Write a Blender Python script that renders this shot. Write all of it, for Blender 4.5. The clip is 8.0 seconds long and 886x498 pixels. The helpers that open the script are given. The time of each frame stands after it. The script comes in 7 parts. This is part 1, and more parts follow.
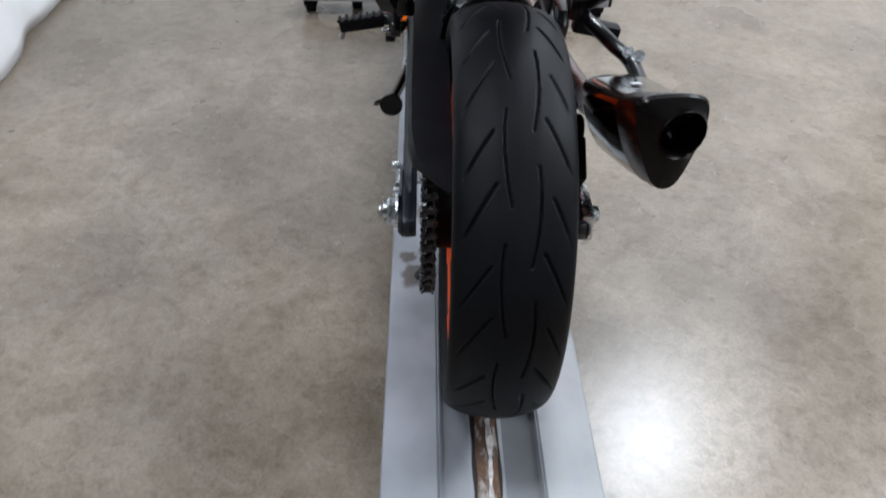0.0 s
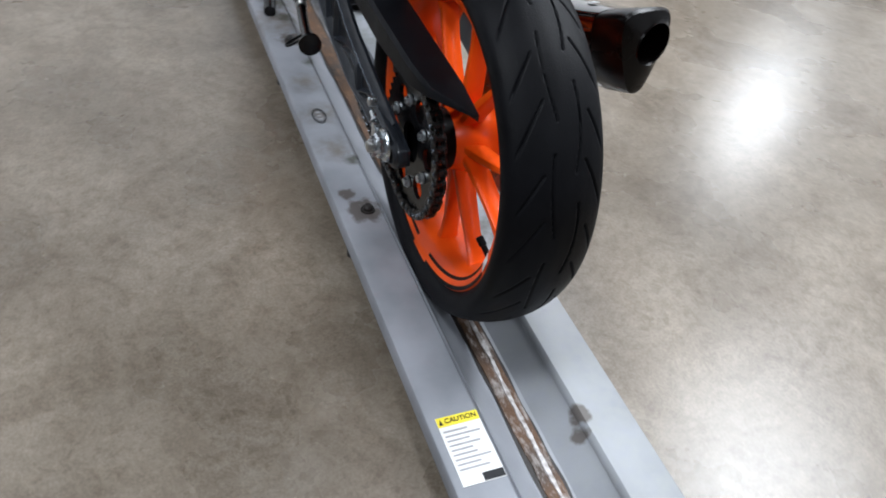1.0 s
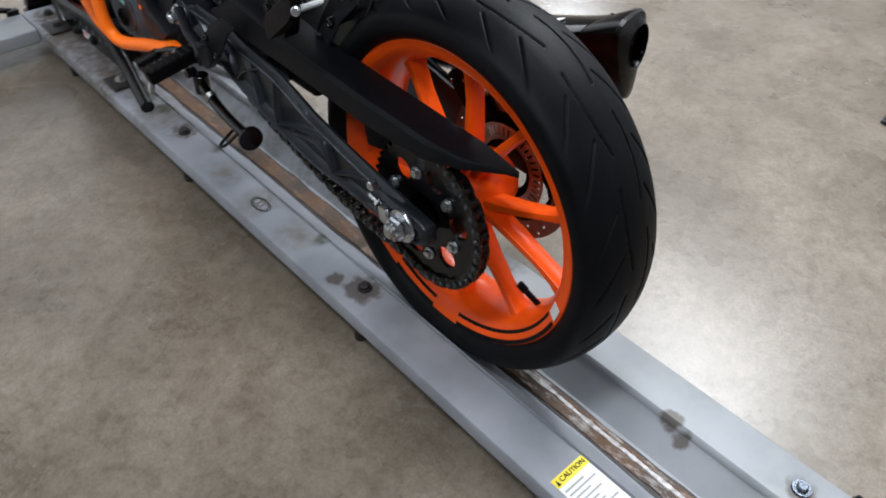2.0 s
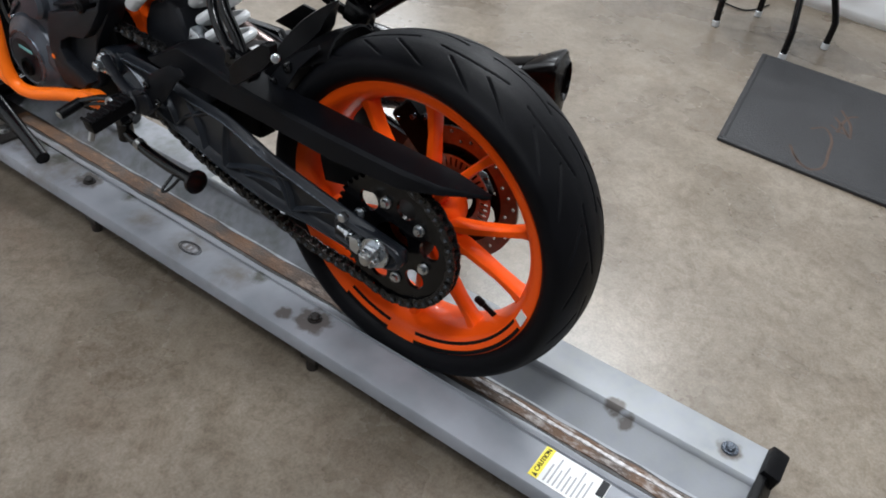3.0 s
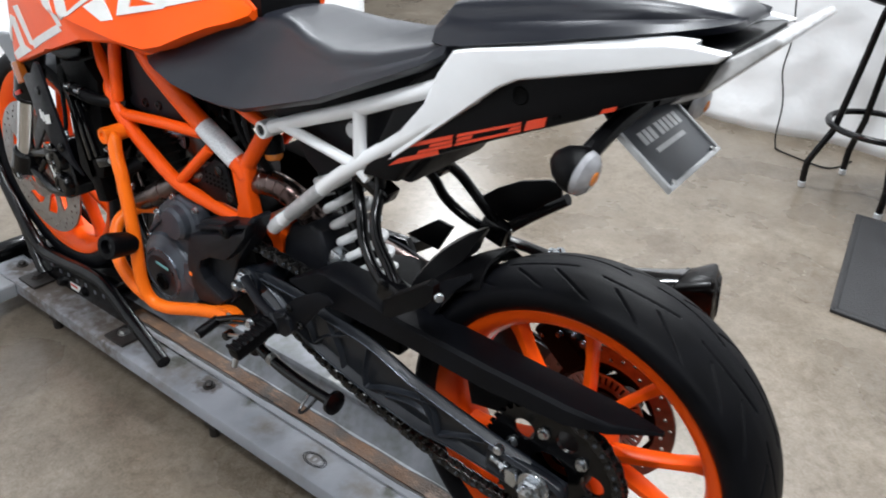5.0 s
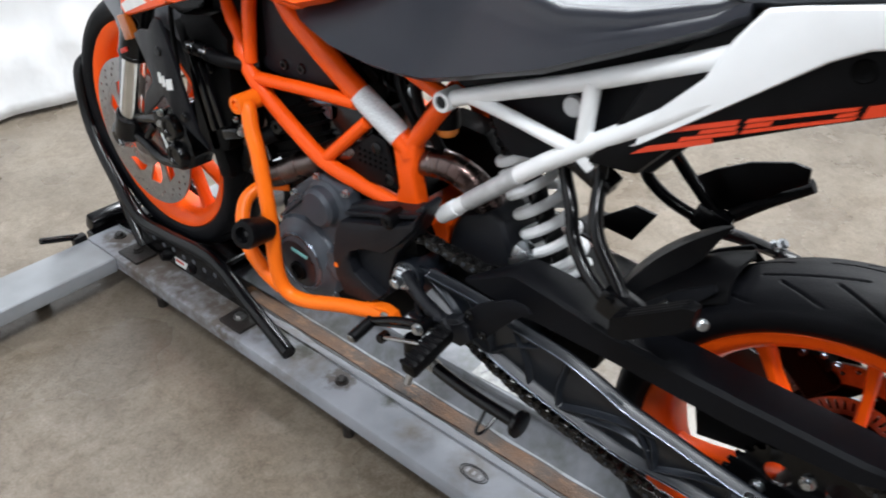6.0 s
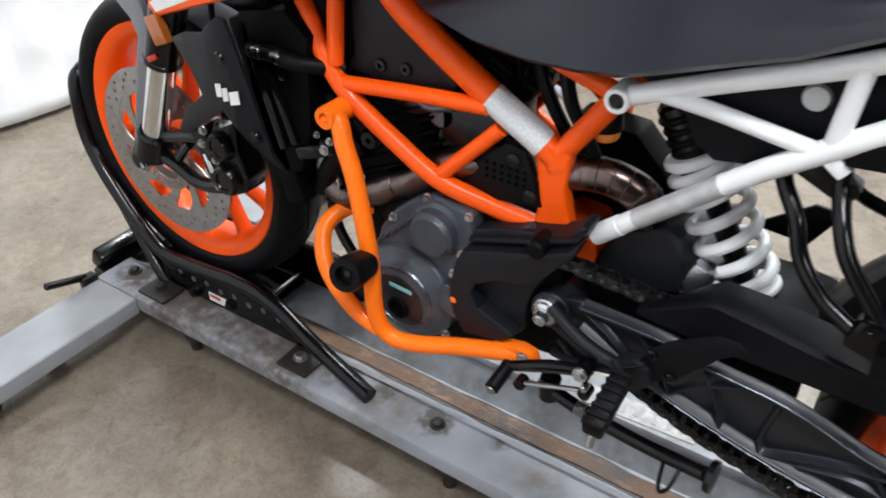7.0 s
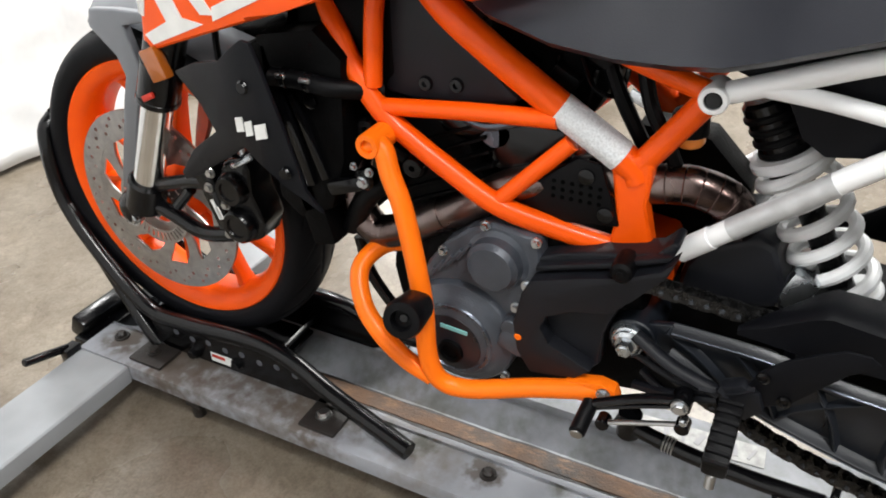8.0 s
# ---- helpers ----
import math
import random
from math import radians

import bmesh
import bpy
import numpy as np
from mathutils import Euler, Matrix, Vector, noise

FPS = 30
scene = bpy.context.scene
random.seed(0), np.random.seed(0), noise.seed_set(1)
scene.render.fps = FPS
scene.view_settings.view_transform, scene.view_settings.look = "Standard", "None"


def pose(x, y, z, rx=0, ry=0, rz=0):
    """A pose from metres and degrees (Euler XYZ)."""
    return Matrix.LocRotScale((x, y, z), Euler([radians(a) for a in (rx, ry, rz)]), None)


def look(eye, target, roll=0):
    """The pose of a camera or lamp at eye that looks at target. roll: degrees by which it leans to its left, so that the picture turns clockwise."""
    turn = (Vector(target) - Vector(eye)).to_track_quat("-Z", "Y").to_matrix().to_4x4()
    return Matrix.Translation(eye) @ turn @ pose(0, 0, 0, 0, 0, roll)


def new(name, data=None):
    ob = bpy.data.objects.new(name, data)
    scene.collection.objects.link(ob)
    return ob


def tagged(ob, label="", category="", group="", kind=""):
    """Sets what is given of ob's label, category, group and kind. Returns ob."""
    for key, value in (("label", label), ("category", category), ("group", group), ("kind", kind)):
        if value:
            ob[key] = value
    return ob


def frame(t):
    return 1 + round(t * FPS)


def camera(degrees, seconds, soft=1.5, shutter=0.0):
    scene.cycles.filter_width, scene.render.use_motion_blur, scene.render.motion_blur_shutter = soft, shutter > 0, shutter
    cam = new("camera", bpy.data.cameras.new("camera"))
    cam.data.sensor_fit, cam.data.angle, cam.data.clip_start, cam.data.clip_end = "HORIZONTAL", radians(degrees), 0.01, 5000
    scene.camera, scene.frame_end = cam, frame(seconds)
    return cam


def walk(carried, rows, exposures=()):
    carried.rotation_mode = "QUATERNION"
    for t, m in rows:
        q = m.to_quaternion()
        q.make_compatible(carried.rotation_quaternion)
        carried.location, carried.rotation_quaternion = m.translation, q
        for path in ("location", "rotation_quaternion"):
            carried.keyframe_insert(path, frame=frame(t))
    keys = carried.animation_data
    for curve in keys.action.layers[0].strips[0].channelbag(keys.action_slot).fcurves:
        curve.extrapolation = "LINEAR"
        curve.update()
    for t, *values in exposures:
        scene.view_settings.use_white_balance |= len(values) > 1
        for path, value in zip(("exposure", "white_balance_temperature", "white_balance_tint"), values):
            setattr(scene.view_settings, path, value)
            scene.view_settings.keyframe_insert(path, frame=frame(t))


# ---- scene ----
from mathutils import bvhtree

cam = camera(59.5, 8.0, 1.8, 0.3)
PATH = [
    (0, (-0.103, -0.848, 1.004), (-0.037, 0.69, -0.273), 2.4),
    (0.2, (-0.119, -0.856, 1.009), (-0.023, 0.632, -0.324), 4.3),
    (0.5, (-0.194, -0.855, 0.982), (0.079, 0.59, -0.374), 8.0),
    (1, (-0.454, -0.845, 1.005), (0.233, 0.467, -0.34), 9.9),
    (1.5, (-0.56, -0.765, 1.022), (0.357, 0.421, -0.301), 7.9),
    (1.7, (-0.571, -0.692, 1.016), (0.333, 0.485, -0.325), 2.6),
    (2.8, (-0.804, -0.516, 1.066), (0.522, 0.292, -0.194), 6.9),
    (3, (-0.814, -0.509, 1.06), (0.536, 0.285, -0.184), 7.2),
    (3.5, (-0.827, -0.483, 1.072), (0.546, 0.326, -0.137), 6.2),
    (4, (-0.835, -0.452, 1.109), (0.587, 0.435, 0.019), 4.7),
    (4.2, (-0.842, -0.44, 1.128), (0.6, 0.492, 0.101), 4.1),
    (5.3, (-0.795, -0.249, 1.141), (0.595, 0.797, 0.154), 1.8),
    (5.5, (-0.768, -0.188, 1.135), (0.554, 0.866, 0.066), 1.0),
    (6, (-0.79, -0.023, 1.1), (0.507, 1.018, -0.012), 1.5),
    (6.5, (-0.859, 0.146, 1.11), (0.528, 1.033, -0.025), 2.9),
    (7, (-0.786, 0.29, 1.045), (0.573, 1.195, -0.11), -0.3),
    (7.5, (-0.767, 0.403, 0.996), (0.652, 1.282, -0.105), -1.1),
    (8, (-0.788, 0.447, 0.992), (0.69, 1.248, -0.09), -2.1),
]
walk(cam, [(t, look(eye, target, roll)) for t, eye, target, roll in PATH], [(0, 0.0, 5960, 10), (1.7, -0.13, 6060, 10), (3.5, -0.2, 6180, 10), (4.2, -0.14, 6200, 10), (5.5, 0.16, 6200, 10), (6.5, 0.27, 6200, 10), (7.2, 0.31, 6400, 10), (8, 0.38, 6700, 10)])

# ---- world and light ----
world = bpy.data.worlds.new("hall_world")
world.use_nodes = True
wbg = world.node_tree.nodes["Background"]
wbg.inputs[0].default_value = (0.9, 0.92, 1.0, 1)
wbg.inputs[1].default_value = 0.02
scene.world = world
FLOOR = 0.03
CEIL = 3.3
# ceiling lights: x, y, watts, radius; the fourth to seventh are added fill
LAMPS = [(5.4, 4.1, 98, 0.3), (3.08, 0.78, 108, 0.7), (1.32, 2.08, 80, 0.25), (-1.3, -0.3, 52, 0.3), (-2.0, -2.4, 46, 0.3), (1.6, -3.6, 46, 0.3), (2.05, 0.1, 44, 0.5), (-0.02, 0.2, 44, 0.26)]


# ---- materials ----
def surf(name, col, rough=0.5, metal=0.0, var=0.2, scale=25.0, bump=0.1, bscale=250.0, coat=0.0, rvar=0.12, col2=None, bdist=0.002, spec=0.5):
    """A painted, moulded or cast surface: grain, larger blotches and fine relief."""
    m = bpy.data.materials.new(name)
    m.use_nodes = True
    nt = m.node_tree
    N, L = nt.nodes, nt.links
    b = N["Principled BSDF"]
    tc = N.new("ShaderNodeTexCoord")
    n1 = N.new("ShaderNodeTexNoise")
    n1.inputs["Scale"].default_value, n1.inputs["Detail"].default_value = scale, 6
    L.new(tc.outputs["Object"], n1.inputs["Vector"])
    n2 = N.new("ShaderNodeTexNoise")
    n2.inputs["Scale"].default_value, n2.inputs["Detail"].default_value = bscale, 3
    L.new(tc.outputs["Object"], n2.inputs["Vector"])
    ramp = N.new("ShaderNodeValToRGB")
    c = Vector(col)
    d = Vector(col2) if col2 else c * (1 - var)
    ramp.color_ramp.elements[0].position, ramp.color_ramp.elements[1].position = 0.3, 0.65
    ramp.color_ramp.elements[0].color = (*d, 1)
    ramp.color_ramp.elements[1].color = (*c, 1)
    L.new(n1.outputs["Fac"], ramp.inputs["Fac"])
    L.new(ramp.outputs["Color"], b.inputs["Base Color"])
    mr = N.new("ShaderNodeMapRange")
    mr.inputs["To Min"].default_value, mr.inputs["To Max"].default_value = max(rough - rvar, 0.03), min(rough + rvar, 1)
    L.new(n1.outputs["Fac"], mr.inputs["Value"])
    L.new(mr.outputs["Result"], b.inputs["Roughness"])
    b.inputs["Metallic"].default_value = metal
    b.inputs["Specular IOR Level"].default_value = spec
    b.inputs["Coat Weight"].default_value = coat
    b.inputs["Coat Roughness"].default_value = 0.08
    if bump:
        bp = N.new("ShaderNodeBump")
        bp.inputs["Strength"].default_value, bp.inputs["Distance"].default_value = bump, bdist
        L.new(n2.outputs["Fac"], bp.inputs["Height"])
        L.new(bp.outputs["Normal"], b.inputs["Normal"])
    return m


def glow(name, col, strength):
    m = bpy.data.materials.new(name)
    m.use_nodes = True
    b = m.node_tree.nodes["Principled BSDF"]
    b.inputs["Emission Color"].default_value = (*col, 1)
    b.inputs["Emission Strength"].default_value = strength
    return m


ORANGE = surf("orange_paint", (0.88, 0.092, 0.003), 0.33, 0, 0.08, 12, 0.03, 300, 0.06, 0.06, spec=0.2)
ORANGE_BAR = surf("orange_powder_coat", (0.95, 0.17, 0.006), 0.36, 0, 0.08, 12, 0.03, 300, 0.05, 0.06, spec=0.22)
WHITE = surf("white_paint", (0.9, 0.91, 0.92), 0.4, 0, 0.06, 15, 0.05, 300, 0.2)
GREYPAINT = surf("charcoal_fender_paint", (0.15, 0.16, 0.175), 0.35, 0.2, 0.15, 20, 0.03, 300, 0.4)
RUBBER = surf("tyre_rubber", (0.0032, 0.0034, 0.0048), 0.52, 0, 0.4, 18, 0.2, 500, spec=0.11)
PLASTIC = surf("black_plastic", (0.0024, 0.0024, 0.003), 0.4, 0, 0.3, 30, 0.25, 900, spec=0.11)
PLASTIC_MATT = surf("matt_black_plastic", (0.0042, 0.0046, 0.0064), 0.46, 0, 0.25, 30, 0.3, 900, spec=0.12)
BLACKMETAL = surf("black_painted_steel", (0.0024, 0.0024, 0.003), 0.22, 0.0, 0.3, 40, 0.06, 300, 0.0, spec=0.3)
DARKALLOY = surf("dark_cast_alloy", (0.1, 0.115, 0.14), 0.26, 0.7, 0.3, 30, 0.12, 400)
RAILALLOY = surf("dark_satin_rail", (0.0105, 0.0125, 0.017), 0.36, 0.15, 0.3, 30, 0.1, 400, spec=0.45)
# Same casting as WEB, lightened so the ribs' highlights sit in the colour.
RIBALLOY = surf("highlighted_cast_rib", (0.022, 0.026, 0.034), 0.32, 0.4, 0.3, 30, 0.1, 400, spec=0.5)
COVER = surf("satin_black_cover", (0.0082, 0.009, 0.012), 0.42, 0, 0.25, 30, 0.25, 900, spec=0.22)
ENGINE = surf("engine_grey_paint", (0.062, 0.07, 0.086), 0.34, 0.3, 0.25, 30, 0.25, 500)
BLACKCASE = surf("black_engine_case", (0.0018, 0.0018, 0.002), 0.5, 0.0, 0.35, 30, 0.3, 300, spec=0.06)
ZINC = surf("zinc_plated_steel", (0.62, 0.65, 0.68), 0.28, 1.0, 0.25, 60, 0.1, 300)
STEEL = surf("bare_steel", (0.5, 0.5, 0.49), 0.33, 1.0, 0.25, 40, 0.1, 400)
CHROME = surf("chrome_fork_tube", (0.75, 0.75, 0.74), 0.12, 1.0, 0.1, 40, 0.02, 300)
TAILORANGE = surf("red_orange_print", (0.66, 0.045, 0.006), 0.45, 0, 0.1, 30, 0.05, 300)
WEB = surf("dark_cast_web", (0.0105, 0.0132, 0.0185), 0.32, 0.1, 0.35, 30, 0.1, 400, 0.0, spec=0.5)
DISC = surf("ground_disc_steel", (0.42, 0.41, 0.4), 0.35, 1.0, 0.25, 80, 0.15, 700)
# The brown reflection of wheel and floor is put into this disc's colour.
REARDISC = surf("reflection_browned_disc", (0.2, 0.15, 0.13), 0.33, 1.0, 0.3, 80, 0.15, 700)
EXHAUST = surf("heat_stained_pipe", (0.2, 0.16, 0.15), 0.28, 1.0, 0.3, 14, 0.08, 200, col2=(0.07, 0.045, 0.04))
CHAIN = surf("oily_chain_steel", (0.05, 0.049, 0.049), 0.28, 0.8, 0.5, 120, 0.2, 500)
SEATVINYL = surf("charcoal_seat_vinyl", (0.0092, 0.0103, 0.0152), 0.34, 0, 0.12, 14, 0.1, 700, rvar=0.06, spec=0.5)
TONGUE = surf("satin_black_mudguard", (0.0032, 0.0033, 0.004), 0.34, 0, 0.25, 30, 0.15, 900, spec=0.2)
SPRING = surf("white_spring_paint", (0.82, 0.83, 0.84), 0.4, 0, 0.15, 30, 0.05, 300, 0.2)
SLEEVE = surf("grey_sleeve", (0.55, 0.56, 0.57), 0.4, 0.3, 0.2, 60, 0.1, 300)
AMBER = surf("amber_reflector", (0.35, 0.09, 0.01), 0.2, 0, 0.1, 30, 0.1, 300, 0.6)
AMBERLENS = surf("amber_lens", (0.75, 0.22, 0.02), 0.25, 0, 0.1, 30, 0.1, 300, 0.6)
CLEARLENS = surf("smoked_clear_lens", (0.42, 0.42, 0.44), 0.15, 0, 0.4, 60, 0.1, 300, 0.6)
TAILLENS = surf("pale_tail_lens", (0.6, 0.6, 0.6), 0.15, 0, 0.3, 60, 0.1, 300, 0.6)
RED = surf("red_anodised", (0.5, 0.03, 0.015), 0.35, 0.3, 0.1, 30, 0.05, 300)
TEAL = surf("teal_print", (0.2, 0.5, 0.5), 0.5, 0, 0.1, 30, 0.05, 300)
MUFFLER = surf("gloss_black_muffler", (0.0028, 0.002, 0.002), 0.1, 0.0, 0.3, 10, 0.02, 200, 0.35, 0.04, spec=0.6)
MUFFCAP = surf("satin_black_end_cap", (0.0025, 0.0016, 0.0015), 0.26, 0.0, 0.3, 10, 0.02, 200, 0.0, spec=0.13)
YELLOW = surf("yellow_label_print", (0.8, 0.66, 0.03), 0.5, 0, 0.08, 40, 0.05, 300)
PAPER = surf("white_label_paper", (0.72, 0.72, 0.7), 0.5, 0, 0.12, 40, 0.05, 300)
WORNPAPER = surf("worn_label_paper", (0.42, 0.42, 0.41), 0.55, 0, 0.45, 60, 0.1, 300)
INK = surf("dark_print", (0.02, 0.02, 0.022), 0.6, 0, 0.1, 40, 0, 300, spec=0.2)
GREYINK = surf("faint_grey_print", (0.32, 0.32, 0.33), 0.6, 0, 0.1, 40, 0, 300, spec=0.2)
PLATEGREY = surf("grey_plate_print", (0.06, 0.065, 0.075), 0.4, 0, 0.2, 60, 0.05, 300)
RUSTTAB = surf("oily_rusted_steel", (0.02, 0.016, 0.014), 0.5, 0.1, 0.5, 60, 0.4, 200)
STICKER = surf("silver_sticker", (0.74, 0.76, 0.78), 0.45, 0.0, 0.3, 420, 0.1, 500)
HOLE = surf("shadowed_hole", (0.0012, 0.0012, 0.0013), 0.8, 0, 0.1, 40, 0, 300, spec=0.02)
MATRUBBER = surf("grey_rubber_mat", (0.0275, 0.0275, 0.029), 0.6, 0, 0.35, 9, 0.5, 160, bdist=0.004, spec=0.3)
SCUFF = surf("brown_scuff", (0.062, 0.036, 0.024), 0.8, 0, 0.5, 30, 0.2, 200)
CLOTH = surf("white_curtain_cloth", (0.76, 0.77, 0.78), 0.9, 0, 0.06, 3, 0.45, 7, bdist=0.02)
WALLPAINT = surf("hall_wall_paint", (0.42, 0.42, 0.42), 0.8, 0, 0.08, 2, 0.2, 40)
# Unseen ceiling, set dark to cut bounced light.
CEILPAINT = surf("darkened_ceiling", (0.13, 0.13, 0.13), 0.8, 0, 0.1, 2, 0.2, 40)
LENS = glow("lamp_lens", (1.0, 0.97, 0.9), 8.0)


def concrete():
    """Trowelled, polished concrete: broad clouds, ragged mottling, pale veins and dark specks."""
    m = surf("polished_concrete", (0.195, 0.169, 0.137), 0.28, 0, 0.2, 3.6, 0.035, 90, rvar=0.05, col2=(0.134, 0.114, 0.091), spec=0.5)
    nt = m.node_tree
    N, L = nt.nodes, nt.links
    b = N["Principled BSDF"]
    tc = [n for n in N if n.type == "TEX_COORD"][0]
    col = b.inputs["Base Color"].links[0].from_socket

    def layer(kind, scale, stops, factor=1.0, **kw):
        nonlocal col
        tx = N.new(kind)
        tx.inputs["Scale"].default_value = scale
        for k, v in kw.items():
            tx.inputs[k].default_value = v
        L.new(tc.outputs["Object"], tx.inputs["Vector"])
        rp = N.new("ShaderNodeValToRGB")
        while len(rp.color_ramp.elements) < len(stops):
            rp.color_ramp.elements.new(0.5)
        for e, (at, c) in zip(rp.color_ramp.elements, stops):
            e.position, e.color = at, (*c, 1)
        L.new(tx.outputs["Distance" if "Voronoi" in kind else "Fac"], rp.inputs["Fac"])
        mx = N.new("ShaderNodeMix")
        mx.data_type, mx.blend_type = "RGBA", "MULTIPLY"
        mx.inputs["Factor"].default_value = factor
        L.new(col, mx.inputs["A"])
        L.new(rp.outputs["Color"], mx.inputs["B"])
        col = mx.outputs["Result"]

    layer("ShaderNodeTexNoise", 1.1, ((0.32, (0.86, 0.85, 0.83)), (0.68, (1.1, 1.1, 1.1))), Detail=3)
    layer("ShaderNodeTexNoise", 8.0, ((0.36, (0.82, 0.785, 0.745)), (0.52, (1.0, 0.99, 0.97)), (0.66, (1.1, 1.105, 1.11))), Detail=10, Roughness=0.68, Distortion=1.4)
    layer("ShaderNodeTexNoise", 46.0, ((0.37, (0.78, 0.75, 0.71)), (0.5, (0.99, 0.985, 0.98)), (0.64, (1.1, 1.105, 1.11))), Detail=9, Roughness=0.75, Distortion=0.5)
    layer("ShaderNodeTexNoise", 210.0, ((0.36, (0.84, 0.82, 0.8)), (0.62, (1.08, 1.08, 1.08))), Detail=4, Roughness=0.7)
    layer("ShaderNodeTexNoise", 5.0, ((0.485, (1, 1, 1)), (0.5, (1.12, 1.115, 1.1)), (0.515, (1, 1, 1))), 0.75, Detail=8, Roughness=0.62, Distortion=2.2)
    layer("ShaderNodeTexVoronoi", 7.0, ((0.018, (0.4, 0.36, 0.32)), (0.045, (1, 1, 1))), 0.8)
    L.new(col, b.inputs["Base Color"])
    return m


def blotched(m, spots, col, edge=0.5):
    """Adds oil stains or painted shade of given centre and radius, with ragged edges, to a material."""
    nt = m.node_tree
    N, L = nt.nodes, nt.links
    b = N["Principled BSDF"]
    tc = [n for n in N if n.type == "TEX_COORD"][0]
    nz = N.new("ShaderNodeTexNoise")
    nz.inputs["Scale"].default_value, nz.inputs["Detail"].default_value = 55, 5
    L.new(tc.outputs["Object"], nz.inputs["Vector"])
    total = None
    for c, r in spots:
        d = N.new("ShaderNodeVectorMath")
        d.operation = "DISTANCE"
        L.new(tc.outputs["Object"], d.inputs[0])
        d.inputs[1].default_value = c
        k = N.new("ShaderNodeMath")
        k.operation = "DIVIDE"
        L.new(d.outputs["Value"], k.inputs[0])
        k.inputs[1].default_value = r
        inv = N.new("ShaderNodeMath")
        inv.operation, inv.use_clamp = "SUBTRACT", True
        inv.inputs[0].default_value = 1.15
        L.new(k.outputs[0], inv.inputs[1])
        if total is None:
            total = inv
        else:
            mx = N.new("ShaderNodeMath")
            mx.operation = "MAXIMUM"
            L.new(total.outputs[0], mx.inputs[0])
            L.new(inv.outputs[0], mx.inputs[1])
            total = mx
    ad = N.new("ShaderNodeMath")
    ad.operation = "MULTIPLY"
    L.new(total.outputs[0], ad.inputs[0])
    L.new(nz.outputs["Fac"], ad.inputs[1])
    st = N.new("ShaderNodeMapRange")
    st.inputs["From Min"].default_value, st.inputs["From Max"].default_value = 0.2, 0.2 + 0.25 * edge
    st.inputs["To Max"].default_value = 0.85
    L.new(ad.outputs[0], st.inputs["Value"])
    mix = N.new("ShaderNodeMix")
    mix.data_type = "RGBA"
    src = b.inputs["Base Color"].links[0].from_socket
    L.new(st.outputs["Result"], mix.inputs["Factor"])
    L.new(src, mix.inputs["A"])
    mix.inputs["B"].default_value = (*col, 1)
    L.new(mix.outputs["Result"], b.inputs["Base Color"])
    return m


CONCRETE = concrete()
RAILPAINT = surf("grey_rail_enamel", (0.272, 0.282, 0.31), 0.46, 0.0, 0.12, 9, 0.08, 250, 0.0, spec=0.36, col2=(0.19, 0.2, 0.22))
blotched(RAILPAINT, [((0.112, -0.5 + 0.11 * k, 0.115), 0.24) for k in range(5)], (0.275, 0.285, 0.268), 3.0)
blotched(RAILPAINT, [((-0.1, 0.15, 0.115), 0.05), ((-0.118, 0.2, 0.115), 0.024), ((-0.095, 0.77, 0.115), 0.045), ((-0.11, 1.06, 0.115), 0.07), ((-0.11, 1.34, 0.115), 0.08), ((-0.1, 1.48, 0.115), 0.05),
                    ((0.068, -0.345, 0.113), 0.026), ((0.06, -0.372, 0.104), 0.022), ((0.106, -0.525, 0.115), 0.03)], (0.075, 0.06, 0.05), 0.6)
blotched(RAILPAINT, [((-0.1, 0.34, 0.115), 0.07), ((-0.105, 0.46, 0.115), 0.07), ((-0.1, 0.58, 0.115), 0.06), ((-0.1, 0.86, 0.115), 0.12), ((-0.11, 1.1, 0.115), 0.2), ((-0.1, 1.3, 0.115), 0.2), ((0.0, 0.95, 0.06), 0.16)], (0.14, 0.122, 0.105), 1.8)
blotched(RAILPAINT, [((-0.095, 1.03, 0.115), 0.1), ((-0.09, 1.12, 0.115), 0.11), ((-0.09, 1.2, 0.115), 0.12), ((-0.09, 1.28, 0.115), 0.12), ((-0.1, 1.36, 0.115), 0.14), ((-0.09, 1.47, 0.115), 0.09)], (0.06, 0.045, 0.035), 1.5)
# Greenish film in the groove; the motorcycle's shade is painted in, far flange too.
blotched(RAILPAINT, [((0.03, 0.26 + 0.13 * k, 0.085), 0.085) for k in range(9)] + [((0.11, 0.3 + 0.15 * k, 0.115), 0.13) for k in range(7)], (0.1, 0.107, 0.096), 2.0)
blotched(RAILPAINT, [((-0.075, 0.88 + 0.07 * k, 0.112), 0.05) for k in range(3)] + [((-0.074, 0.66, 0.112), 0.03), ((-0.08, 0.3, 0.112), 0.03), ((0.12, 0.05, 0.115), 0.08)], (0.05, 0.05, 0.035), 1.2)
BARPAINT = surf("grey_bar_enamel", (0.25, 0.262, 0.278), 0.4, 0.0, 0.15, 9, 0.08, 250, 0.1, col2=(0.19, 0.198, 0.205))


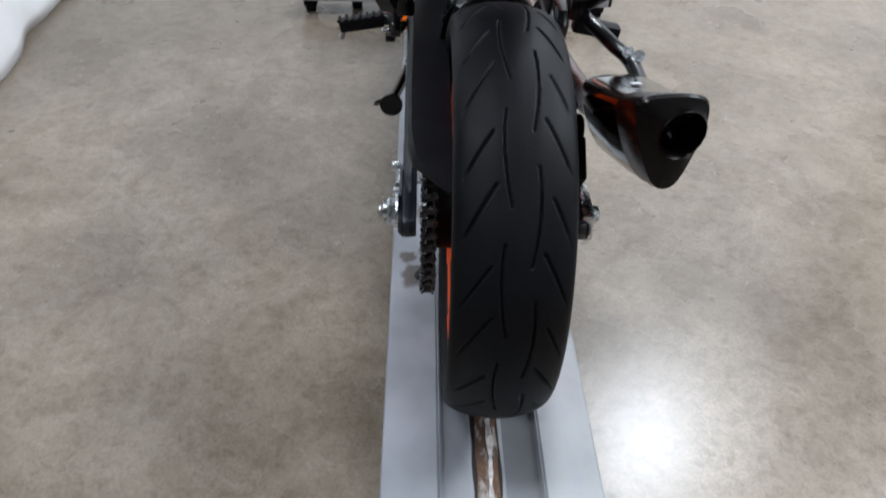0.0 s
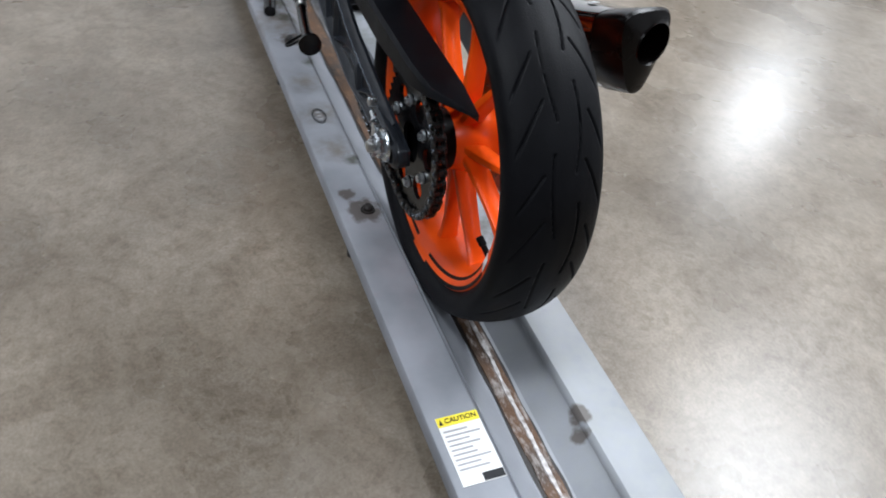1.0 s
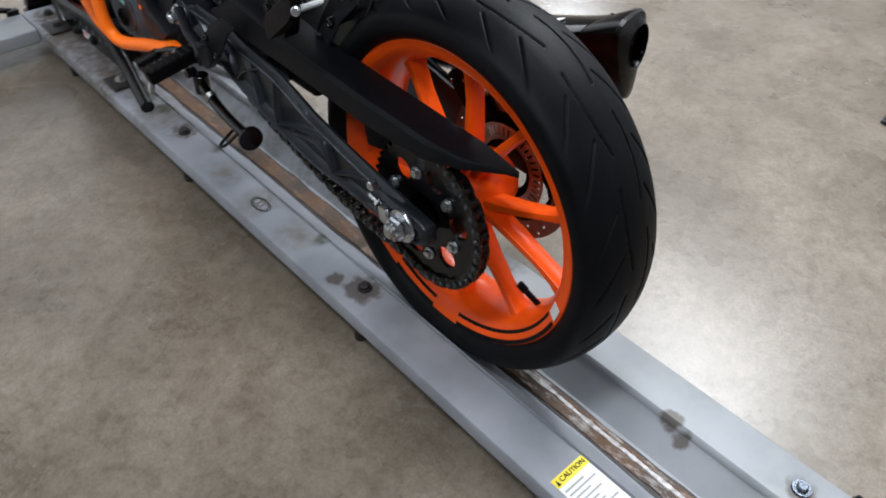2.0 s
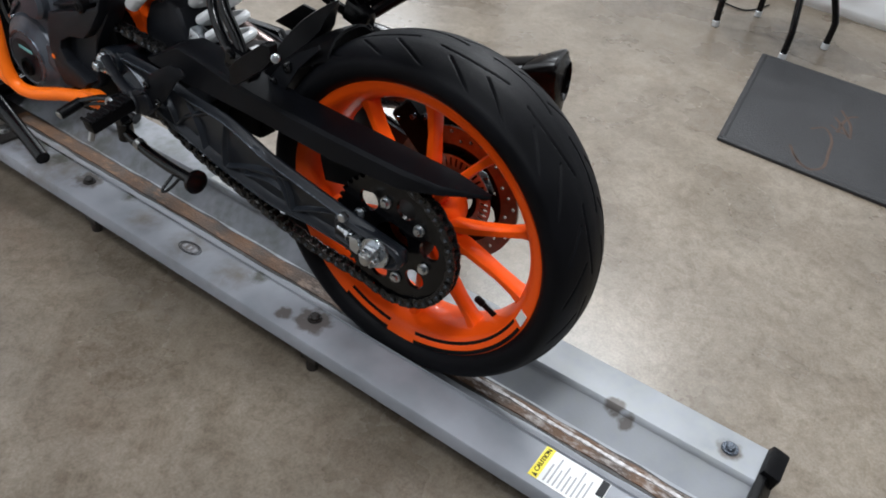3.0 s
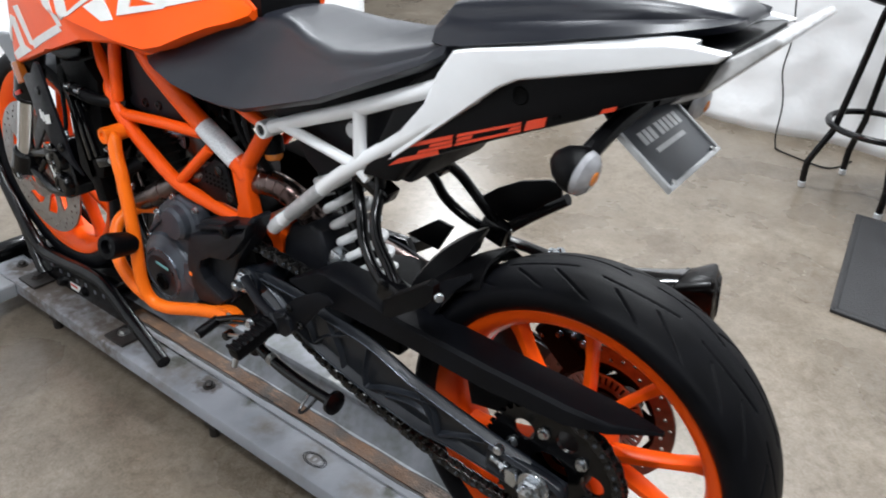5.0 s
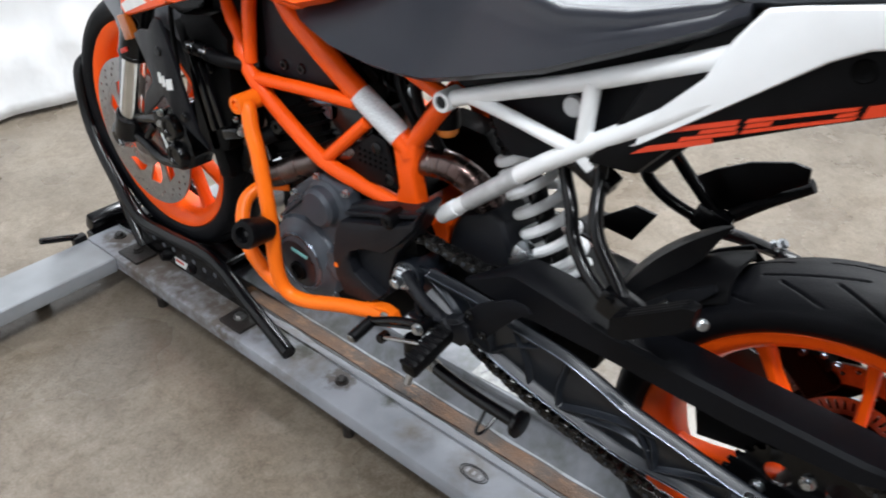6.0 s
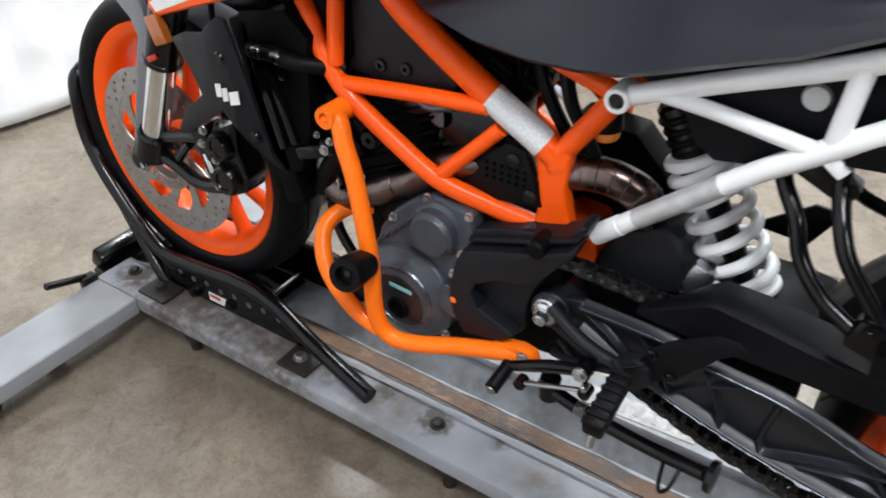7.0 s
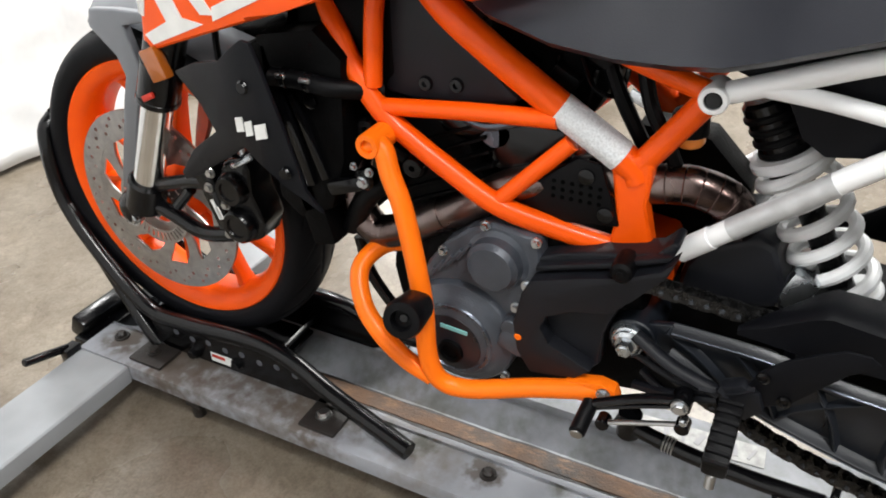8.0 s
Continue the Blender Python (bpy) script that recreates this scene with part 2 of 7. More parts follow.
def rust():
    """Ground-in rust with pale worn streaks running along the groove."""
    m = surf("rusty_worn_strip", (0.105, 0.05, 0.021), 0.6, 0.0, 0.5, 11, 0.7, 260, rvar=0.2, col2=(0.018, 0.013, 0.01))
    nt = m.node_tree
    N, L = nt.nodes, nt.links
    b = N["Principled BSDF"]
    tc = [n for n in N if n.type == "TEX_COORD"][0]
    mp = N.new("ShaderNodeMapping")
    mp.inputs["Scale"].default_value = (70, 26, 60)
    L.new(tc.outputs["Object"], mp.inputs["Vector"])
    nz = N.new("ShaderNodeTexNoise")
    nz.inputs["Scale"].default_value, nz.inputs["Detail"].default_value, nz.inputs["Roughness"].default_value = 1.0, 8, 0.7
    L.new(mp.outputs["Vector"], nz.inputs["Vector"])
    rp = N.new("ShaderNodeMapRange")
    rp.inputs["From Min"].default_value, rp.inputs["From Max"].default_value = 0.5, 0.66
    L.new(nz.outputs["Fac"], rp.inputs["Value"])
    mix = N.new("ShaderNodeMix")
    mix.data_type = "RGBA"
    src = b.inputs["Base Color"].links[0].from_socket
    L.new(rp.outputs["Result"], mix.inputs["Factor"])
    L.new(src, mix.inputs["A"])
    # pale bare metal at the rear end, orange rust further along
    sep = N.new("ShaderNodeSeparateXYZ")
    L.new(tc.outputs["Object"], sep.inputs["Vector"])
    ry = N.new("ShaderNodeMapRange")
    ry.inputs["From Min"].default_value, ry.inputs["From Max"].default_value = 0.0, 0.35
    L.new(sep.outputs["Y"], ry.inputs["Value"])
    hue = N.new("ShaderNodeMix")
    hue.data_type = "RGBA"
    hue.inputs["A"].default_value, hue.inputs["B"].default_value = (0.34, 0.31, 0.29, 1), (0.16, 0.082, 0.036, 1)
    L.new(ry.outputs["Result"], hue.inputs["Factor"])
    L.new(hue.outputs["Result"], mix.inputs["B"])
    L.new(mix.outputs["Result"], b.inputs["Base Color"])
    return m


RUST = rust()
SCRAPED = surf("scraped_bare_steel", (0.62, 0.6, 0.6), 0.5, 0.1, 0.5, 90, 0.5, 400, rvar=0.2, col2=(0.2, 0.17, 0.155))


# ---- mesh helpers ----
def done(bm, name, material, parent=None, label="", angle=35, solid=0.0):
    me = bpy.data.meshes.new(name)
    bmesh.ops.recalc_face_normals(bm, faces=bm.faces[:])
    bm.to_mesh(me)
    bm.free()
    for p in me.polygons:
        p.use_smooth = True
    me.set_sharp_from_angle(angle=radians(angle))
    me.materials.append(material)
    ob = new(name, me)
    if parent is not None:
        ob.parent = parent
        if parent.type == "EMPTY":
            ob.matrix_parent_inverse = parent.matrix_basis.inverted()
    if label:
        tagged(ob, label)
    if solid:
        md = ob.modifiers.new("thickness", "SOLIDIFY")
        md.thickness = solid
    return ob


def part(name, bm, material, parent, label="", angle=35):
    return done(bm, name, material, parent, label, angle)


def thing(name, loc, label, category, group="", kind=""):
    e = new(name)
    e.matrix_basis = Matrix.Translation(loc)
    return tagged(e, label, category, group, kind)


def join(*bms):
    out = bms[0]
    for b in bms[1:]:
        me = bpy.data.meshes.new("join")
        b.to_mesh(me)
        b.free()
        out.from_mesh(me)
        bpy.data.meshes.remove(me)
    return out


def mirrored(bm):
    """A copy of bm mirrored across the machine's middle plane."""
    b = bm.copy()
    for v in b.verts:
        v.co.x = -v.co.x
    bmesh.ops.reverse_faces(b, faces=b.faces[:])
    return b


def curve_points(pts, per=6):
    pts = [Vector(p) for p in pts]
    if len(pts) < 3:
        return pts
    out = []
    for i in range(len(pts) - 1):
        p0 = pts[i - 1] if i else pts[i] * 2 - pts[i + 1]
        p1, p2 = pts[i], pts[i + 1]
        p3 = pts[i + 2] if i + 2 < len(pts) else p2 * 2 - p1
        for k in range(per):
            t = k / per
            out.append(0.5 * ((2 * p1) + (p2 - p0) * t + (2 * p0 - 5 * p1 + 4 * p2 - p3) * t * t + (3 * p1 - p0 - 3 * p2 + p3) * t ** 3))
    out.append(pts[-1])
    return out


def tube(pts, r, seg=12, per=6, flat=1.0, r1=None, closed=False):
    """A pipe swept along smooth points; flat squashes it in height, r1 is the radius at its end."""
    pts = curve_points(pts, per)
    bm = bmesh.new()
    rings = []
    n = len(pts)
    tan = [(pts[min(i + 1, n - 1)] - pts[max(i - 1, 0)]).normalized() for i in range(n)]
    if closed:
        tan = [(pts[(i + 1) % n] - pts[i - 1]).normalized() for i in range(n)]
    ref = Vector((0, 0, 1)) if abs(tan[0].z) < 0.9 else Vector((1, 0, 0))
    side = tan[0].cross(ref).normalized()
    for i, p in enumerate(pts):
        side = (side - tan[i] * side.dot(tan[i])).normalized()
        up = side.cross(tan[i])
        rr = r if r1 is None else r + (r1 - r) * i / (n - 1)
        rings.append([bm.verts.new(p + rr * (math.cos(a) * side + flat * math.sin(a) * up)) for a in [2 * math.pi * k / seg for k in range(seg)]])
    pairs = list(zip(rings, rings[1:])) + ([(rings[-1], rings[0])] if closed else [])
    for a, b in pairs:
        for k in range(seg):
            bm.faces.new((a[k], a[(k + 1) % seg], b[(k + 1) % seg], b[k]))
    if not closed:
        bm.faces.new(rings[0][::-1])
        bm.faces.new(rings[-1])
    return bm


def bevel_all(bm, width, segments=2, angle=30):
    edges = [e for e in bm.edges if len(e.link_faces) == 2 and e.calc_face_angle(0) > radians(angle)]
    if width > 0 and edges:
        bmesh.ops.bevel(bm, geom=edges, offset=width, segments=segments, profile=0.6, affect="EDGES", clamp_overlap=True)
    return bm


def box(c, s, rot=(0, 0, 0), bevel=0.002, segments=2):
    bm = bmesh.new()
    bmesh.ops.create_cube(bm, size=1)
    for v in bm.verts:
        v.co = Vector((v.co.x * s[0], v.co.y * s[1], v.co.z * s[2]))
    bevel_all(bm, bevel, segments)
    m = pose(*c, *rot)
    for v in bm.verts:
        v.co = m @ v.co
    return bm


def rod(p0, p1, r, seg=16, bevel=0.0015, r1=None):
    """A straight round bar, bolt or puck with eased ends."""
    p0, p1 = Vector(p0), Vector(p1)
    r1 = r if r1 is None else r1
    d = (p1 - p0).normalized()
    bv = min(bevel, r * 0.4, (p1 - p0).length * 0.3)
    return spin([(0, 0), (r - bv, 0), (r, bv), (r1, (p1 - p0).length - bv), (r1 - bv, (p1 - p0).length), (0, (p1 - p0).length)], p0, d, seg)


def spin(profile, origin, axis, seg=24, start=0.0, sweep=360.0):
    """A body turned round an axis from (radius, height) pairs."""
    axis = Vector(axis).normalized()
    ref = Vector((0, 0, 1)) if abs(axis.z) < 0.9 else Vector((0, 1, 0))
    u = axis.cross(ref).normalized()
    w = axis.cross(u)
    origin = Vector(origin)
    bm = bmesh.new()
    full = sweep >= 360
    n = seg if full else seg + 1
    rows = []
    for r, h in profile:
        if r < 1e-6:
            rows.append([bm.verts.new(origin + axis * h)] * n)
        else:
            rows.append([bm.verts.new(origin + axis * h + r * (math.cos(a) * u + math.sin(a) * w)) for a in [radians(start) + radians(sweep) * k / seg for k in range(n)]])
    for a, b in zip(rows, rows[1:]):
        for k in range(seg):
            vs = []
            for v in (a[k], a[(k + 1) % n], b[(k + 1) % n], b[k]):
                if v not in vs:
                    vs.append(v)
            if len(vs) > 2:
                try:
                    bm.faces.new(vs)
                except ValueError:
                    pass
    return bm


def plate(poly, x0, x1, bevel=0.003, lean=None, segments=2):
    """A panel: an outline in (y, z) with thickness from x0 to x1; lean(y, z) shifts it sideways."""
    bm = bmesh.new()
    a = [bm.verts.new((x0 + (lean(y, z) if lean else 0), y, z)) for y, z in poly]
    f = bm.faces.new(a)
    ext = bmesh.ops.extrude_face_region(bm, geom=[f])
    for v in [g for g in ext["geom"] if isinstance(g, bmesh.types.BMVert)]:
        v.co.x += x1 - x0
    bmesh.ops.recalc_face_normals(bm, faces=bm.faces[:])
    bevel_all(bm, bevel, segments, 40)
    return bm


def loft(rings, cap=True):
    """A skin over closed rings of equal count."""
    bm = bmesh.new()
    vs = [[bm.verts.new(p) for p in r] for r in rings]
    n = len(vs[0])
    for a, b in zip(vs, vs[1:]):
        for k in range(n):
            bm.faces.new((a[k], a[(k + 1) % n], b[(k + 1) % n], b[k]))
    if cap:
        bm.faces.new(vs[0][::-1])
        bm.faces.new(vs[-1])
    return bm


def hexbolt(p, axis, r=0.006, h=0.005, washer=True):
    axis = Vector(axis).normalized()
    p = Vector(p)
    b = spin([(0, h), (r * 0.9, h), (r, h * 0.85), (r, 0), (0, 0)], p, axis, 6)
    if washer:
        b = join(b, spin([(0, h * 0.35), (r * 1.35, h * 0.35), (r * 1.4, 0), (0, 0)], p, axis, 16))
    return b


def mesh_from(verts, faces):
    me = bpy.data.meshes.new("grid")
    me.from_pydata(verts, [], faces)
    bm = bmesh.new()
    bm.from_mesh(me)
    bpy.data.meshes.remove(me)
    return bm


def words(text, size, m, material, parent, name="lettering", label="", depth=0.0006):
    """Raised print in the built-in font, as mesh."""
    cu = bpy.data.curves.new(name, "FONT")
    cu.body, cu.size, cu.extrude, cu.align_x, cu.align_y = text, size, depth, "CENTER", "CENTER"
    ob = bpy.data.objects.new(name, cu)
    scene.collection.objects.link(ob)
    dg = bpy.context.evaluated_depsgraph_get()
    me = bpy.data.meshes.new_from_object(ob.evaluated_get(dg))
    bpy.data.objects.remove(ob)
    bm = bmesh.new()
    bm.from_mesh(me)
    for v in bm.verts:
        v.co = m @ v.co
    return part(name, bm, material, parent, label)


def holed(outline, holes, x0, x1):
    """A flat plate of loops in (y, z): one outline with round or shaped holes, from x0 to x1."""
    bm = bmesh.new()
    edges = []
    for loop in [outline] + holes:
        vs = [bm.verts.new((x0, y, z)) for y, z in loop]
        edges += [bm.edges.new((vs[i], vs[(i + 1) % len(vs)])) for i in range(len(vs))]
    bmesh.ops.triangle_fill(bm, use_beauty=True, use_dissolve=False, edges=edges)
    bmesh.ops.recalc_face_normals(bm, faces=bm.faces[:])
    ext = bmesh.ops.extrude_face_region(bm, geom=bm.faces[:])
    for v in [g for g in ext["geom"] if isinstance(g, bmesh.types.BMVert)]:
        v.co.x += x1 - x0
    return bm


def ring_loop(cy, cz, r, n=16, phase=0.0):
    return [(cy + r * math.cos(phase + 2 * math.pi * k / n), cz + r * math.sin(phase + 2 * math.pi * k / n)) for k in range(n)]


# ---- the hall ----
def slab(name, c, s, material, label, category):
    return tagged(done(box(c, s, bevel=0.0), name, material), label, category, kind="structure")


def build_hall():
    bm = bmesh.new()
    bmesh.ops.create_grid(bm, x_segments=8, y_segments=8, size=0.5)
    for v in bm.verts:
        v.co = Vector((2 + v.co.x * 16, 1 + v.co.y * 16, FLOOR))
    ext = bmesh.ops.extrude_face_region(bm, geom=bm.faces[:])
    for v in [g for g in ext["geom"] if isinstance(g, bmesh.types.BMVert)]:
        v.co.z -= 0.2
    tagged(done(bm, "floor", CONCRETE), "mottled brown-grey polished concrete floor with soft gloss", "floor", kind="structure")
    # Ceiling and walls are assumed; their low tones weaken bounce and deepen contrast.
    slab("ceiling", (2, 1, CEIL + 0.1), (16, 16, 0.2), CEILPAINT, "plain unseen hall ceiling, kept dark to limit bounced light", "ceiling")
    for n, c, s in (("wall_north", (2, 9.1, 2.1), (16.4, 0.2, 4.2)), ("wall_south", (2, -7.1, 2.1), (16.4, 0.2, 4.2)), ("wall_east", (10.1, 1, 2.1), (0.2, 16, 4.2)), ("wall_west", (-6.1, 1, 2.1), (0.2, 16, 4.2))):
        slab(n, c, s, WALLPAINT, "plain assumed hall wall, kept grey to limit bounced light", "wall")


def curtain(name, p0, p1, height, label, seed, depth=1.0):
    """A hanging cloth from p0 to p1 on the floor plan, with folds that widen towards the hem."""
    rnd = random.Random(seed)
    p0, p1 = Vector((*p0, 0)), Vector((*p1, 0))
    d = (p1 - p0)
    length = d.length
    d.normalize()
    nrm = Vector((-d.y, d.x, 0))
    waves = [(rnd.uniform(2.0, 9.0), rnd.uniform(0, 6.3), rnd.uniform(0.3, 1.0)) for _ in range(6)]
    nu, nv = int(length * 40), 60
    verts, faces = [], []
    for j in range(nv + 1):
        v = j / nv
        for i in range(nu + 1):
            s = length * i / nu
            w = sum(a * math.sin(f * s + ph + 0.4 * math.sin(2.2 * v + ph)) for f, ph, a in waves) / 3
            crease = 0.016 * noise.noise(Vector((s * 4, v * height * 3, seed))) + 0.012 * noise.noise(Vector((s * 9 + v * 6, v * height * 7 - s * 5, seed)))
            off = depth * (0.035 * (1.15 - v) + 0.008) * w + crease * (1.3 - v)
            hem = 0.008 * math.sin(3.1 * s + seed) + 0.01
            p = p0 + d * s + nrm * off
            verts.append((p.x, p.y, FLOOR + hem * (1 - v) + v * height))
    for j in range(nv):
        for i in range(nu):
            a = j * (nu + 1) + i
            faces.append((a, a + 1, a + nu + 2, a + nu + 1))
    ob = done(mesh_from(verts, faces), name, CLOTH, angle=80, solid=0.004)
    return tagged(ob, label, "curtain", kind="structure")


# Builds inferred lamps and added fill lights alike, each with a housing.
def build_lamp(x, y, watts, r):
    e = thing("overhead_light", (x, y, CEIL), "round unseen ceiling light with a bright warm-white lens, from a set of inferred and fill lights", "lamp", "high-bay lamps under the ceiling")
    part("housing", spin([(0, 0), (0.06, 0), (0.08, -0.05), (r, -0.16), (r + 0.01, -0.2), (r - 0.015, -0.2), (r - 0.02, -0.17), (0, -0.17)], (x, y, CEIL), (0, 0, 1), 40), WALLPAINT, e)
    part("lens", spin([(0, -0.188), (r - 0.025, -0.188), (r - 0.02, -0.182), (0, -0.182)], (x, y, CEIL), (0, 0, 1), 40), LENS, e, "glowing lens")
    lt = bpy.data.lights.new("lamp_light", "AREA")
    lt.shape, lt.size, lt.energy, lt.color = "DISK", 2 * r - 0.06, watts, (0.96, 0.985, 1.0)
    lo = new("lamp_light", lt)
    lo.matrix_basis = pose(x, y, CEIL - 0.21)
    return e


build_hall()
curtain("curtain_front", (-1.25, 2.52), (2.1, 2.33), 2.3, "white cloth curtain hanging to the floor in soft folds", 3)
curtain("curtain_side", (2.55, 1.3), (2.49, -3.0), 2.3, "white cloth curtain with creases and a loose hem", 5)
curtain("curtain_left", (-1.175, 0.4), (-1.235, 2.52), 2.3, "white cloth curtain hanging to the floor in soft folds", 9, 0.4)
for lx, ly, lw, lr in LAMPS:
    build_lamp(lx, ly, lw, lr)


# ---- bar stool, mat and cable beside the curtain ----
def build_stool():
    """Bar stool whose straight legs splay under the foot ring and turn down again to the feet."""
    cx, cy, h = 2.105, -0.034, 0.74
    e = thing("bar_stool", (cx, cy, FLOOR), "black tubular steel bar stool with a padded round seat", "stool")
    part("seat", spin([(0, h), (0.13, h), (0.165, h - 0.012), (0.178, h - 0.035), (0.175, h - 0.065), (0.16, h - 0.075), (0, h - 0.075)], (cx, cy, FLOOR), (0, 0, 1), 40), PLASTIC, e, "black padded vinyl seat")
    for heading in (109, 29, 209, 285):
        d = Vector((math.cos(radians(heading)), math.sin(radians(heading)), 0))
        b = Vector((cx, cy, FLOOR))
        up = Vector((0, 0, 1))
        bends = ((0.03, h - 0.082), (0.075, h - 0.084), (0.094, h - 0.11), (0.113, 0.46), (0.137, 0.26), (0.143, 0.222), (0.187, 0.115), (0.194, 0.082), (0.192, 0.014))
        part("leg", tube([b + d * r + up * z for r, z in bends], 0.0118, 12), BLACKMETAL, e)
        part("foot_cap", rod(b + d * 0.192 + up * 0.024, b + d * 0.192, 0.0132, 16, 0.003), SLEEVE, e, "worn grey plastic foot cap")
    rings = []
    for k in range(48):
        a = 2 * math.pi * k / 48
        o = Vector((math.cos(a), math.sin(a), 0))
        p = Vector((cx, cy, FLOOR + 0.255)) + o * 0.166
        rings.append([p + 0.0108 * (math.cos(t) * o + math.sin(t) * Vector((0, 0, 1))) for t in [2 * math.pi * j / 10 for j in range(10)]])
    part("foot_ring", loft(rings + [rings[0]], cap=False), BLACKMETAL, e)


def build_mat():
    x0, y0 = 1.214, -0.146
    bm = bmesh.new()
    u = Vector((0.7, 0.08, 0))
    w = Vector((-0.034, -0.95, 0))
    pts = []
    r = 0.006
    for (a, b), (s, t) in zip(((0, 0), (1, 0), (1, 1), (0, 1)), ((1, 1), (-1, 1), (-1, -1), (1, -1))):
        c = Vector((x0, y0, FLOOR)) + u * a + w * b + u.normalized() * r * s + w.normalized() * r * t
        base = {(1, 1): 180, (-1, 1): 270, (-1, -1): 0, (1, -1): 90}[(s, t)]
        for k in range(5):
            ang = radians(base + 90 * k / 4)
            pts.append(c + r * (math.cos(ang) * u.normalized() + math.sin(ang) * w.normalized()))
    f = bm.faces.new([bm.verts.new(p) for p in pts])
    ext = bmesh.ops.extrude_face_region(bm, geom=[f])
    for v in [g for g in ext["geom"] if isinstance(g, bmesh.types.BMVert)]:
        v.co.z += 0.01
    bmesh.ops.recalc_face_normals(bm, faces=bm.faces[:])
    bevel_all(bm, 0.003)
    m = MATRUBBER
    mat_ob = tagged(done(bm, "floor_mat", m), "dark grey textured rubber mat with orange scuff marks on concrete", "mat")
    for p, q in (((0.015, 0.012), (0.985, 0.012)), ((0.985, 0.012), (0.985, 0.988)), ((0.985, 0.988), (0.015, 0.988)), ((0.015, 0.988), (0.015, 0.012))):
        part("border", tube([Vector((x0, y0, FLOOR + 0.0095)) + u * p[0] + w * p[1], Vector((x0, y0, FLOOR + 0.0095)) + u * q[0] + w * q[1]], 0.008, 8, 6, 0.4), m, mat_ob, "raised rubber border")
    for pts in (((0.17, 0.196), (0.085, 0.221), (0.036, 0.262), (0.09, 0.299), (0.226, 0.303), (0.346, 0.302), (0.43, 0.275), (0.376, 0.235)), ((0.114, 0.21), (0.045, 0.24), (0.032, 0.276)), ((0.57, 0.294), (0.5, 0.323), (0.417, 0.349)), ((0.66, 0.307), (0.549, 0.342), (0.417, 0.352)), ((0.48, 0.287), (0.444, 0.32), (0.447, 0.342)), ((0.431, 0.31), (0.6, 0.33), (0.652, 0.359)), ((0.52, 0.31), (0.47, 0.33), (0.43, 0.345))):
        q = [Vector((x0, y0, FLOOR + 0.0102)) + u * a_ + w * b_ for a_, b_ in pts]
        part("scuff_mark", tube(q, 0.0042, 6, 6, 0.12), SCUFF, mat_ob)
    return mat_ob


build_stool()
build_mat()
bm = tube([(2.44, 0.43, 1.3), (2.44, 0.4, 0.9), (2.44, 0.42, 0.65), (2.44, 0.395, 0.467), (2.44, 0.4, 0.33), (2.435, 0.378, 0.25), (2.435, 0.364, 0.18), (2.43, 0.36, 0.07), (2.395, 0.343, FLOOR + 0.006), (2.35, 0.32, FLOOR + 0.004), (2.31, 0.223, FLOOR + 0.004), (2.285, 0.125, FLOOR + 0.004), (2.34, 0.082, FLOOR + 0.004), (2.43, 0.06, FLOOR + 0.004)], 0.003, 8)
tagged(done(bm, "power_cable", PLASTIC), "thin black cable hanging down the curtain onto the floor", "cable")


# ---- the steel rail on which the machine stands ----
TOP = 0.115


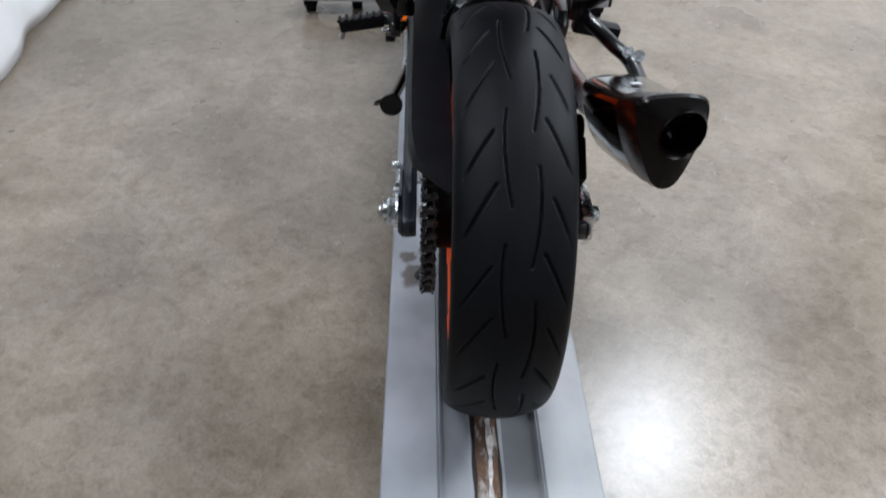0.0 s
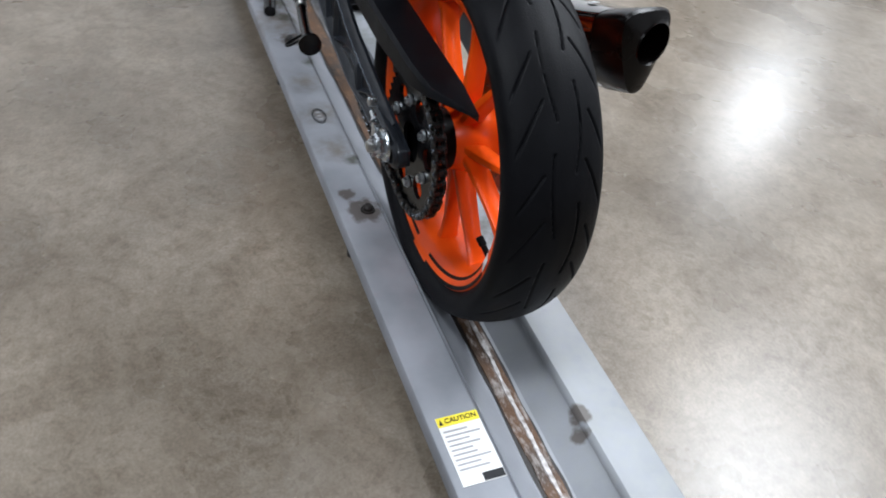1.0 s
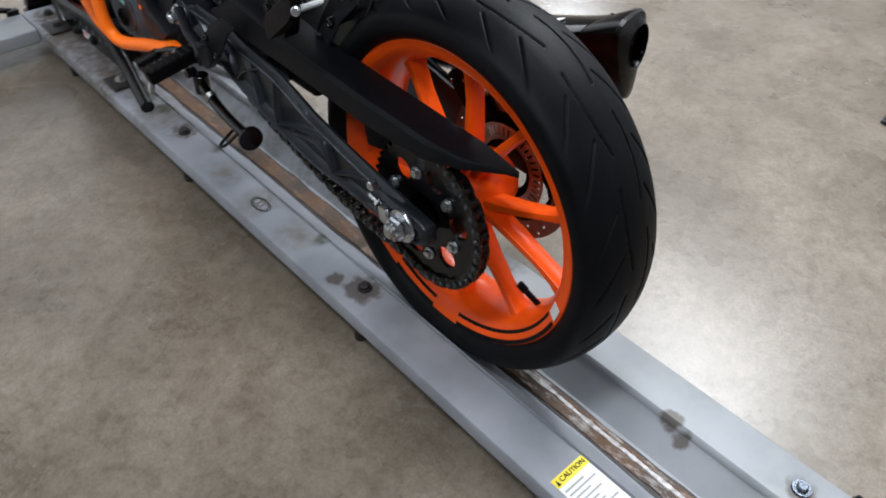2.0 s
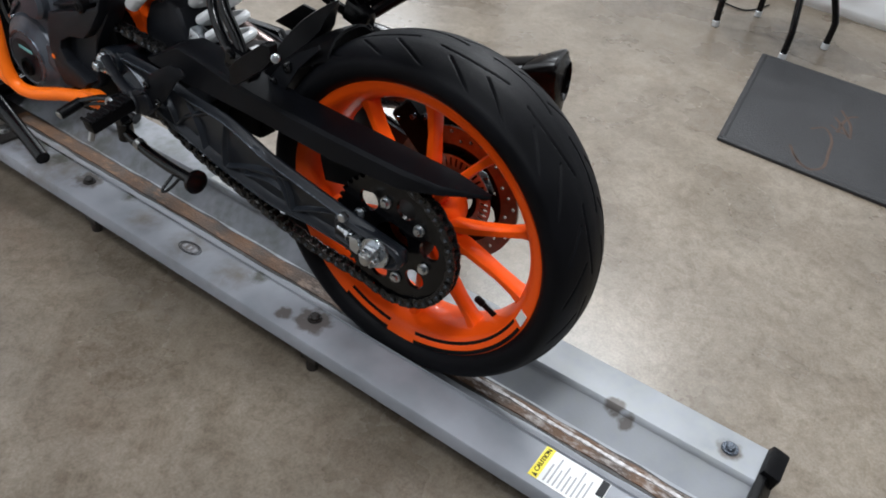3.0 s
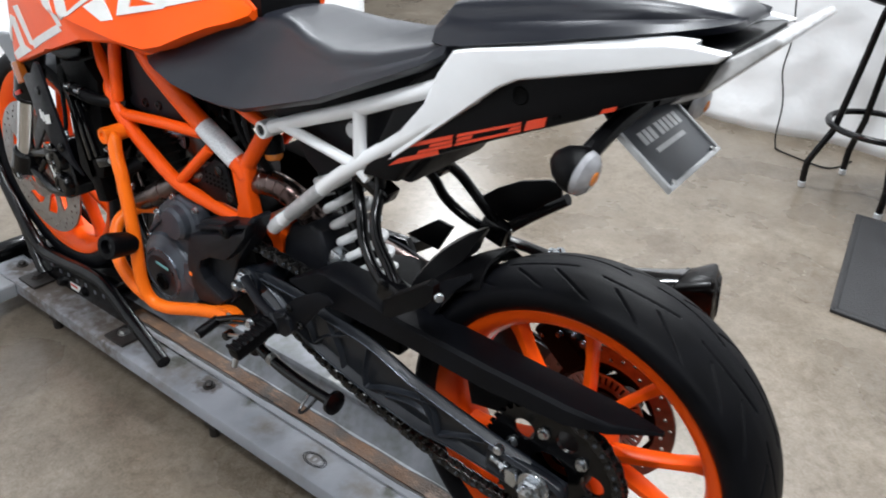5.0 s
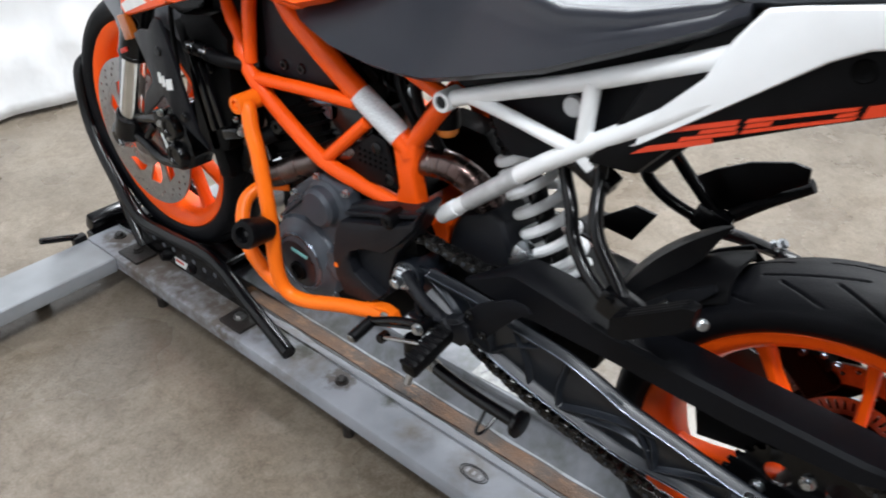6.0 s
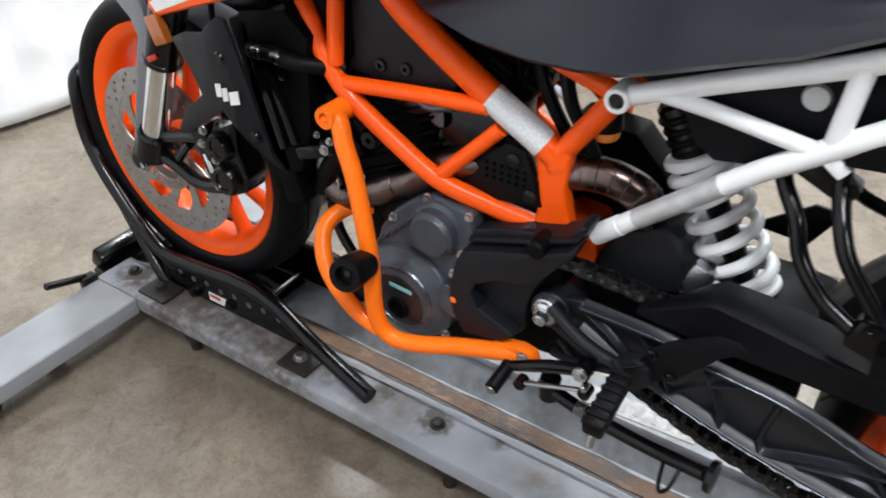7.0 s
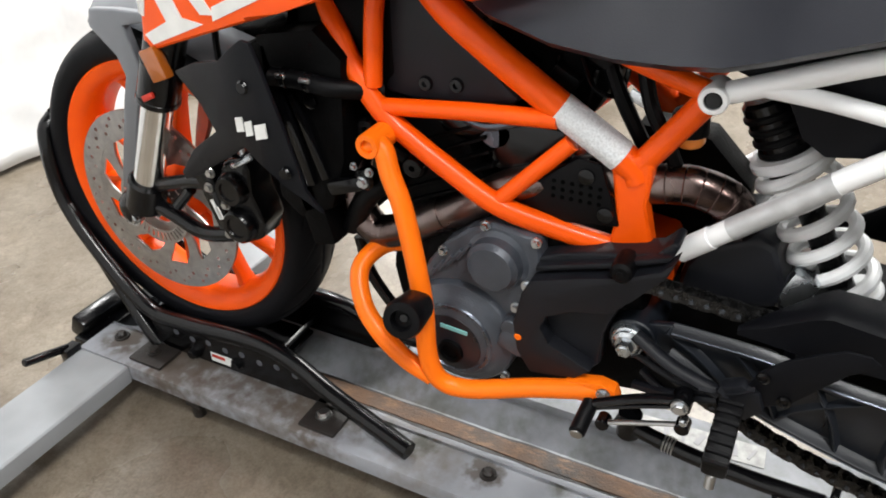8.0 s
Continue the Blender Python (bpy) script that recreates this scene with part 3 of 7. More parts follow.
def build_rail():
    e = thing("steel_rail", (0, 0.5, FLOOR), "grey enamelled steel channel rail with rusty groove and oil stains", "rail")
    y0, y1 = -0.575, 1.54
    W, fi, bo, zb, lip = 0.148, 0.07, 0.028, 0.073, 0.029
    t = 0.004
    prof = [(-W, TOP - lip), (-W, TOP - 0.006), (-W + 0.002, TOP - 0.002), (-W + 0.006, TOP), (-fi - 0.003, TOP), (-fi, TOP - 0.003), (-bo - 0.004, zb + 0.006), (-bo + 0.004, zb), (bo - 0.004, zb), (bo + 0.004, zb + 0.006), (fi, TOP - 0.003), (fi + 0.003, TOP), (W - 0.006, TOP), (W - 0.002, TOP - 0.002), (W, TOP - 0.006), (W, TOP - lip)]
    under = [(x * (1 - t / W * 1.0) if abs(x) > 0.1 else x, z - t) for x, z in reversed(prof)]
    under[0] = (W - t, TOP - lip)
    under[-1] = (-W + t, TOP - lip)
    ring = prof + under
    ys = [y0 + (y1 - y0) * k / 12 for k in range(13)]
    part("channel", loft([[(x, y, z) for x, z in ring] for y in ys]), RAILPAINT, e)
    # worn strip welded into the groove
    n = 150
    rnd = random.Random(4)
    rows = []
    for k in range(n + 1):
        y = y0 + 0.01 + (1.15 - y0) * k / n
        a, b = 0.0165 + 0.0025 * noise.noise(Vector((y * 20, 3.3, 0))) + 0.0006 * rnd.uniform(-1, 1), 0.0155 + 0.0025 * noise.noise(Vector((y * 20, 9.1, 0))) + 0.0006 * rnd.uniform(-1, 1)
        h = [zb + 0.0022 + 0.0006 * rnd.uniform(-1, 1) for _ in range(4)]
        rows.append([(-a, y, zb - 0.001), (-a * 0.95, y, h[0]), (-a * 0.3, y, h[1] + 0.0006), (b * 0.3, y, h[2] + 0.0006), (b * 0.95, y, h[3]), (b, y, zb - 0.001)])
    rim_rows = []
    for k in range(n + 1):
        y = y0 + 0.004 + (1.3 - y0) * k / n
        a, b = 0.022 + 0.004 * noise.noise(Vector((y * 16, 0.3, 0))), 0.02 + 0.004 * noise.noise(Vector((y * 16, 7.3, 0)))
        rim_rows.append([(-a, y, zb - 0.001), (-a * 0.96, y, zb + 0.0007), (b * 0.96, y, zb + 0.0007), (b, y, zb - 0.001)])
    part("groove_grime", loft(rim_rows), RUSTTAB, e, "dark oily grime along the groove")
    for sx in (-1, 1):
        part("groove_lip", loft([[(sx * (fi - 0.006 + dx), y, TOP - 0.0065 + dz) for dx, dz in ((0, 0), (0.001, 0.0045), (0.0045, 0.008), (0.006, 0.004))] for y in ys]), RAILPAINT, e)
    part("groove_strip", loft(rows), RUST, e, "rust-brown worn strip along the groove")
    core = []
    for k in range(121):
        y = y0 + 0.012 + 0.56 * k / 120
        f = min(1.0, 0.35 + 0.8 * (y - y0))
        mid = 0.0035 + 0.003 * noise.noise(Vector((y * 9, 5.1, 0)))
        wd = f * (0.0062 + 0.005 * noise.noise(Vector((y * 30, 1.7, 0))) + 0.0012 * rnd.uniform(-1, 1))
        core.append([(mid - wd, y, zb + 0.002), (mid - wd * 0.8, y, zb + 0.0044), (mid + wd * 0.8, y, zb + 0.0044), (mid + wd, y, zb + 0.002)])
    part("scraped_streak", loft(core), SCRAPED, e, "pale scraped bare steel streak")
    for by, rr in ((0.15, 0.009), (0.762, 0.009)):
        part("bolt", join(rod((-0.095, by, TOP), (-0.095, by, TOP + 0.011), rr, 14, 0.003), spin([(0, 0.003), (0.012, 0.003), (0.013, 0), (0, 0)], (-0.095, by, TOP), (0, 0, 1), 16)), RUSTTAB, e, "blackened bolt head")
    part("bolt", join(rod((0.106, -0.525, TOP), (0.106, -0.525, TOP + 0.008), 0.008, 14, 0.003), spin([(0, 0.003), (0.013, 0.003), (0.014, 0), (0, 0)], (0.106, -0.525, TOP), (0, 0, 1), 16)), DARKALLOY, e, "steel bolt head")
    part("bolt", join(rod((-0.093, 1.492, TOP), (-0.093, 1.492, TOP + 0.011), 0.009, 14, 0.003), spin([(0, 0.003), (0.013, 0.003), (0.014, 0), (0, 0)], (-0.093, 1.492, TOP), (0, 0, 1), 16)), RUSTTAB, e, "blackened bolt head")
    for s in (-1, 1):
        part("bolt", hexbolt((s * 0.056, 1.0, 0.075), (-s, 0, 0.4), 0.005, 0.005), RUSTTAB, e)
    # adjustable feet under the lips
    for fy in (0.13, 0.72, 1.3, -0.45):
        for s in (-1, 1):
            part("foot", join(box((s * 0.124, fy, 0.075), (0.022, 0.032, 0.04), bevel=0.002), rod((s * 0.124, fy, FLOOR), (s * 0.124, fy, 0.06), 0.011, 12)), RUSTTAB, e)
    part("end_cap", join(plate([(-0.6, 0.06), (-0.575, 0.05), (-0.575, 0.116), (-0.588, 0.118), (-0.603, 0.09)], -0.146, 0.15, 0.004), box((0.118, -0.588, 0.1), (0.06, 0.03, 0.05), (12, 0, 0), 0.005)), PLASTIC, e, "scuffed black end cap")
    # caution label and maker's oval
    lab = part("label", box((-0.104, -0.352, TOP + 0.0006), (0.062, 0.108, 0.001), bevel=0.0003), PAPER, e, "white caution label with yellow header")
    part("label_header", box((-0.104, -0.306, TOP + 0.0014), (0.0615, 0.015, 0.0008), bevel=0), YELLOW, lab, "yellow header band")
    words("CAUTION", 0.0105, pose(-0.1, -0.306, TOP + 0.0022, 0, 0, 0), INK, lab, "lettering", "dark heading")
    tri = bmesh.new()
    ext = bmesh.ops.extrude_face_region(tri, geom=[tri.faces.new([tri.verts.new(p) for p in ((-0.1325, -0.311, TOP + 0.0019), (-0.1265, -0.311, TOP + 0.0019), (-0.1295, -0.302, TOP + 0.0019))])])
    for v in [g for g in ext["geom"] if isinstance(g, bmesh.types.BMVert)]:
        v.co.z += 0.0006
    part("warning_mark", tri, INK, lab, "small dark triangle")
    rnd = random.Random(8)
    for k in range(9):
        w = rnd.uniform(0.03, 0.052)
        part("text_line", box((-0.131 + w / 2, -0.322 - 0.0075 * k, TOP + 0.0014), (w, 0.0028, 0.0006), bevel=0), GREYINK, lab)
    part("label_foot", box((-0.089, -0.399, TOP + 0.0014), (0.03, 0.012, 0.0007), bevel=0), INK, lab, "dark block at the foot")
    badge = part("badge", join(*[tube([(-0.106 + 0.014 * s * math.cos(a), 0.451 + 0.026 * s * math.sin(a), TOP + 0.0008) for a in [2 * math.pi * k / 28 for k in range(28)]], 0.0007, 6, 1, closed=True) for s in (1.0, 0.82)]), INK, e, "small oval maker's badge")
    for k in (-1, 0, 1):
        part("badge_mark", box((-0.106, 0.451 + 0.012 * k, TOP + 0.0008), (0.009, 0.0055, 0.0008), bevel=0.0003), GREYINK, badge)
    # white sticker on the far flange
    st = part("side_label", box((0.101, 0.506, TOP + 0.0006), (0.042, 0.185, 0.001), (0, 0, 3), bevel=0.0003), WORNPAPER, e, "worn white label with black lettering")
    for k in range(7):
        part("text_line", box((0.104 - 0.001 * k, 0.432 + 0.0245 * k, TOP + 0.0014), (0.024, 0.0045 + 0.004 * (k % 2), 0.0006), (0, 0, 12 if k % 3 else -20), bevel=0), GREYINK, st)
    # crossbar with caster feet
    for s in (-1, 1):
        part("crossbar", box((s * 0.3065, 1.474, 0.0995), (0.315, 0.116, 0.037), bevel=0.007, segments=3), BARPAINT, e, "grey square outrigger bar")
        part("crossbar_cap", box((s * 0.468, 1.474, 0.099), (0.012, 0.11, 0.033), bevel=0.004), PLASTIC, e)
        part("caster", join(rod((s * 0.44 - 0.015, 1.472, FLOOR + 0.022), (s * 0.44 + 0.015, 1.472, FLOOR + 0.022), 0.022, 20, 0.003), box((s * 0.44, 1.472, 0.066), (0.04, 0.04, 0.03))), PLASTIC, e)
        part("caster", join(rod((s * 0.3 - 0.015, 1.495, FLOOR + 0.012), (s * 0.3 + 0.015, 1.495, FLOOR + 0.012), 0.012, 16, 0.003), box((s * 0.3, 1.495, 0.062), (0.03, 0.03, 0.04))), PLASTIC, e)
    part("lock_pin", join(rod((-0.165, 1.545, 0.125), (-0.245, 1.548, 0.15), 0.0075, 14, 0.002), box((-0.165, 1.54, 0.115), (0.03, 0.02, 0.03))), BLACKMETAL, e, "blackened locking pin")
    part("front_bracket", join(box((-0.055, 1.575, 0.125), (0.13, 0.03, 0.045), (25, 0, 0), 0.006), box((0.0, 1.56, 0.09), (0.26, 0.04, 0.04), bevel=0.006)), BLACKMETAL, e, "black folded bracket")


def build_chock():
    e = thing("wheel_chock", (0, 1.25, TOP), "black tubular steel wheel chock bolted to the rail", "wheel chock")
    for s in (-1, 1):
        pts = [(-0.02, 1.59, 0.5), (-0.045, 1.592, 0.47), (-0.052, 1.588, 0.36), (-0.064, 1.515, 0.265), (-0.074, 1.42, 0.19), (-0.076, 1.33, 0.185), (-0.074, 1.2, 0.195), (-0.078, 1.12, 0.19), (-0.088, 1.03, 0.155), (-0.116, 0.88, 0.128)]
        part("hoop", tube([(-s * x, y, z) for x, y, z in pts], 0.0145, 14), BLACKMETAL, e)
        part("brace", tube([(s * 0.05, 1.58, 0.35), (s * 0.062, 1.505, 0.225), (s * 0.078, 1.43, 0.14), (s * 0.08, 1.41, 0.118)], 0.0125, 12), BLACKMETAL, e)
        web = plate([(1.42, 0.19), (1.405, 0.125), (1.39, 0.117), (1.06, 0.117), (1.03, 0.13), (1.04, 0.155), (1.12, 0.185), (1.2, 0.192), (1.33, 0.182)], -0.004, 0.004, 0.0015)
        for v in web.verts:
            v.co.x += s * 0.076
        p = part("side_plate", web, BLACKMETAL, e)
        for k in range(9):
            y = 1.36 - 0.036 * k
            part("hole", spin([(0, 0.0006), (0.0055, 0.0006), (0.006, 0)], (s * 0.0803, y, 0.162 - 0.02 * (k % 2) * 0.2), (s, 0, 0), 14), PLATEGREY, p)
        part("decal", box((s * 0.0808, 1.262, 0.135), (0.001, 0.05, 0.018), bevel=0), PAPER, p, "small white and red sticker")
        part("decal_mark", box((s * 0.0815, 1.27, 0.138), (0.001, 0.028, 0.006), bevel=0), RED, p)
        part("plate_bolt", hexbolt((s * 0.08, 1.23, 0.137), (s, 0, 0), 0.009, 0.009), BLACKMETAL, e)
        part("plate_bolt", hexbolt((s * 0.08, 1.325, 0.13), (s, 0, 0), 0.009, 0.012), BLACKMETAL, e)
        for ty, tl in ((1.395, 0.072), (1.036, 0.066)):
            tab = part("tab", box((s * 0.108, ty, TOP + 0.0035), (0.054, tl, 0.007), bevel=0.003), RUSTTAB, e, "rusty oiled mounting tab")
            part("tab_bolt", hexbolt((s * 0.104, ty + 0.005, TOP + 0.007), (0, 0, 1), 0.0095, 0.008), RUSTTAB if ty > 1.2 else STEEL, tab)
    part("front_hoop", tube([(-0.02, 1.59, 0.5), (0, 1.59, 0.505), (0.02, 1.59, 0.5)], 0.0145, 14), BLACKMETAL, e)
    part("cradle", join(box((0, 1.3, 0.118), (0.13, 0.24, 0.006), bevel=0.002), box((0, 1.18, 0.14), (0.13, 0.008, 0.05), (35, 0, 0), 0.002), box((0, 1.43, 0.14), (0.13, 0.008, 0.05), (-35, 0, 0), 0.002)), BLACKMETAL, e)


build_rail()
build_chock()


# ---- the motorcycle ----
RW, FW = Vector((0, 0.003, 0.364)), Vector((0, 1.333, 0.4175))
bike = thing("motorcycle", (0, 0.65, 0.055), "orange, white and black naked motorcycle standing upright in a chock", "motorcycle")
# groove strokes of one tread repeat: sideways place and turn in degrees, from start to end
TREAD = [((-0.014, 0), (-0.022, 9), (-0.0075, 22)), ((0.0235, -17), (0.031, -7), (0.018, 5)),
         ((-0.025, -13), (-0.05, -6), (-0.068, 2)), ((-0.029, 5), (-0.051, 11), (-0.069, 18)),
         ((0.032, 2), (0.056, 10), (0.069, 18)), ((0.041, -10), (0.058, -4), (0.07, 4))]


def tyre(c, half, R, rim_r, repeats, n=960, m=150):
    """A radial tyre with cut grooves, turned about the axle."""
    prof = [(0.77, 0.0), (0.93, 0.14), (0.995, 0.36), (1.0, 0.5), (0.95, 0.65), (0.8, 0.775), (0.6, 0.88), (0.33, 0.968), (0.0, 1.0)]
    px = np.array([p[0] for p in prof] + [-p[0] for p in prof[-2::-1]])
    pr = np.array([p[1] for p in prof] + [p[1] for p in prof[-2::-1]])
    xs, rs = px * half, rim_r + pr * (R - rim_r)
    s = np.r_[0, np.cumsum(np.hypot(np.diff(xs), np.diff(rs)))]
    # smooth the outline by fitting through a dense, softened polyline
    u = np.linspace(0, s[-1], m)
    dense = np.linspace(0, s[-1], 600)
    dx, dr = np.interp(dense, s, xs), np.interp(dense, s, rs)
    ker = np.hanning(61)
    ker /= ker.sum()
    sx = np.convolve(np.pad(dx, 30, mode="reflect", reflect_type="odd"), ker, "valid")
    sr = np.convolve(np.pad(dr, 30, mode="reflect", reflect_type="odd"), ker, "valid")
    X, Rr = np.interp(u, dense, sx), np.interp(u, dense, sr)
    ang = np.linspace(0, 360, n, endpoint=False)
    A, XX = np.meshgrid(ang, X, indexing="ij")
    RR = np.repeat(Rr[None], n, 0)
    depth = np.zeros_like(A)
    period = 360.0 / repeats
    scale = half / 0.075
    for stroke in TREAD:
        st = []
        (x0, a0), (x1, a1), (x2, a2) = stroke
        for t in np.linspace(0, 1, 11):
            st.append(tuple((1 - t) ** 2 * p + 2 * t * (1 - t) * q_ + t * t * r_ for p, q_, r_ in ((x0, x1, x2), (a0, a1, a2))))
        sx0, sa0 = np.array([p[0] for p in st]) * scale, np.array([p[1] for p in st]) * period / 30
        best = np.full(A.shape, 1.0)
        for i in range(len(st) - 1):
            ax, aa = sx0[i], sa0[i]
            bx, ba = sx0[i + 1], sa0[i + 1]
            da = (A - aa + period / 2) % period - period / 2
            py, qx = np.radians(da) * R, XX - ax
            vy, vx = math.radians(ba - aa) * R, bx - ax
            t = np.clip((py * vy + qx * vx) / (vy * vy + vx * vx + 1e-12), 0, 1)
            best = np.minimum(best, np.hypot(py - t * vy, qx - t * vx))
        depth = np.maximum(depth, np.clip((0.0019 - best) / 0.0013, 0, 1))
    tread = np.clip((RR - (rim_r + 0.72 * (R - rim_r))) / 0.004, 0, 1)
    RR = RR - 0.003 * depth * tread
    th = np.radians(A)
    V = np.stack([XX + c.x, c.y + RR * np.cos(th), c.z + RR * np.sin(th)], -1).reshape(-1, 3)
    i, j = np.meshgrid(np.arange(n), np.arange(m - 1), indexing="ij")
    i2 = (i + 1) % n
    F = np.stack([i * m + j, i2 * m + j, i2 * m + j + 1, i * m + j + 1], -1).reshape(-1, 4)
    return mesh_from(V.tolist(), F.tolist())


def yz(c, r, a, x):
    return Vector((x, c.y + r * math.cos(radians(a)), c.z + r * math.sin(radians(a))))


def rim(c, lip, hubw, well, R=0.2275):
    """Cast wheel: lipped rim and hub."""
    ax = (1, 0, 0)
    prof = [(R, -lip), (R - 0.004, -lip - 0.003), (R - 0.014, -lip - 0.001), (R - 0.024, -lip + 0.006), (R - 0.031, -lip + 0.018), (well, -lip + 0.034), (well, lip - 0.034), (R - 0.031, lip - 0.018), (R - 0.024, lip - 0.006), (R - 0.014, lip + 0.001), (R - 0.004, lip + 0.003), (R, lip), (R - 0.012, lip - 0.014), (well + 0.008, lip - 0.03), (well + 0.008, -lip + 0.03), (R - 0.012, -lip + 0.014), (R, -lip)]
    bms = [spin(prof, c, ax, 96)]
    bms.append(spin([(0.02, -hubw), (0.036, -hubw), (0.042, -hubw + 0.006), (0.05, -0.02), (0.056, 0), (0.052, 0.02), (0.042, hubw - 0.006), (0.036, hubw), (0.02, hubw)], c, ax, 40))
    return join(*bms)


def spokes(c, first, spoke_x, well, wheel):
    """Ten cast spokes in five pairs."""
    for k in range(10):
        a = first + 36 * k
        pair = first + 18 + 72 * (k // 2)
        a0 = pair + (-9 if k % 2 == 0 else 9)
        rings = []
        for t in (0, 0.15, 0.4, 0.7, 0.9, 1.0):
            r = 0.036 + (well + 0.004 - 0.036) * t
            an = a0 + (a - a0) * (t ** 0.8)
            w = 0.021 - 0.006 * min(t * 1.4, 1) + 0.012 * max(t - 0.85, 0) / 0.15
            d = 0.017 - 0.005 * t + 0.005 * max(t - 0.85, 0) / 0.15
            xc = spoke_x[0] + (spoke_x[1] - spoke_x[0]) * t
            tang = Vector((0, -math.sin(radians(an)), math.cos(radians(an))))
            p = yz(c, r, an, xc)
            ring = []
            for j in range(12):
                q = 2 * math.pi * j / 12
                cx_, sy_ = math.cos(q), math.sin(q)
                ring.append(p + tang * w * 0.42 * math.copysign(abs(cx_) ** 0.6, cx_) + Vector((d * math.copysign(abs(sy_) ** 0.6, sy_), 0, 0)))
            rings.append(ring)
        part("spoke", loft(rings), ORANGE, wheel)


def brake_disc(c, x, r_out, r_in, arms, n):
    """Drilled disc on a slotted carrier."""
    holes = [ring_loop(c.y, c.z, r_in, 90)]
    for k in range(n):
        a = 2 * math.pi * k / n
        r = r_in + (r_out - r_in) * (0.3, 0.52, 0.74)[k % 3]
        holes.append(ring_loop(c.y + r * math.cos(a), c.z + r * math.sin(a), 0.0032, 8))
    b = holed(ring_loop(c.y, c.z, r_out, 120), holes, x - 0.0022, x + 0.0022)
    inner = [ring_loop(c.y, c.z, 0.034, 40)]
    for k in range(arms):
        a0 = 360 / arms * k
        slot = []
        for t in (0, 0.25, 0.5, 0.75, 1):
            r = 0.056 + (r_in - 0.062) * t
            an = radians(a0 + 24 * t)
            w = (0.62 * math.pi * r / arms) * (0.75 if t in (0, 1) else 1)
            slot.append((r, an, w))
        loop = [(c.y + r * math.cos(an + w / r), c.z + r * math.sin(an + w / r)) for r, an, w in slot] + [(c.y + r * math.cos(an - w / r), c.z + r * math.sin(an - w / r)) for r, an, w in reversed(slot)]
        inner.append(loop)
    return b, holed(ring_loop(c.y, c.z, r_in + 0.004, 90), inner, x - 0.0017, x + 0.0017)


def arc_strip(c, r0, r1, a0, a1, x0, x1, thick=0.0012, n=24):
    rings = []
    for k in range(n + 1):
        a = a0 + (a1 - a0) * k / n
        rings.append([yz(c, r0, a, x0), yz(c, r1, a, x1), yz(c, r1, a, x1 - thick), yz(c, r0, a, x0 - thick)])
    return loft(rings)


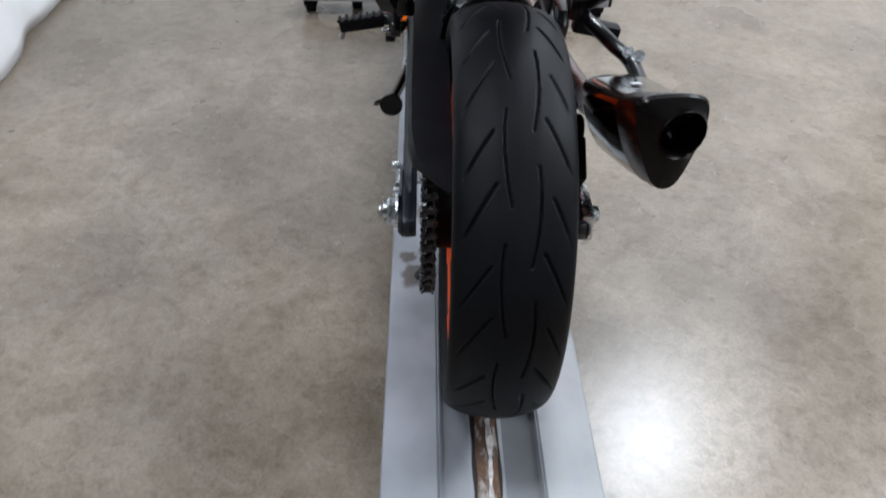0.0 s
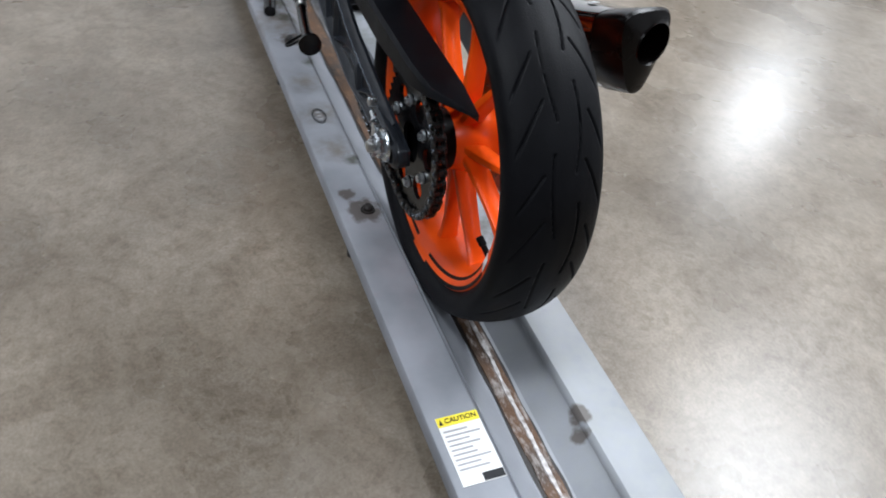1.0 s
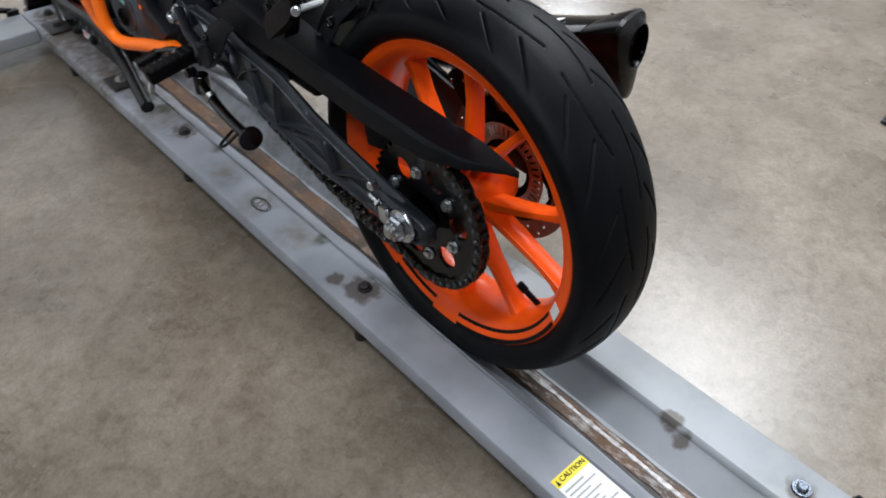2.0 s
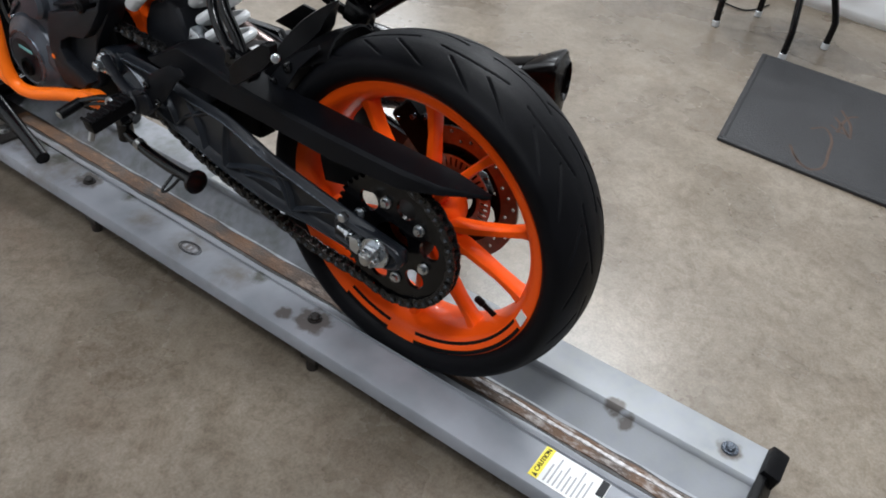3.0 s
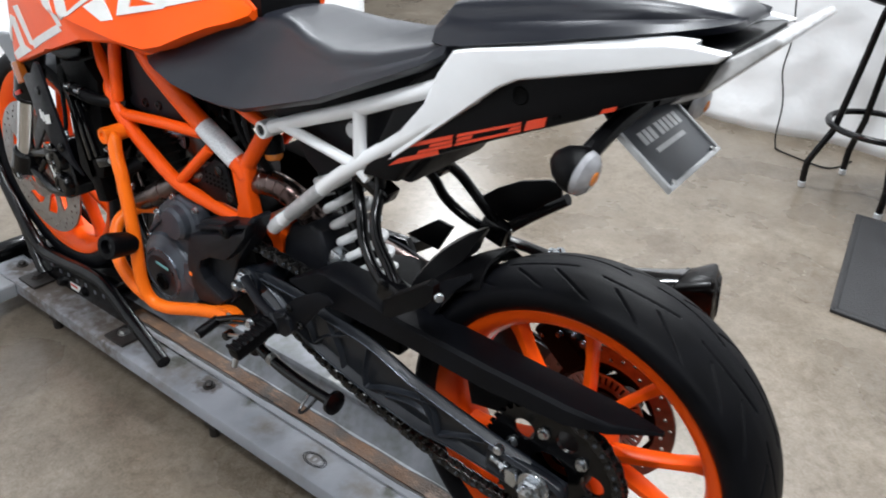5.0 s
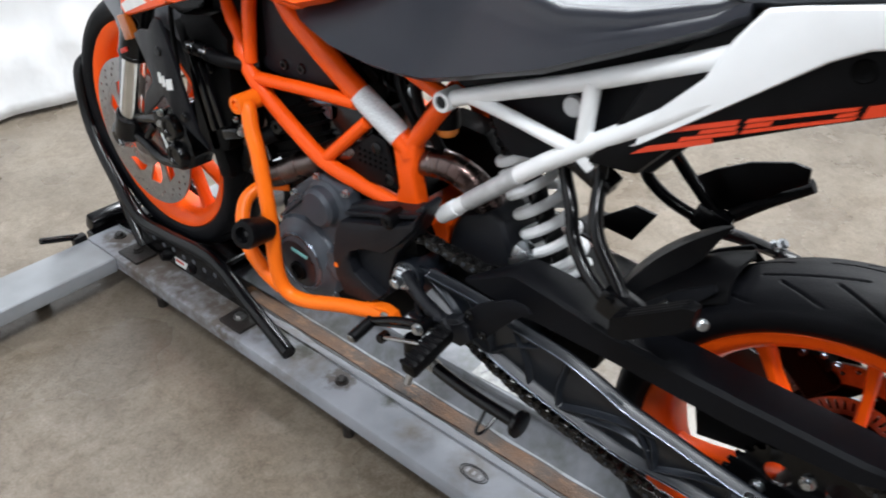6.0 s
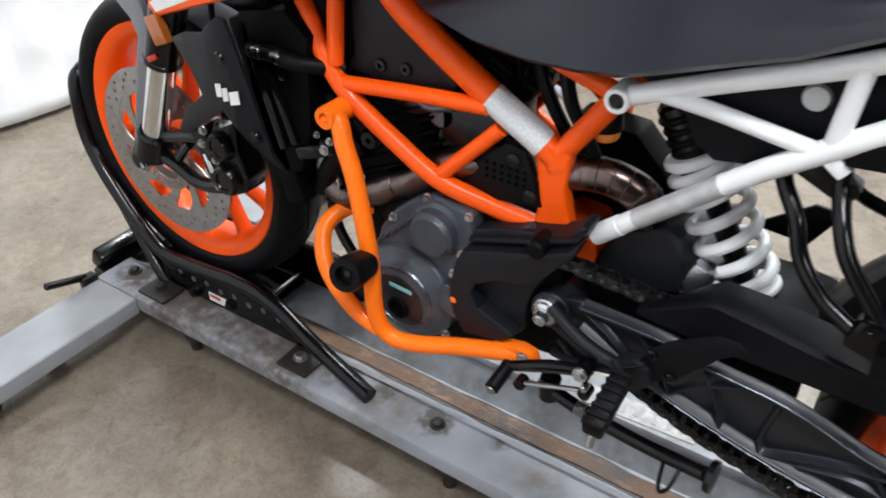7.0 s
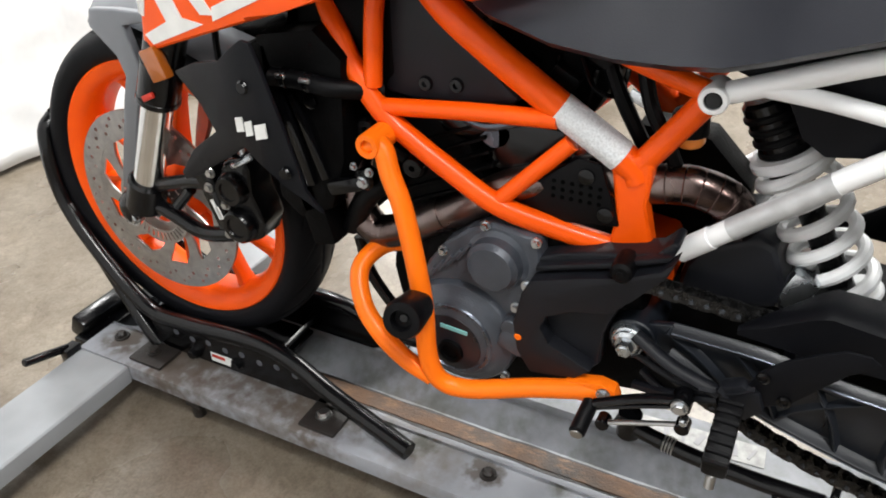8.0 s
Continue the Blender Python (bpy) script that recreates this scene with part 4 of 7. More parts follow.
def build_rear_wheel():
    w = part("rear_wheel", rim(RW, 0.0515, 0.052, 0.19), ORANGE, bike, "orange ten-spoke cast wheel")
    spokes(RW, 17, (-0.012, -0.008), 0.19, w)
    part("tyre", tyre(RW, 0.0675, 0.2772, 0.224, 12, 1080, 150), RUBBER, w, "black sport tyre with curved grooves", 60)
    # rim decals: black bands with plain white marks
    part("rim_decal", arc_strip(RW, 0.2045, 0.2225, 200, 262, -0.046, -0.0547), PLASTIC, w, "black rim band")
    part("rim_decal", arc_strip(RW, 0.2045, 0.2225, 276, 300, -0.046, -0.0547), PLASTIC, w, "black rim band")
    part("rim_mark", arc_strip(RW, 0.2065, 0.2205, 192, 198, -0.0483, -0.0553), PAPER, w, "small white mark")
    part("valve", join(rod(yz(RW, 0.196, 222, 0.0), yz(RW, 0.155, 222, -0.012), 0.0045, 12), rod(yz(RW, 0.165, 222, -0.009), yz(RW, 0.15, 222, -0.0135), 0.006, 12)), PLASTIC, w, "black valve stem")
    ring, hub = brake_disc(RW, 0.072, 0.115, 0.086, 6, 36)
    d = part("brake_disc", ring, REARDISC, w, "drilled steel brake disc")
    part("disc_carrier", hub, BLACKCASE, d, "black disc carrier")
    part("rear_caliper", join(box((0.085, 0.082, 0.452), (0.055, 0.09, 0.05), (40, 0, 0), 0.01, 3), rod((0.06, 0.07, 0.46), (0.12, 0.07, 0.46), 0.02, 20, 0.004), box((0.115, 0.05, 0.41), (0.012, 0.06, 0.09), (40, 0, 0), 0.004)), BLACKCASE, bike, "black rear brake caliper and carrier")
    for y, z, r in ((0.112, 0.462, 0.0055), (0.086, 0.474, 0.007), (0.062, 0.482, 0.0045), (0.045, 0.474, 0.006)):
        part("caliper_bolt", hexbolt((0.06, y, z), (-1, 0, 0), r * 0.75, 0.006), DARKALLOY, bike, "steel caliper bolt")
    slots = [[(RW.y + r * math.cos(a + o), RW.z + r * math.sin(a + o)) for r, o in ((0.052, -0.03), (0.067, -0.026), (0.067, 0.026), (0.052, 0.03))] for a in [2 * math.pi * k / 40 for k in range(40)]]
    part("sensor_ring", holed(ring_loop(RW.y, RW.z, 0.071, 80), [ring_loop(RW.y, RW.z, 0.046, 60)] + slots, 0.063, 0.065), DISC, d, "slotted speed sensor ring")
    # sprocket: toothed ring, arms, hub ring
    o = Vector((-0.089, RW.y, RW.z))
    holes = [ring_loop(RW.y, RW.z, 0.03, 40)] + [ring_loop(RW.y + 0.067 * math.cos(radians(60 * k + 48)), RW.z + 0.067 * math.sin(radians(60 * k + 48)), 0.0165, 24) for k in range(6)]
    teeth = []
    for k in range(45):
        for f, r in ((0.0, 0.0995), (0.25, 0.1), (0.42, 0.106), (0.58, 0.106), (0.75, 0.1)):
            a = 2 * math.pi * (k + f) / 45
            teeth.append((RW.y + r * math.cos(a), RW.z + r * math.sin(a)))
    b = holed(teeth, holes, o.x - 0.003, o.x + 0.003)
    sp = part("sprocket", b, BLACKMETAL, w, "black drilled sprocket")
    for k in range(6):
        part("sprocket_bolt", hexbolt(yz(RW, 0.063, 60 * k + 18, -0.093), (-1, 0, 0), 0.0065, 0.008), ZINC, sp)
    part("cush_hub", spin([(0.03, -0.006), (0.048, -0.006), (0.05, 0.0), (0.05, 0.03), (0.045, 0.045), (0.03, 0.045)], (-0.084, RW.y, RW.z), (1, 0, 0), 48), BLACKCASE, w)


def build_front_wheel():
    w = part("front_wheel", rim(FW, 0.04, 0.04, 0.184, 0.2185), ORANGE, bike, "orange ten-spoke cast wheel")
    spokes(FW, -8, (0.0, 0.0), 0.184, w)
    part("tyre", tyre(FW, 0.0505, 0.267, 0.215, 12, 720, 100), RUBBER, w, "black sport tyre with curved grooves", 60)
    ring, hub = brake_disc(FW, -0.068, 0.1515, 0.116, 9, 60)
    d = part("brake_disc", ring, DISC, w, "drilled steel brake disc with curved arms")
    part("disc_carrier", hub, DISC, d)
    slots = [[(FW.y + r * math.cos(a + o), FW.z + r * math.sin(a + o)) for r, o in ((0.048, -0.032), (0.062, -0.028), (0.062, 0.028), (0.048, 0.032))] for a in [2 * math.pi * k / 40 for k in range(40)]]
    part("sensor_ring", holed(ring_loop(FW.y, FW.z, 0.066, 80), [ring_loop(FW.y, FW.z, 0.044, 60)] + slots, -0.079, -0.077), DISC, d, "slotted speed sensor ring")


def build_chain():
    """Links along the run: over the rear sprocket, to the small front one and back below the swingarm."""
    x = -0.089
    pts = []
    R, r, fc = 0.106, 0.034, Vector((x, 0.605, 0.468))
    rc = Vector((x, RW.y, RW.z))
    for k in range(31):
        a = radians(82 + (292 - 82) * k / 30)
        pts.append(rc + Vector((0, R * math.cos(a), R * math.sin(a))))
    low = curve_points([pts[-1], (x, 0.15, 0.27), (x, 0.236, 0.286), (x, 0.31, 0.304), (x, 0.4, 0.328), (x, 0.5, 0.372), (x, 0.59, 0.43)], 10)
    pts += low[1:]
    for k in range(1, 12):
        a = radians(-60 + 150 * k / 12)
        pts.append(fc + Vector((0, r * math.cos(a), r * math.sin(a))))
    pts += [Vector((x, 0.58, 0.503)), Vector((x, 0.4, 0.49)), Vector((x, 0.2, 0.479))]
    pts.append(pts[0])
    s = [0.0]
    for a, b in zip(pts, pts[1:]):
        s.append(s[-1] + (b - a).length)
    count = int(s[-1] / 0.0159)
    bms = []

    def at(d):
        d %= s[-1]
        for i in range(len(s) - 1):
            if s[i + 1] >= d:
                f = (d - s[i]) / max(s[i + 1] - s[i], 1e-9)
                return pts[i].lerp(pts[i + 1], f)
        return pts[-1]

    verts, faces = [], []
    for k in range(count):
        p, q = at(k * s[-1] / count), at((k + 1) * s[-1] / count)
        d = (q - p).normalized()
        n = Vector((1, 0, 0)).cross(d)
        off = 0.0068 if k % 2 else 0.0048
        for sx in (-1, 1):
            ring = []
            for f, h in ((-0.4, 0.0), (-0.25, 0.0066), (0.2, 0.0078), (0.5, 0.0072), (0.8, 0.0078), (1.25, 0.0066), (1.4, 0), (1.25, -0.0066), (0.8, -0.0078), (0.5, -0.0072), (0.2, -0.0078), (-0.25, -0.0066)):
                ring.append(p + d * (0.0159 * f) + n * h)
            base = len(verts)
            for e_ in (off * sx, (off + 0.0017) * sx):
                verts += [tuple(v + Vector((e_, 0, 0))) for v in ring]
            m = len(ring)
            faces.append(tuple(base + j for j in range(m)))
            faces.append(tuple(base + m + j for j in reversed(range(m))))
            faces += [(base + j, base + (j + 1) % m, base + m + (j + 1) % m, base + m + j) for j in range(m)]
        base = len(verts)
        for e_ in (-0.0092, 0.0092):
            verts += [tuple(p + Vector((e_, 0, 0)) + 0.0055 * (math.cos(a) * d + math.sin(a) * n)) for a in [math.pi * j / 4 for j in range(8)]]
        faces += [(base + j, base + (j + 1) % 8, base + 8 + (j + 1) % 8, base + 8 + j) for j in range(8)]
        faces += [tuple(base + j for j in range(8)), tuple(base + 8 + j for j in reversed(range(8)))]
    chain = part("chain", mesh_from(verts, faces), CHAIN, bike, "oily roller chain")
    verts, faces = [], []
    for k in range(count):
        p, q = at(k * s[-1] / count), at((k + 1) * s[-1] / count)
        d = (q - p).normalized()
        n = Vector((1, 0, 0)).cross(d)
        for e0, e1 in ((-0.0092, -0.0106), (0.0092, 0.0106)):
            base = len(verts)
            for e_, r_ in ((e0, 0.0031), (e1, 0.0026)):
                verts += [tuple(p + Vector((e_, 0, 0)) + r_ * (math.cos(a) * d + math.sin(a) * n)) for a in [math.pi * j / 4 for j in range(8)]]
            faces += [(base + j, base + (j + 1) % 8, base + 8 + (j + 1) % 8, base + 8 + j) for j in range(8)] + [tuple(base + 8 + j for j in range(8))]
    tagged(part("pin_row", mesh_from(verts, faces), DARKALLOY, chain, "bright riveted chain pins"), kind="stuff")


SWING = [(0.595, 0.462), (0.54, 0.475), (0.444, 0.472), (0.394, 0.46), (0.314, 0.451), (0.268, 0.438), (0.223, 0.422), (0.156, 0.408), (0.087, 0.395), (0.02, 0.384), (-0.034, 0.376), (-0.038, 0.352), (0.0, 0.335), (0.064, 0.337), (0.14, 0.341), (0.204, 0.339), (0.262, 0.347), (0.318, 0.358), (0.362, 0.369), (0.419, 0.386), (0.46, 0.402), (0.54, 0.436), (0.59, 0.435)]


def ridge(pts, w, h, x0, per=5):
    """A cast rib standing h proud of the plane x0 along a line in (y, z), w wide at its foot."""
    line = curve_points([(0, y, z) for y, z in pts], per)
    rings = []
    for i, p in enumerate(line):
        t = (line[min(i + 1, len(line) - 1)] - line[max(i - 1, 0)]).normalized()
        n = Vector((0, -t.z, t.y))
        rings.append([Vector((x0 - h * d, 0, 0)) + p + n * w * f for f, d in ((-1, 0), (-0.5, 0.35), (-0.3, 0.85), (-0.16, 1), (0.16, 1), (0.3, 0.85), (0.5, 0.35), (1, 0))])
    return loft(rings)


def build_swingarm():
    web = plate(SWING, -0.113, -0.105, 0.002)
    sw = part("swingarm", web.copy(), WEB, bike, "dark cast alloy lattice swingarm")
    part("swingarm", mirrored(web), WEB, bike, "dark cast alloy lattice swingarm")
    web.free()
    up, low = [SWING[i] for i in (1, 2, 3, 4, 5, 6, 7, 8, 9)], [SWING[i] for i in (12, 13, 14, 15, 16, 17, 18, 19, 20, 21)]
    rails = [ridge([(y, z - 0.005) for y, z in up], 0.0085, 0.012, -0.1125), ridge([(y, z + 0.004) for y, z in low], 0.009, 0.012, -0.1125)]
    ribs = []
    for line, w, h in ((((0.423, 0.396), (0.397, 0.42), (0.34, 0.45)), 0.006, 0.009), (((0.425, 0.396), (0.44, 0.425), (0.475, 0.468)), 0.006, 0.009), (((0.396, 0.452), (0.373, 0.41), (0.362, 0.374)), 0.0055, 0.009), (((0.316, 0.36), (0.319, 0.392), (0.31, 0.445)), 0.0055, 0.009), (((0.32, 0.36), (0.249, 0.387), (0.165, 0.404)), 0.0055, 0.009), (((0.285, 0.438), (0.224, 0.418), (0.196, 0.383), (0.176, 0.345)), 0.0055, 0.009), (((0.225, 0.415), (0.188, 0.391), (0.174, 0.345)), 0.0045, 0.008), (((0.275, 0.366), (0.226, 0.376), (0.187, 0.37)), 0.006, 0.007), (((0.174, 0.346), (0.13, 0.368), (0.07, 0.388)), 0.0055, 0.008), (((0.545, 0.468), (0.51, 0.447), (0.47, 0.41)), 0.006, 0.009)):
        ribs.append(ridge(line, w, h, -0.1125))
    rails.append(plate([(0.085, 0.347), (0.03, 0.338), (-0.015, 0.338), (-0.033, 0.346), (-0.04, 0.362), (-0.034, 0.376), (-0.01, 0.381), (0.085, 0.39)], -0.126, -0.108, 0.006, None, 3))
    rails.append(ridge([(0.08, 0.385), (0.02, 0.378), (-0.02, 0.374), (-0.034, 0.362), (-0.02, 0.347), (0.02, 0.343), (0.08, 0.352)], 0.006, 0.004, -0.1255))
    # Thin brighter strips paint the highlight along the rail edges.
    edge = [ridge([(y, z - 0.003) for y, z in up], 0.0011, 0.0014, -0.124), ridge([(y, z + 0.002) for y, z in low], 0.0011, 0.0014, -0.124)]
    for name, bms, mt in (("swingarm_rail", rails, RAILALLOY), ("swingarm_rib", ribs, RIBALLOY), ("highlight_edge", edge, DARKALLOY)):
        b = join(*bms)
        part(name, mirrored(b), mt, sw)
        part(name, b, mt, sw)
    part("swingarm_bridge", box((0, 0.4, 0.42), (0.23, 0.06, 0.06), (10, 0, 0), 0.012, 3), WEB, sw)
    part("swingarm_pivot", rod((-0.12, 0.58, 0.447), (0.12, 0.58, 0.447), 0.026, 20), WEB, sw)
    nut = part("axle_nut", join(spin([(0, 0.004), (0.0235, 0.004), (0.0245, 0.002), (0.0245, 0), (0, 0)], (-0.13, RW.y, RW.z), (-1, 0, 0), 32), spin([(0, 0.015), (0.0155, 0.015), (0.0185, 0.012), (0.0185, 0.004), (0, 0.004)], (-0.13, RW.y, RW.z), (-1, 0, 0), 6), *[box((-0.1475, RW.y + 0.0115 * math.cos(k * math.pi / 3), RW.z + 0.0115 * math.sin(k * math.pi / 3)), (0.007, 0.006, 0.006), (60 * k, 0, 0), 0.001, 1) for k in range(6)]), ZINC, sw, "zinc-plated castle nut on the axle")
    part("axle_thread", join(rod((-0.14, RW.y, RW.z), (-0.157, RW.y, RW.z), 0.0085, 20), *[spin([(0.0084, -0.0006), (0.0092, 0), (0.0084, 0.0006)], (-0.146 - 0.0022 * k, RW.y, RW.z), (-1, 0, 0), 18) for k in range(4)]), STEEL, nut, "bare threaded axle end")
    part("adjuster_block", plate([(0.044, 0.353), (0.03, 0.35), (0.026, 0.362), (0.03, 0.377), (0.046, 0.376)], -0.138, -0.124, 0.002), ZINC, sw, "zinc adjuster block")
    part("chain_adjuster", join(rod((-0.128, 0.03, 0.367), (-0.128, 0.075, 0.373), 0.0045, 12), hexbolt((-0.128, 0.05, 0.37), (0, 1, 0.1), 0.0075, 0.008), rod((-0.128, 0.06, 0.4), (-0.14, 0.06, 0.4), 0.007, 14)), ZINC, sw, "threaded chain adjuster")
    part("axle_end", join(rod((0.13, RW.y, RW.z), (0.146, RW.y, RW.z), 0.012, 6), box((0.126, 0.01, 0.362), (0.02, 0.08, 0.045), bevel=0.008)), ZINC, sw)
    # chain guard: a folded plastic channel over the upper run
    rings = []
    for y, xi, zi, xo, zo in ((0.478, -0.108, 0.493, -0.117, 0.488), (0.45, -0.092, 0.508, -0.118, 0.486), (0.412, -0.078, 0.533, -0.119, 0.483), (0.398, -0.07, 0.537, -0.119, 0.48), (0.355, -0.064, 0.531, -0.119, 0.481), (0.25, -0.062, 0.514, -0.119, 0.479), (0.1, -0.062, 0.508, -0.119, 0.472), (-0.02, -0.062, 0.504, -0.117, 0.477), (-0.075, -0.062, 0.502, -0.11, 0.489), (-0.13, -0.062, 0.492, -0.068, 0.489)):
        k = min(1.0, (y + 0.14) * 12, (0.49 - y) * 14)
        rings.append([(xi, y, zi - 0.004 - 0.04 * k), (xi, y, zi), (xi + (xo - xi) * 0.45, y, zi + 0.003 * k), (xo + 0.005 * k, y, zi + 0.001 * k), (xo, y, zi - 0.004 * k), (xo, y, zo), (xo + 0.003 * k, y, zo), (xo + 0.004 * k, y, zi - 0.006 * k), (xi - 0.003 * k, y, zi - 0.004 * k), (xi - 0.003 * k, y, zi - 0.004 - 0.04 * k)])
    part("inner_guard", plate([(0.148, 0.392), (0.158, 0.43), (0.15, 0.476), (0.02, 0.48), (0.02, 0.42)], -0.073, -0.069, 0.001), PLASTIC, bike, "black inner chain guard")
    part("chain_guard", loft(rings), PLASTIC_MATT, bike, "long matt black chain guard", 40)


def build_hugger():
    """Saddle over the tyre's front and, behind it, a tall tongue that narrows to a point."""
    fs = [-1 + 2 * j / 10 for j in range(11)]
    rings = []
    for k in range(15):
        u = k / 14
        a = 24 + (54 - 24) * u
        r, w = 0.324 - 0.03 * u, 0.062 - 0.006 * u
        side = [(f, r - 0.02 * abs(f) ** 3 * (1 + 0.4 * u), a + 4 * (1 - abs(f)) * u) for f in fs]
        rings.append([yz(RW, rr, aa, f * w) for f, rr, aa in side] + [yz(RW, rr - 0.004, aa, f * w) for f, rr, aa in reversed(side)])
    hug = part("rear_hugger", loft(rings), PLASTIC, bike, "black plastic inner mudguard", 50)
    for s in (-1, 1):
        part("hugger_skirt", loft([[yz(RW, r0, a, s * x0), yz(RW, r1, a, s * x1), yz(RW, r1, a, s * (x1 - 0.004)), yz(RW, r0, a, s * (x0 - 0.004))] for a, r0, r1, x0, x1 in ((24, 0.306, 0.262, 0.063, 0.074), (34, 0.302, 0.268, 0.063, 0.075), (44, 0.296, 0.276, 0.06, 0.07), (53, 0.288, 0.282, 0.057, 0.06))]), PLASTIC_MATT, hug)
        for a, r in ((31, 0.29), (40, 0.287)):
            part("hugger_bolt", spin([(0.0, 0.003), (0.003, 0.003), (0.004, 0.005), (0.0075, 0.004), (0.008, -0.004)], yz(RW, r, a, s * 0.068), (s, 0, 0), 18), BLACKMETAL, hug)
    rings = []
    for k in range(16):
        u = k / 15
        a = 16 + (56 - 16) * u
        r, w = 0.336 + 0.004 * math.sin(math.pi * u) - 0.002 * u, 0.046 * (1 - u) ** 0.7 + 0.0016
        low = 0.306 + max(0.0, a - 47) / 9 * 0.026
        rings.append([yz(RW, r - 0.012 * (1 - u) * f * f, a, f * w) for f in fs] + [yz(RW, min(low, r - 0.003 - 0.012 * (1 - u) * f * f), a, f * w) for f in reversed(fs)])
    part("hugger_tongue", loft(rings), TONGUE, bike, "pointed satin black mudguard tongue", 50)
    part("hugger_base", plate([(0.335, 0.505), (0.3, 0.5), (0.3, 0.39), (0.42, 0.39), (0.42, 0.49), (0.37, 0.505)], -0.056, 0.056, 0.008), BLACKCASE, bike, "black plastic mudguard carrier")


def build_frame():
    def both(name, bm, material, label=""):
        m = mirrored(bm)
        part(name, bm, material, bike, label)
        part(name, m, material, bike, label)

    both("frame_tube", tube([(-0.035, 1.04, 0.93), (-0.085, 0.972, 0.8), (-0.105, 0.935, 0.737), (-0.116, 0.902, 0.69), (-0.118, 0.869, 0.653), (-0.117, 0.801, 0.608), (-0.114, 0.741, 0.574), (-0.1, 0.68, 0.553), (-0.085, 0.608, 0.535)], 0.0122, 14), ORANGE, "orange trellis frame tube")
    both("frame_tube", tube([(-0.1, 0.868, 0.86), (-0.112, 0.882, 0.78), (-0.116, 0.89, 0.69)], 0.0105, 12), ORANGE, "orange trellis frame tube")
    both("frame_tube", tube([(-0.117, 0.875, 0.668), (-0.112, 0.78, 0.676), (-0.104, 0.683, 0.68)], 0.0098, 12), ORANGE, "orange trellis frame tube")
    both("frame_tube", tube([(-0.114, 0.745, 0.577), (-0.1, 0.668, 0.656)], 0.0095, 12), ORANGE, "orange trellis frame tube")
    both("frame_tube", tube([(-0.07, 0.9, 0.86), (-0.098, 0.816, 0.785), (-0.1, 0.761, 0.743), (-0.096, 0.684, 0.69), (-0.085, 0.612, 0.638), (-0.084, 0.6, 0.622)], 0.0166, 18), ORANGE, "thick orange upper frame tube")
    both("frame_plate", plate([(0.628, 0.64), (0.6, 0.655), (0.584, 0.645), (0.588, 0.6), (0.572, 0.535), (0.59, 0.52), (0.625, 0.525), (0.618, 0.58)], -0.097, -0.073, 0.007, None, 3), ORANGE, "orange pivot plate")
    both("frame_tube", tube([(-0.085, 0.602, 0.636), (-0.083, 0.545, 0.716)], 0.0128, 14), ORANGE, "orange trellis frame tube")
    both("frame_tube", tube([(-0.084, 0.545, 0.722), (-0.086, 0.616, 0.744), (-0.08, 0.7, 0.77)], 0.011, 12, 6, 1.0, 0.008), ORANGE, "orange seat rail tube")
    stick = tube(curve_points([(-0.07, 0.9, 0.86), (-0.098, 0.816, 0.785), (-0.1, 0.761, 0.743), (-0.096, 0.684, 0.69), (-0.085, 0.612, 0.638), (-0.084, 0.6, 0.622)], 6)[18:24], 0.0172, 24, 1)
    part("frame_sticker", stick, STICKER, bike, "silver data sticker round the tube")
    part("pivot_plate_inner", plate([(0.61, 0.535), (0.568, 0.53), (0.555, 0.5), (0.562, 0.458), (0.6, 0.45), (0.63, 0.5)], -0.058, 0.058, 0.006), ORANGE, bike, "orange cast pivot block")
    part("engine_rear", plate([(0.66, 0.5), (0.56, 0.5), (0.46, 0.488), (0.43, 0.44), (0.43, 0.4), (0.445, 0.342), (0.49, 0.325), (0.555, 0.315), (0.66, 0.3)], -0.05, 0.085, 0.008), BLACKCASE, bike, "black rear engine case and linkage")
    # white subframe
    both("subframe_tube", tube([(-0.087, 0.529, 0.7255), (-0.096, 0.44, 0.763), (-0.106, 0.33, 0.808), (-0.112, 0.17, 0.88)], 0.0106, 16), WHITE, "white subframe tube")
    both("subframe_eye", join(spin([(0.0085, 0.026), (0.0085, 0.033), (0.0125, 0.033), (0.0138, 0.031), (0.0138, 0), (0.0085, 0)], (-0.068, 0.54, 0.7205), (-1, 0, 0), 32)), WHITE, "white subframe eye")
    both("subframe_bolt", rod((-0.09, 0.54, 0.7205), (-0.0995, 0.54, 0.7205), 0.0082, 20), BLACKMETAL)
    both("subframe_tube", tube([(-0.079, 0.549, 0.547), (-0.092, 0.414, 0.667), (-0.1, 0.35, 0.718), (-0.108, 0.242, 0.798), (-0.112, 0.15, 0.87)], 0.0112, 14), WHITE, "white subframe tube")
    both("strut_end", join(rod((-0.0815, 0.5215, 0.5715), (-0.0788, 0.5515, 0.5448), 0.0122, 20, 0.001)), WHITE)
    both("strut_plug", rod((-0.0788, 0.551, 0.5452), (-0.0786, 0.5535, 0.543), 0.0085, 16, 0.0005), HOLE)
    both("subframe_sleeve", tube([(-0.083, 0.505, 0.586), (-0.0915, 0.424, 0.658)], 0.0117, 16), SLEEVE, "grey sleeve on the strut")
    both("subframe_tube", tube([(-0.092, 0.5, 0.736), (-0.098, 0.44, 0.733), (-0.1, 0.35, 0.72)], 0.0082, 12), WHITE, "white subframe brace")
    both("subframe_tube", tube([(-0.108, 0.333, 0.806), (-0.1, 0.34, 0.725)], 0.0095, 12), WHITE, "white subframe brace")
    both("subframe_lug", box((-0.1, 0.334, 0.714), (0.014, 0.028, 0.016), (35, 0, 0), 0.004), WHITE)


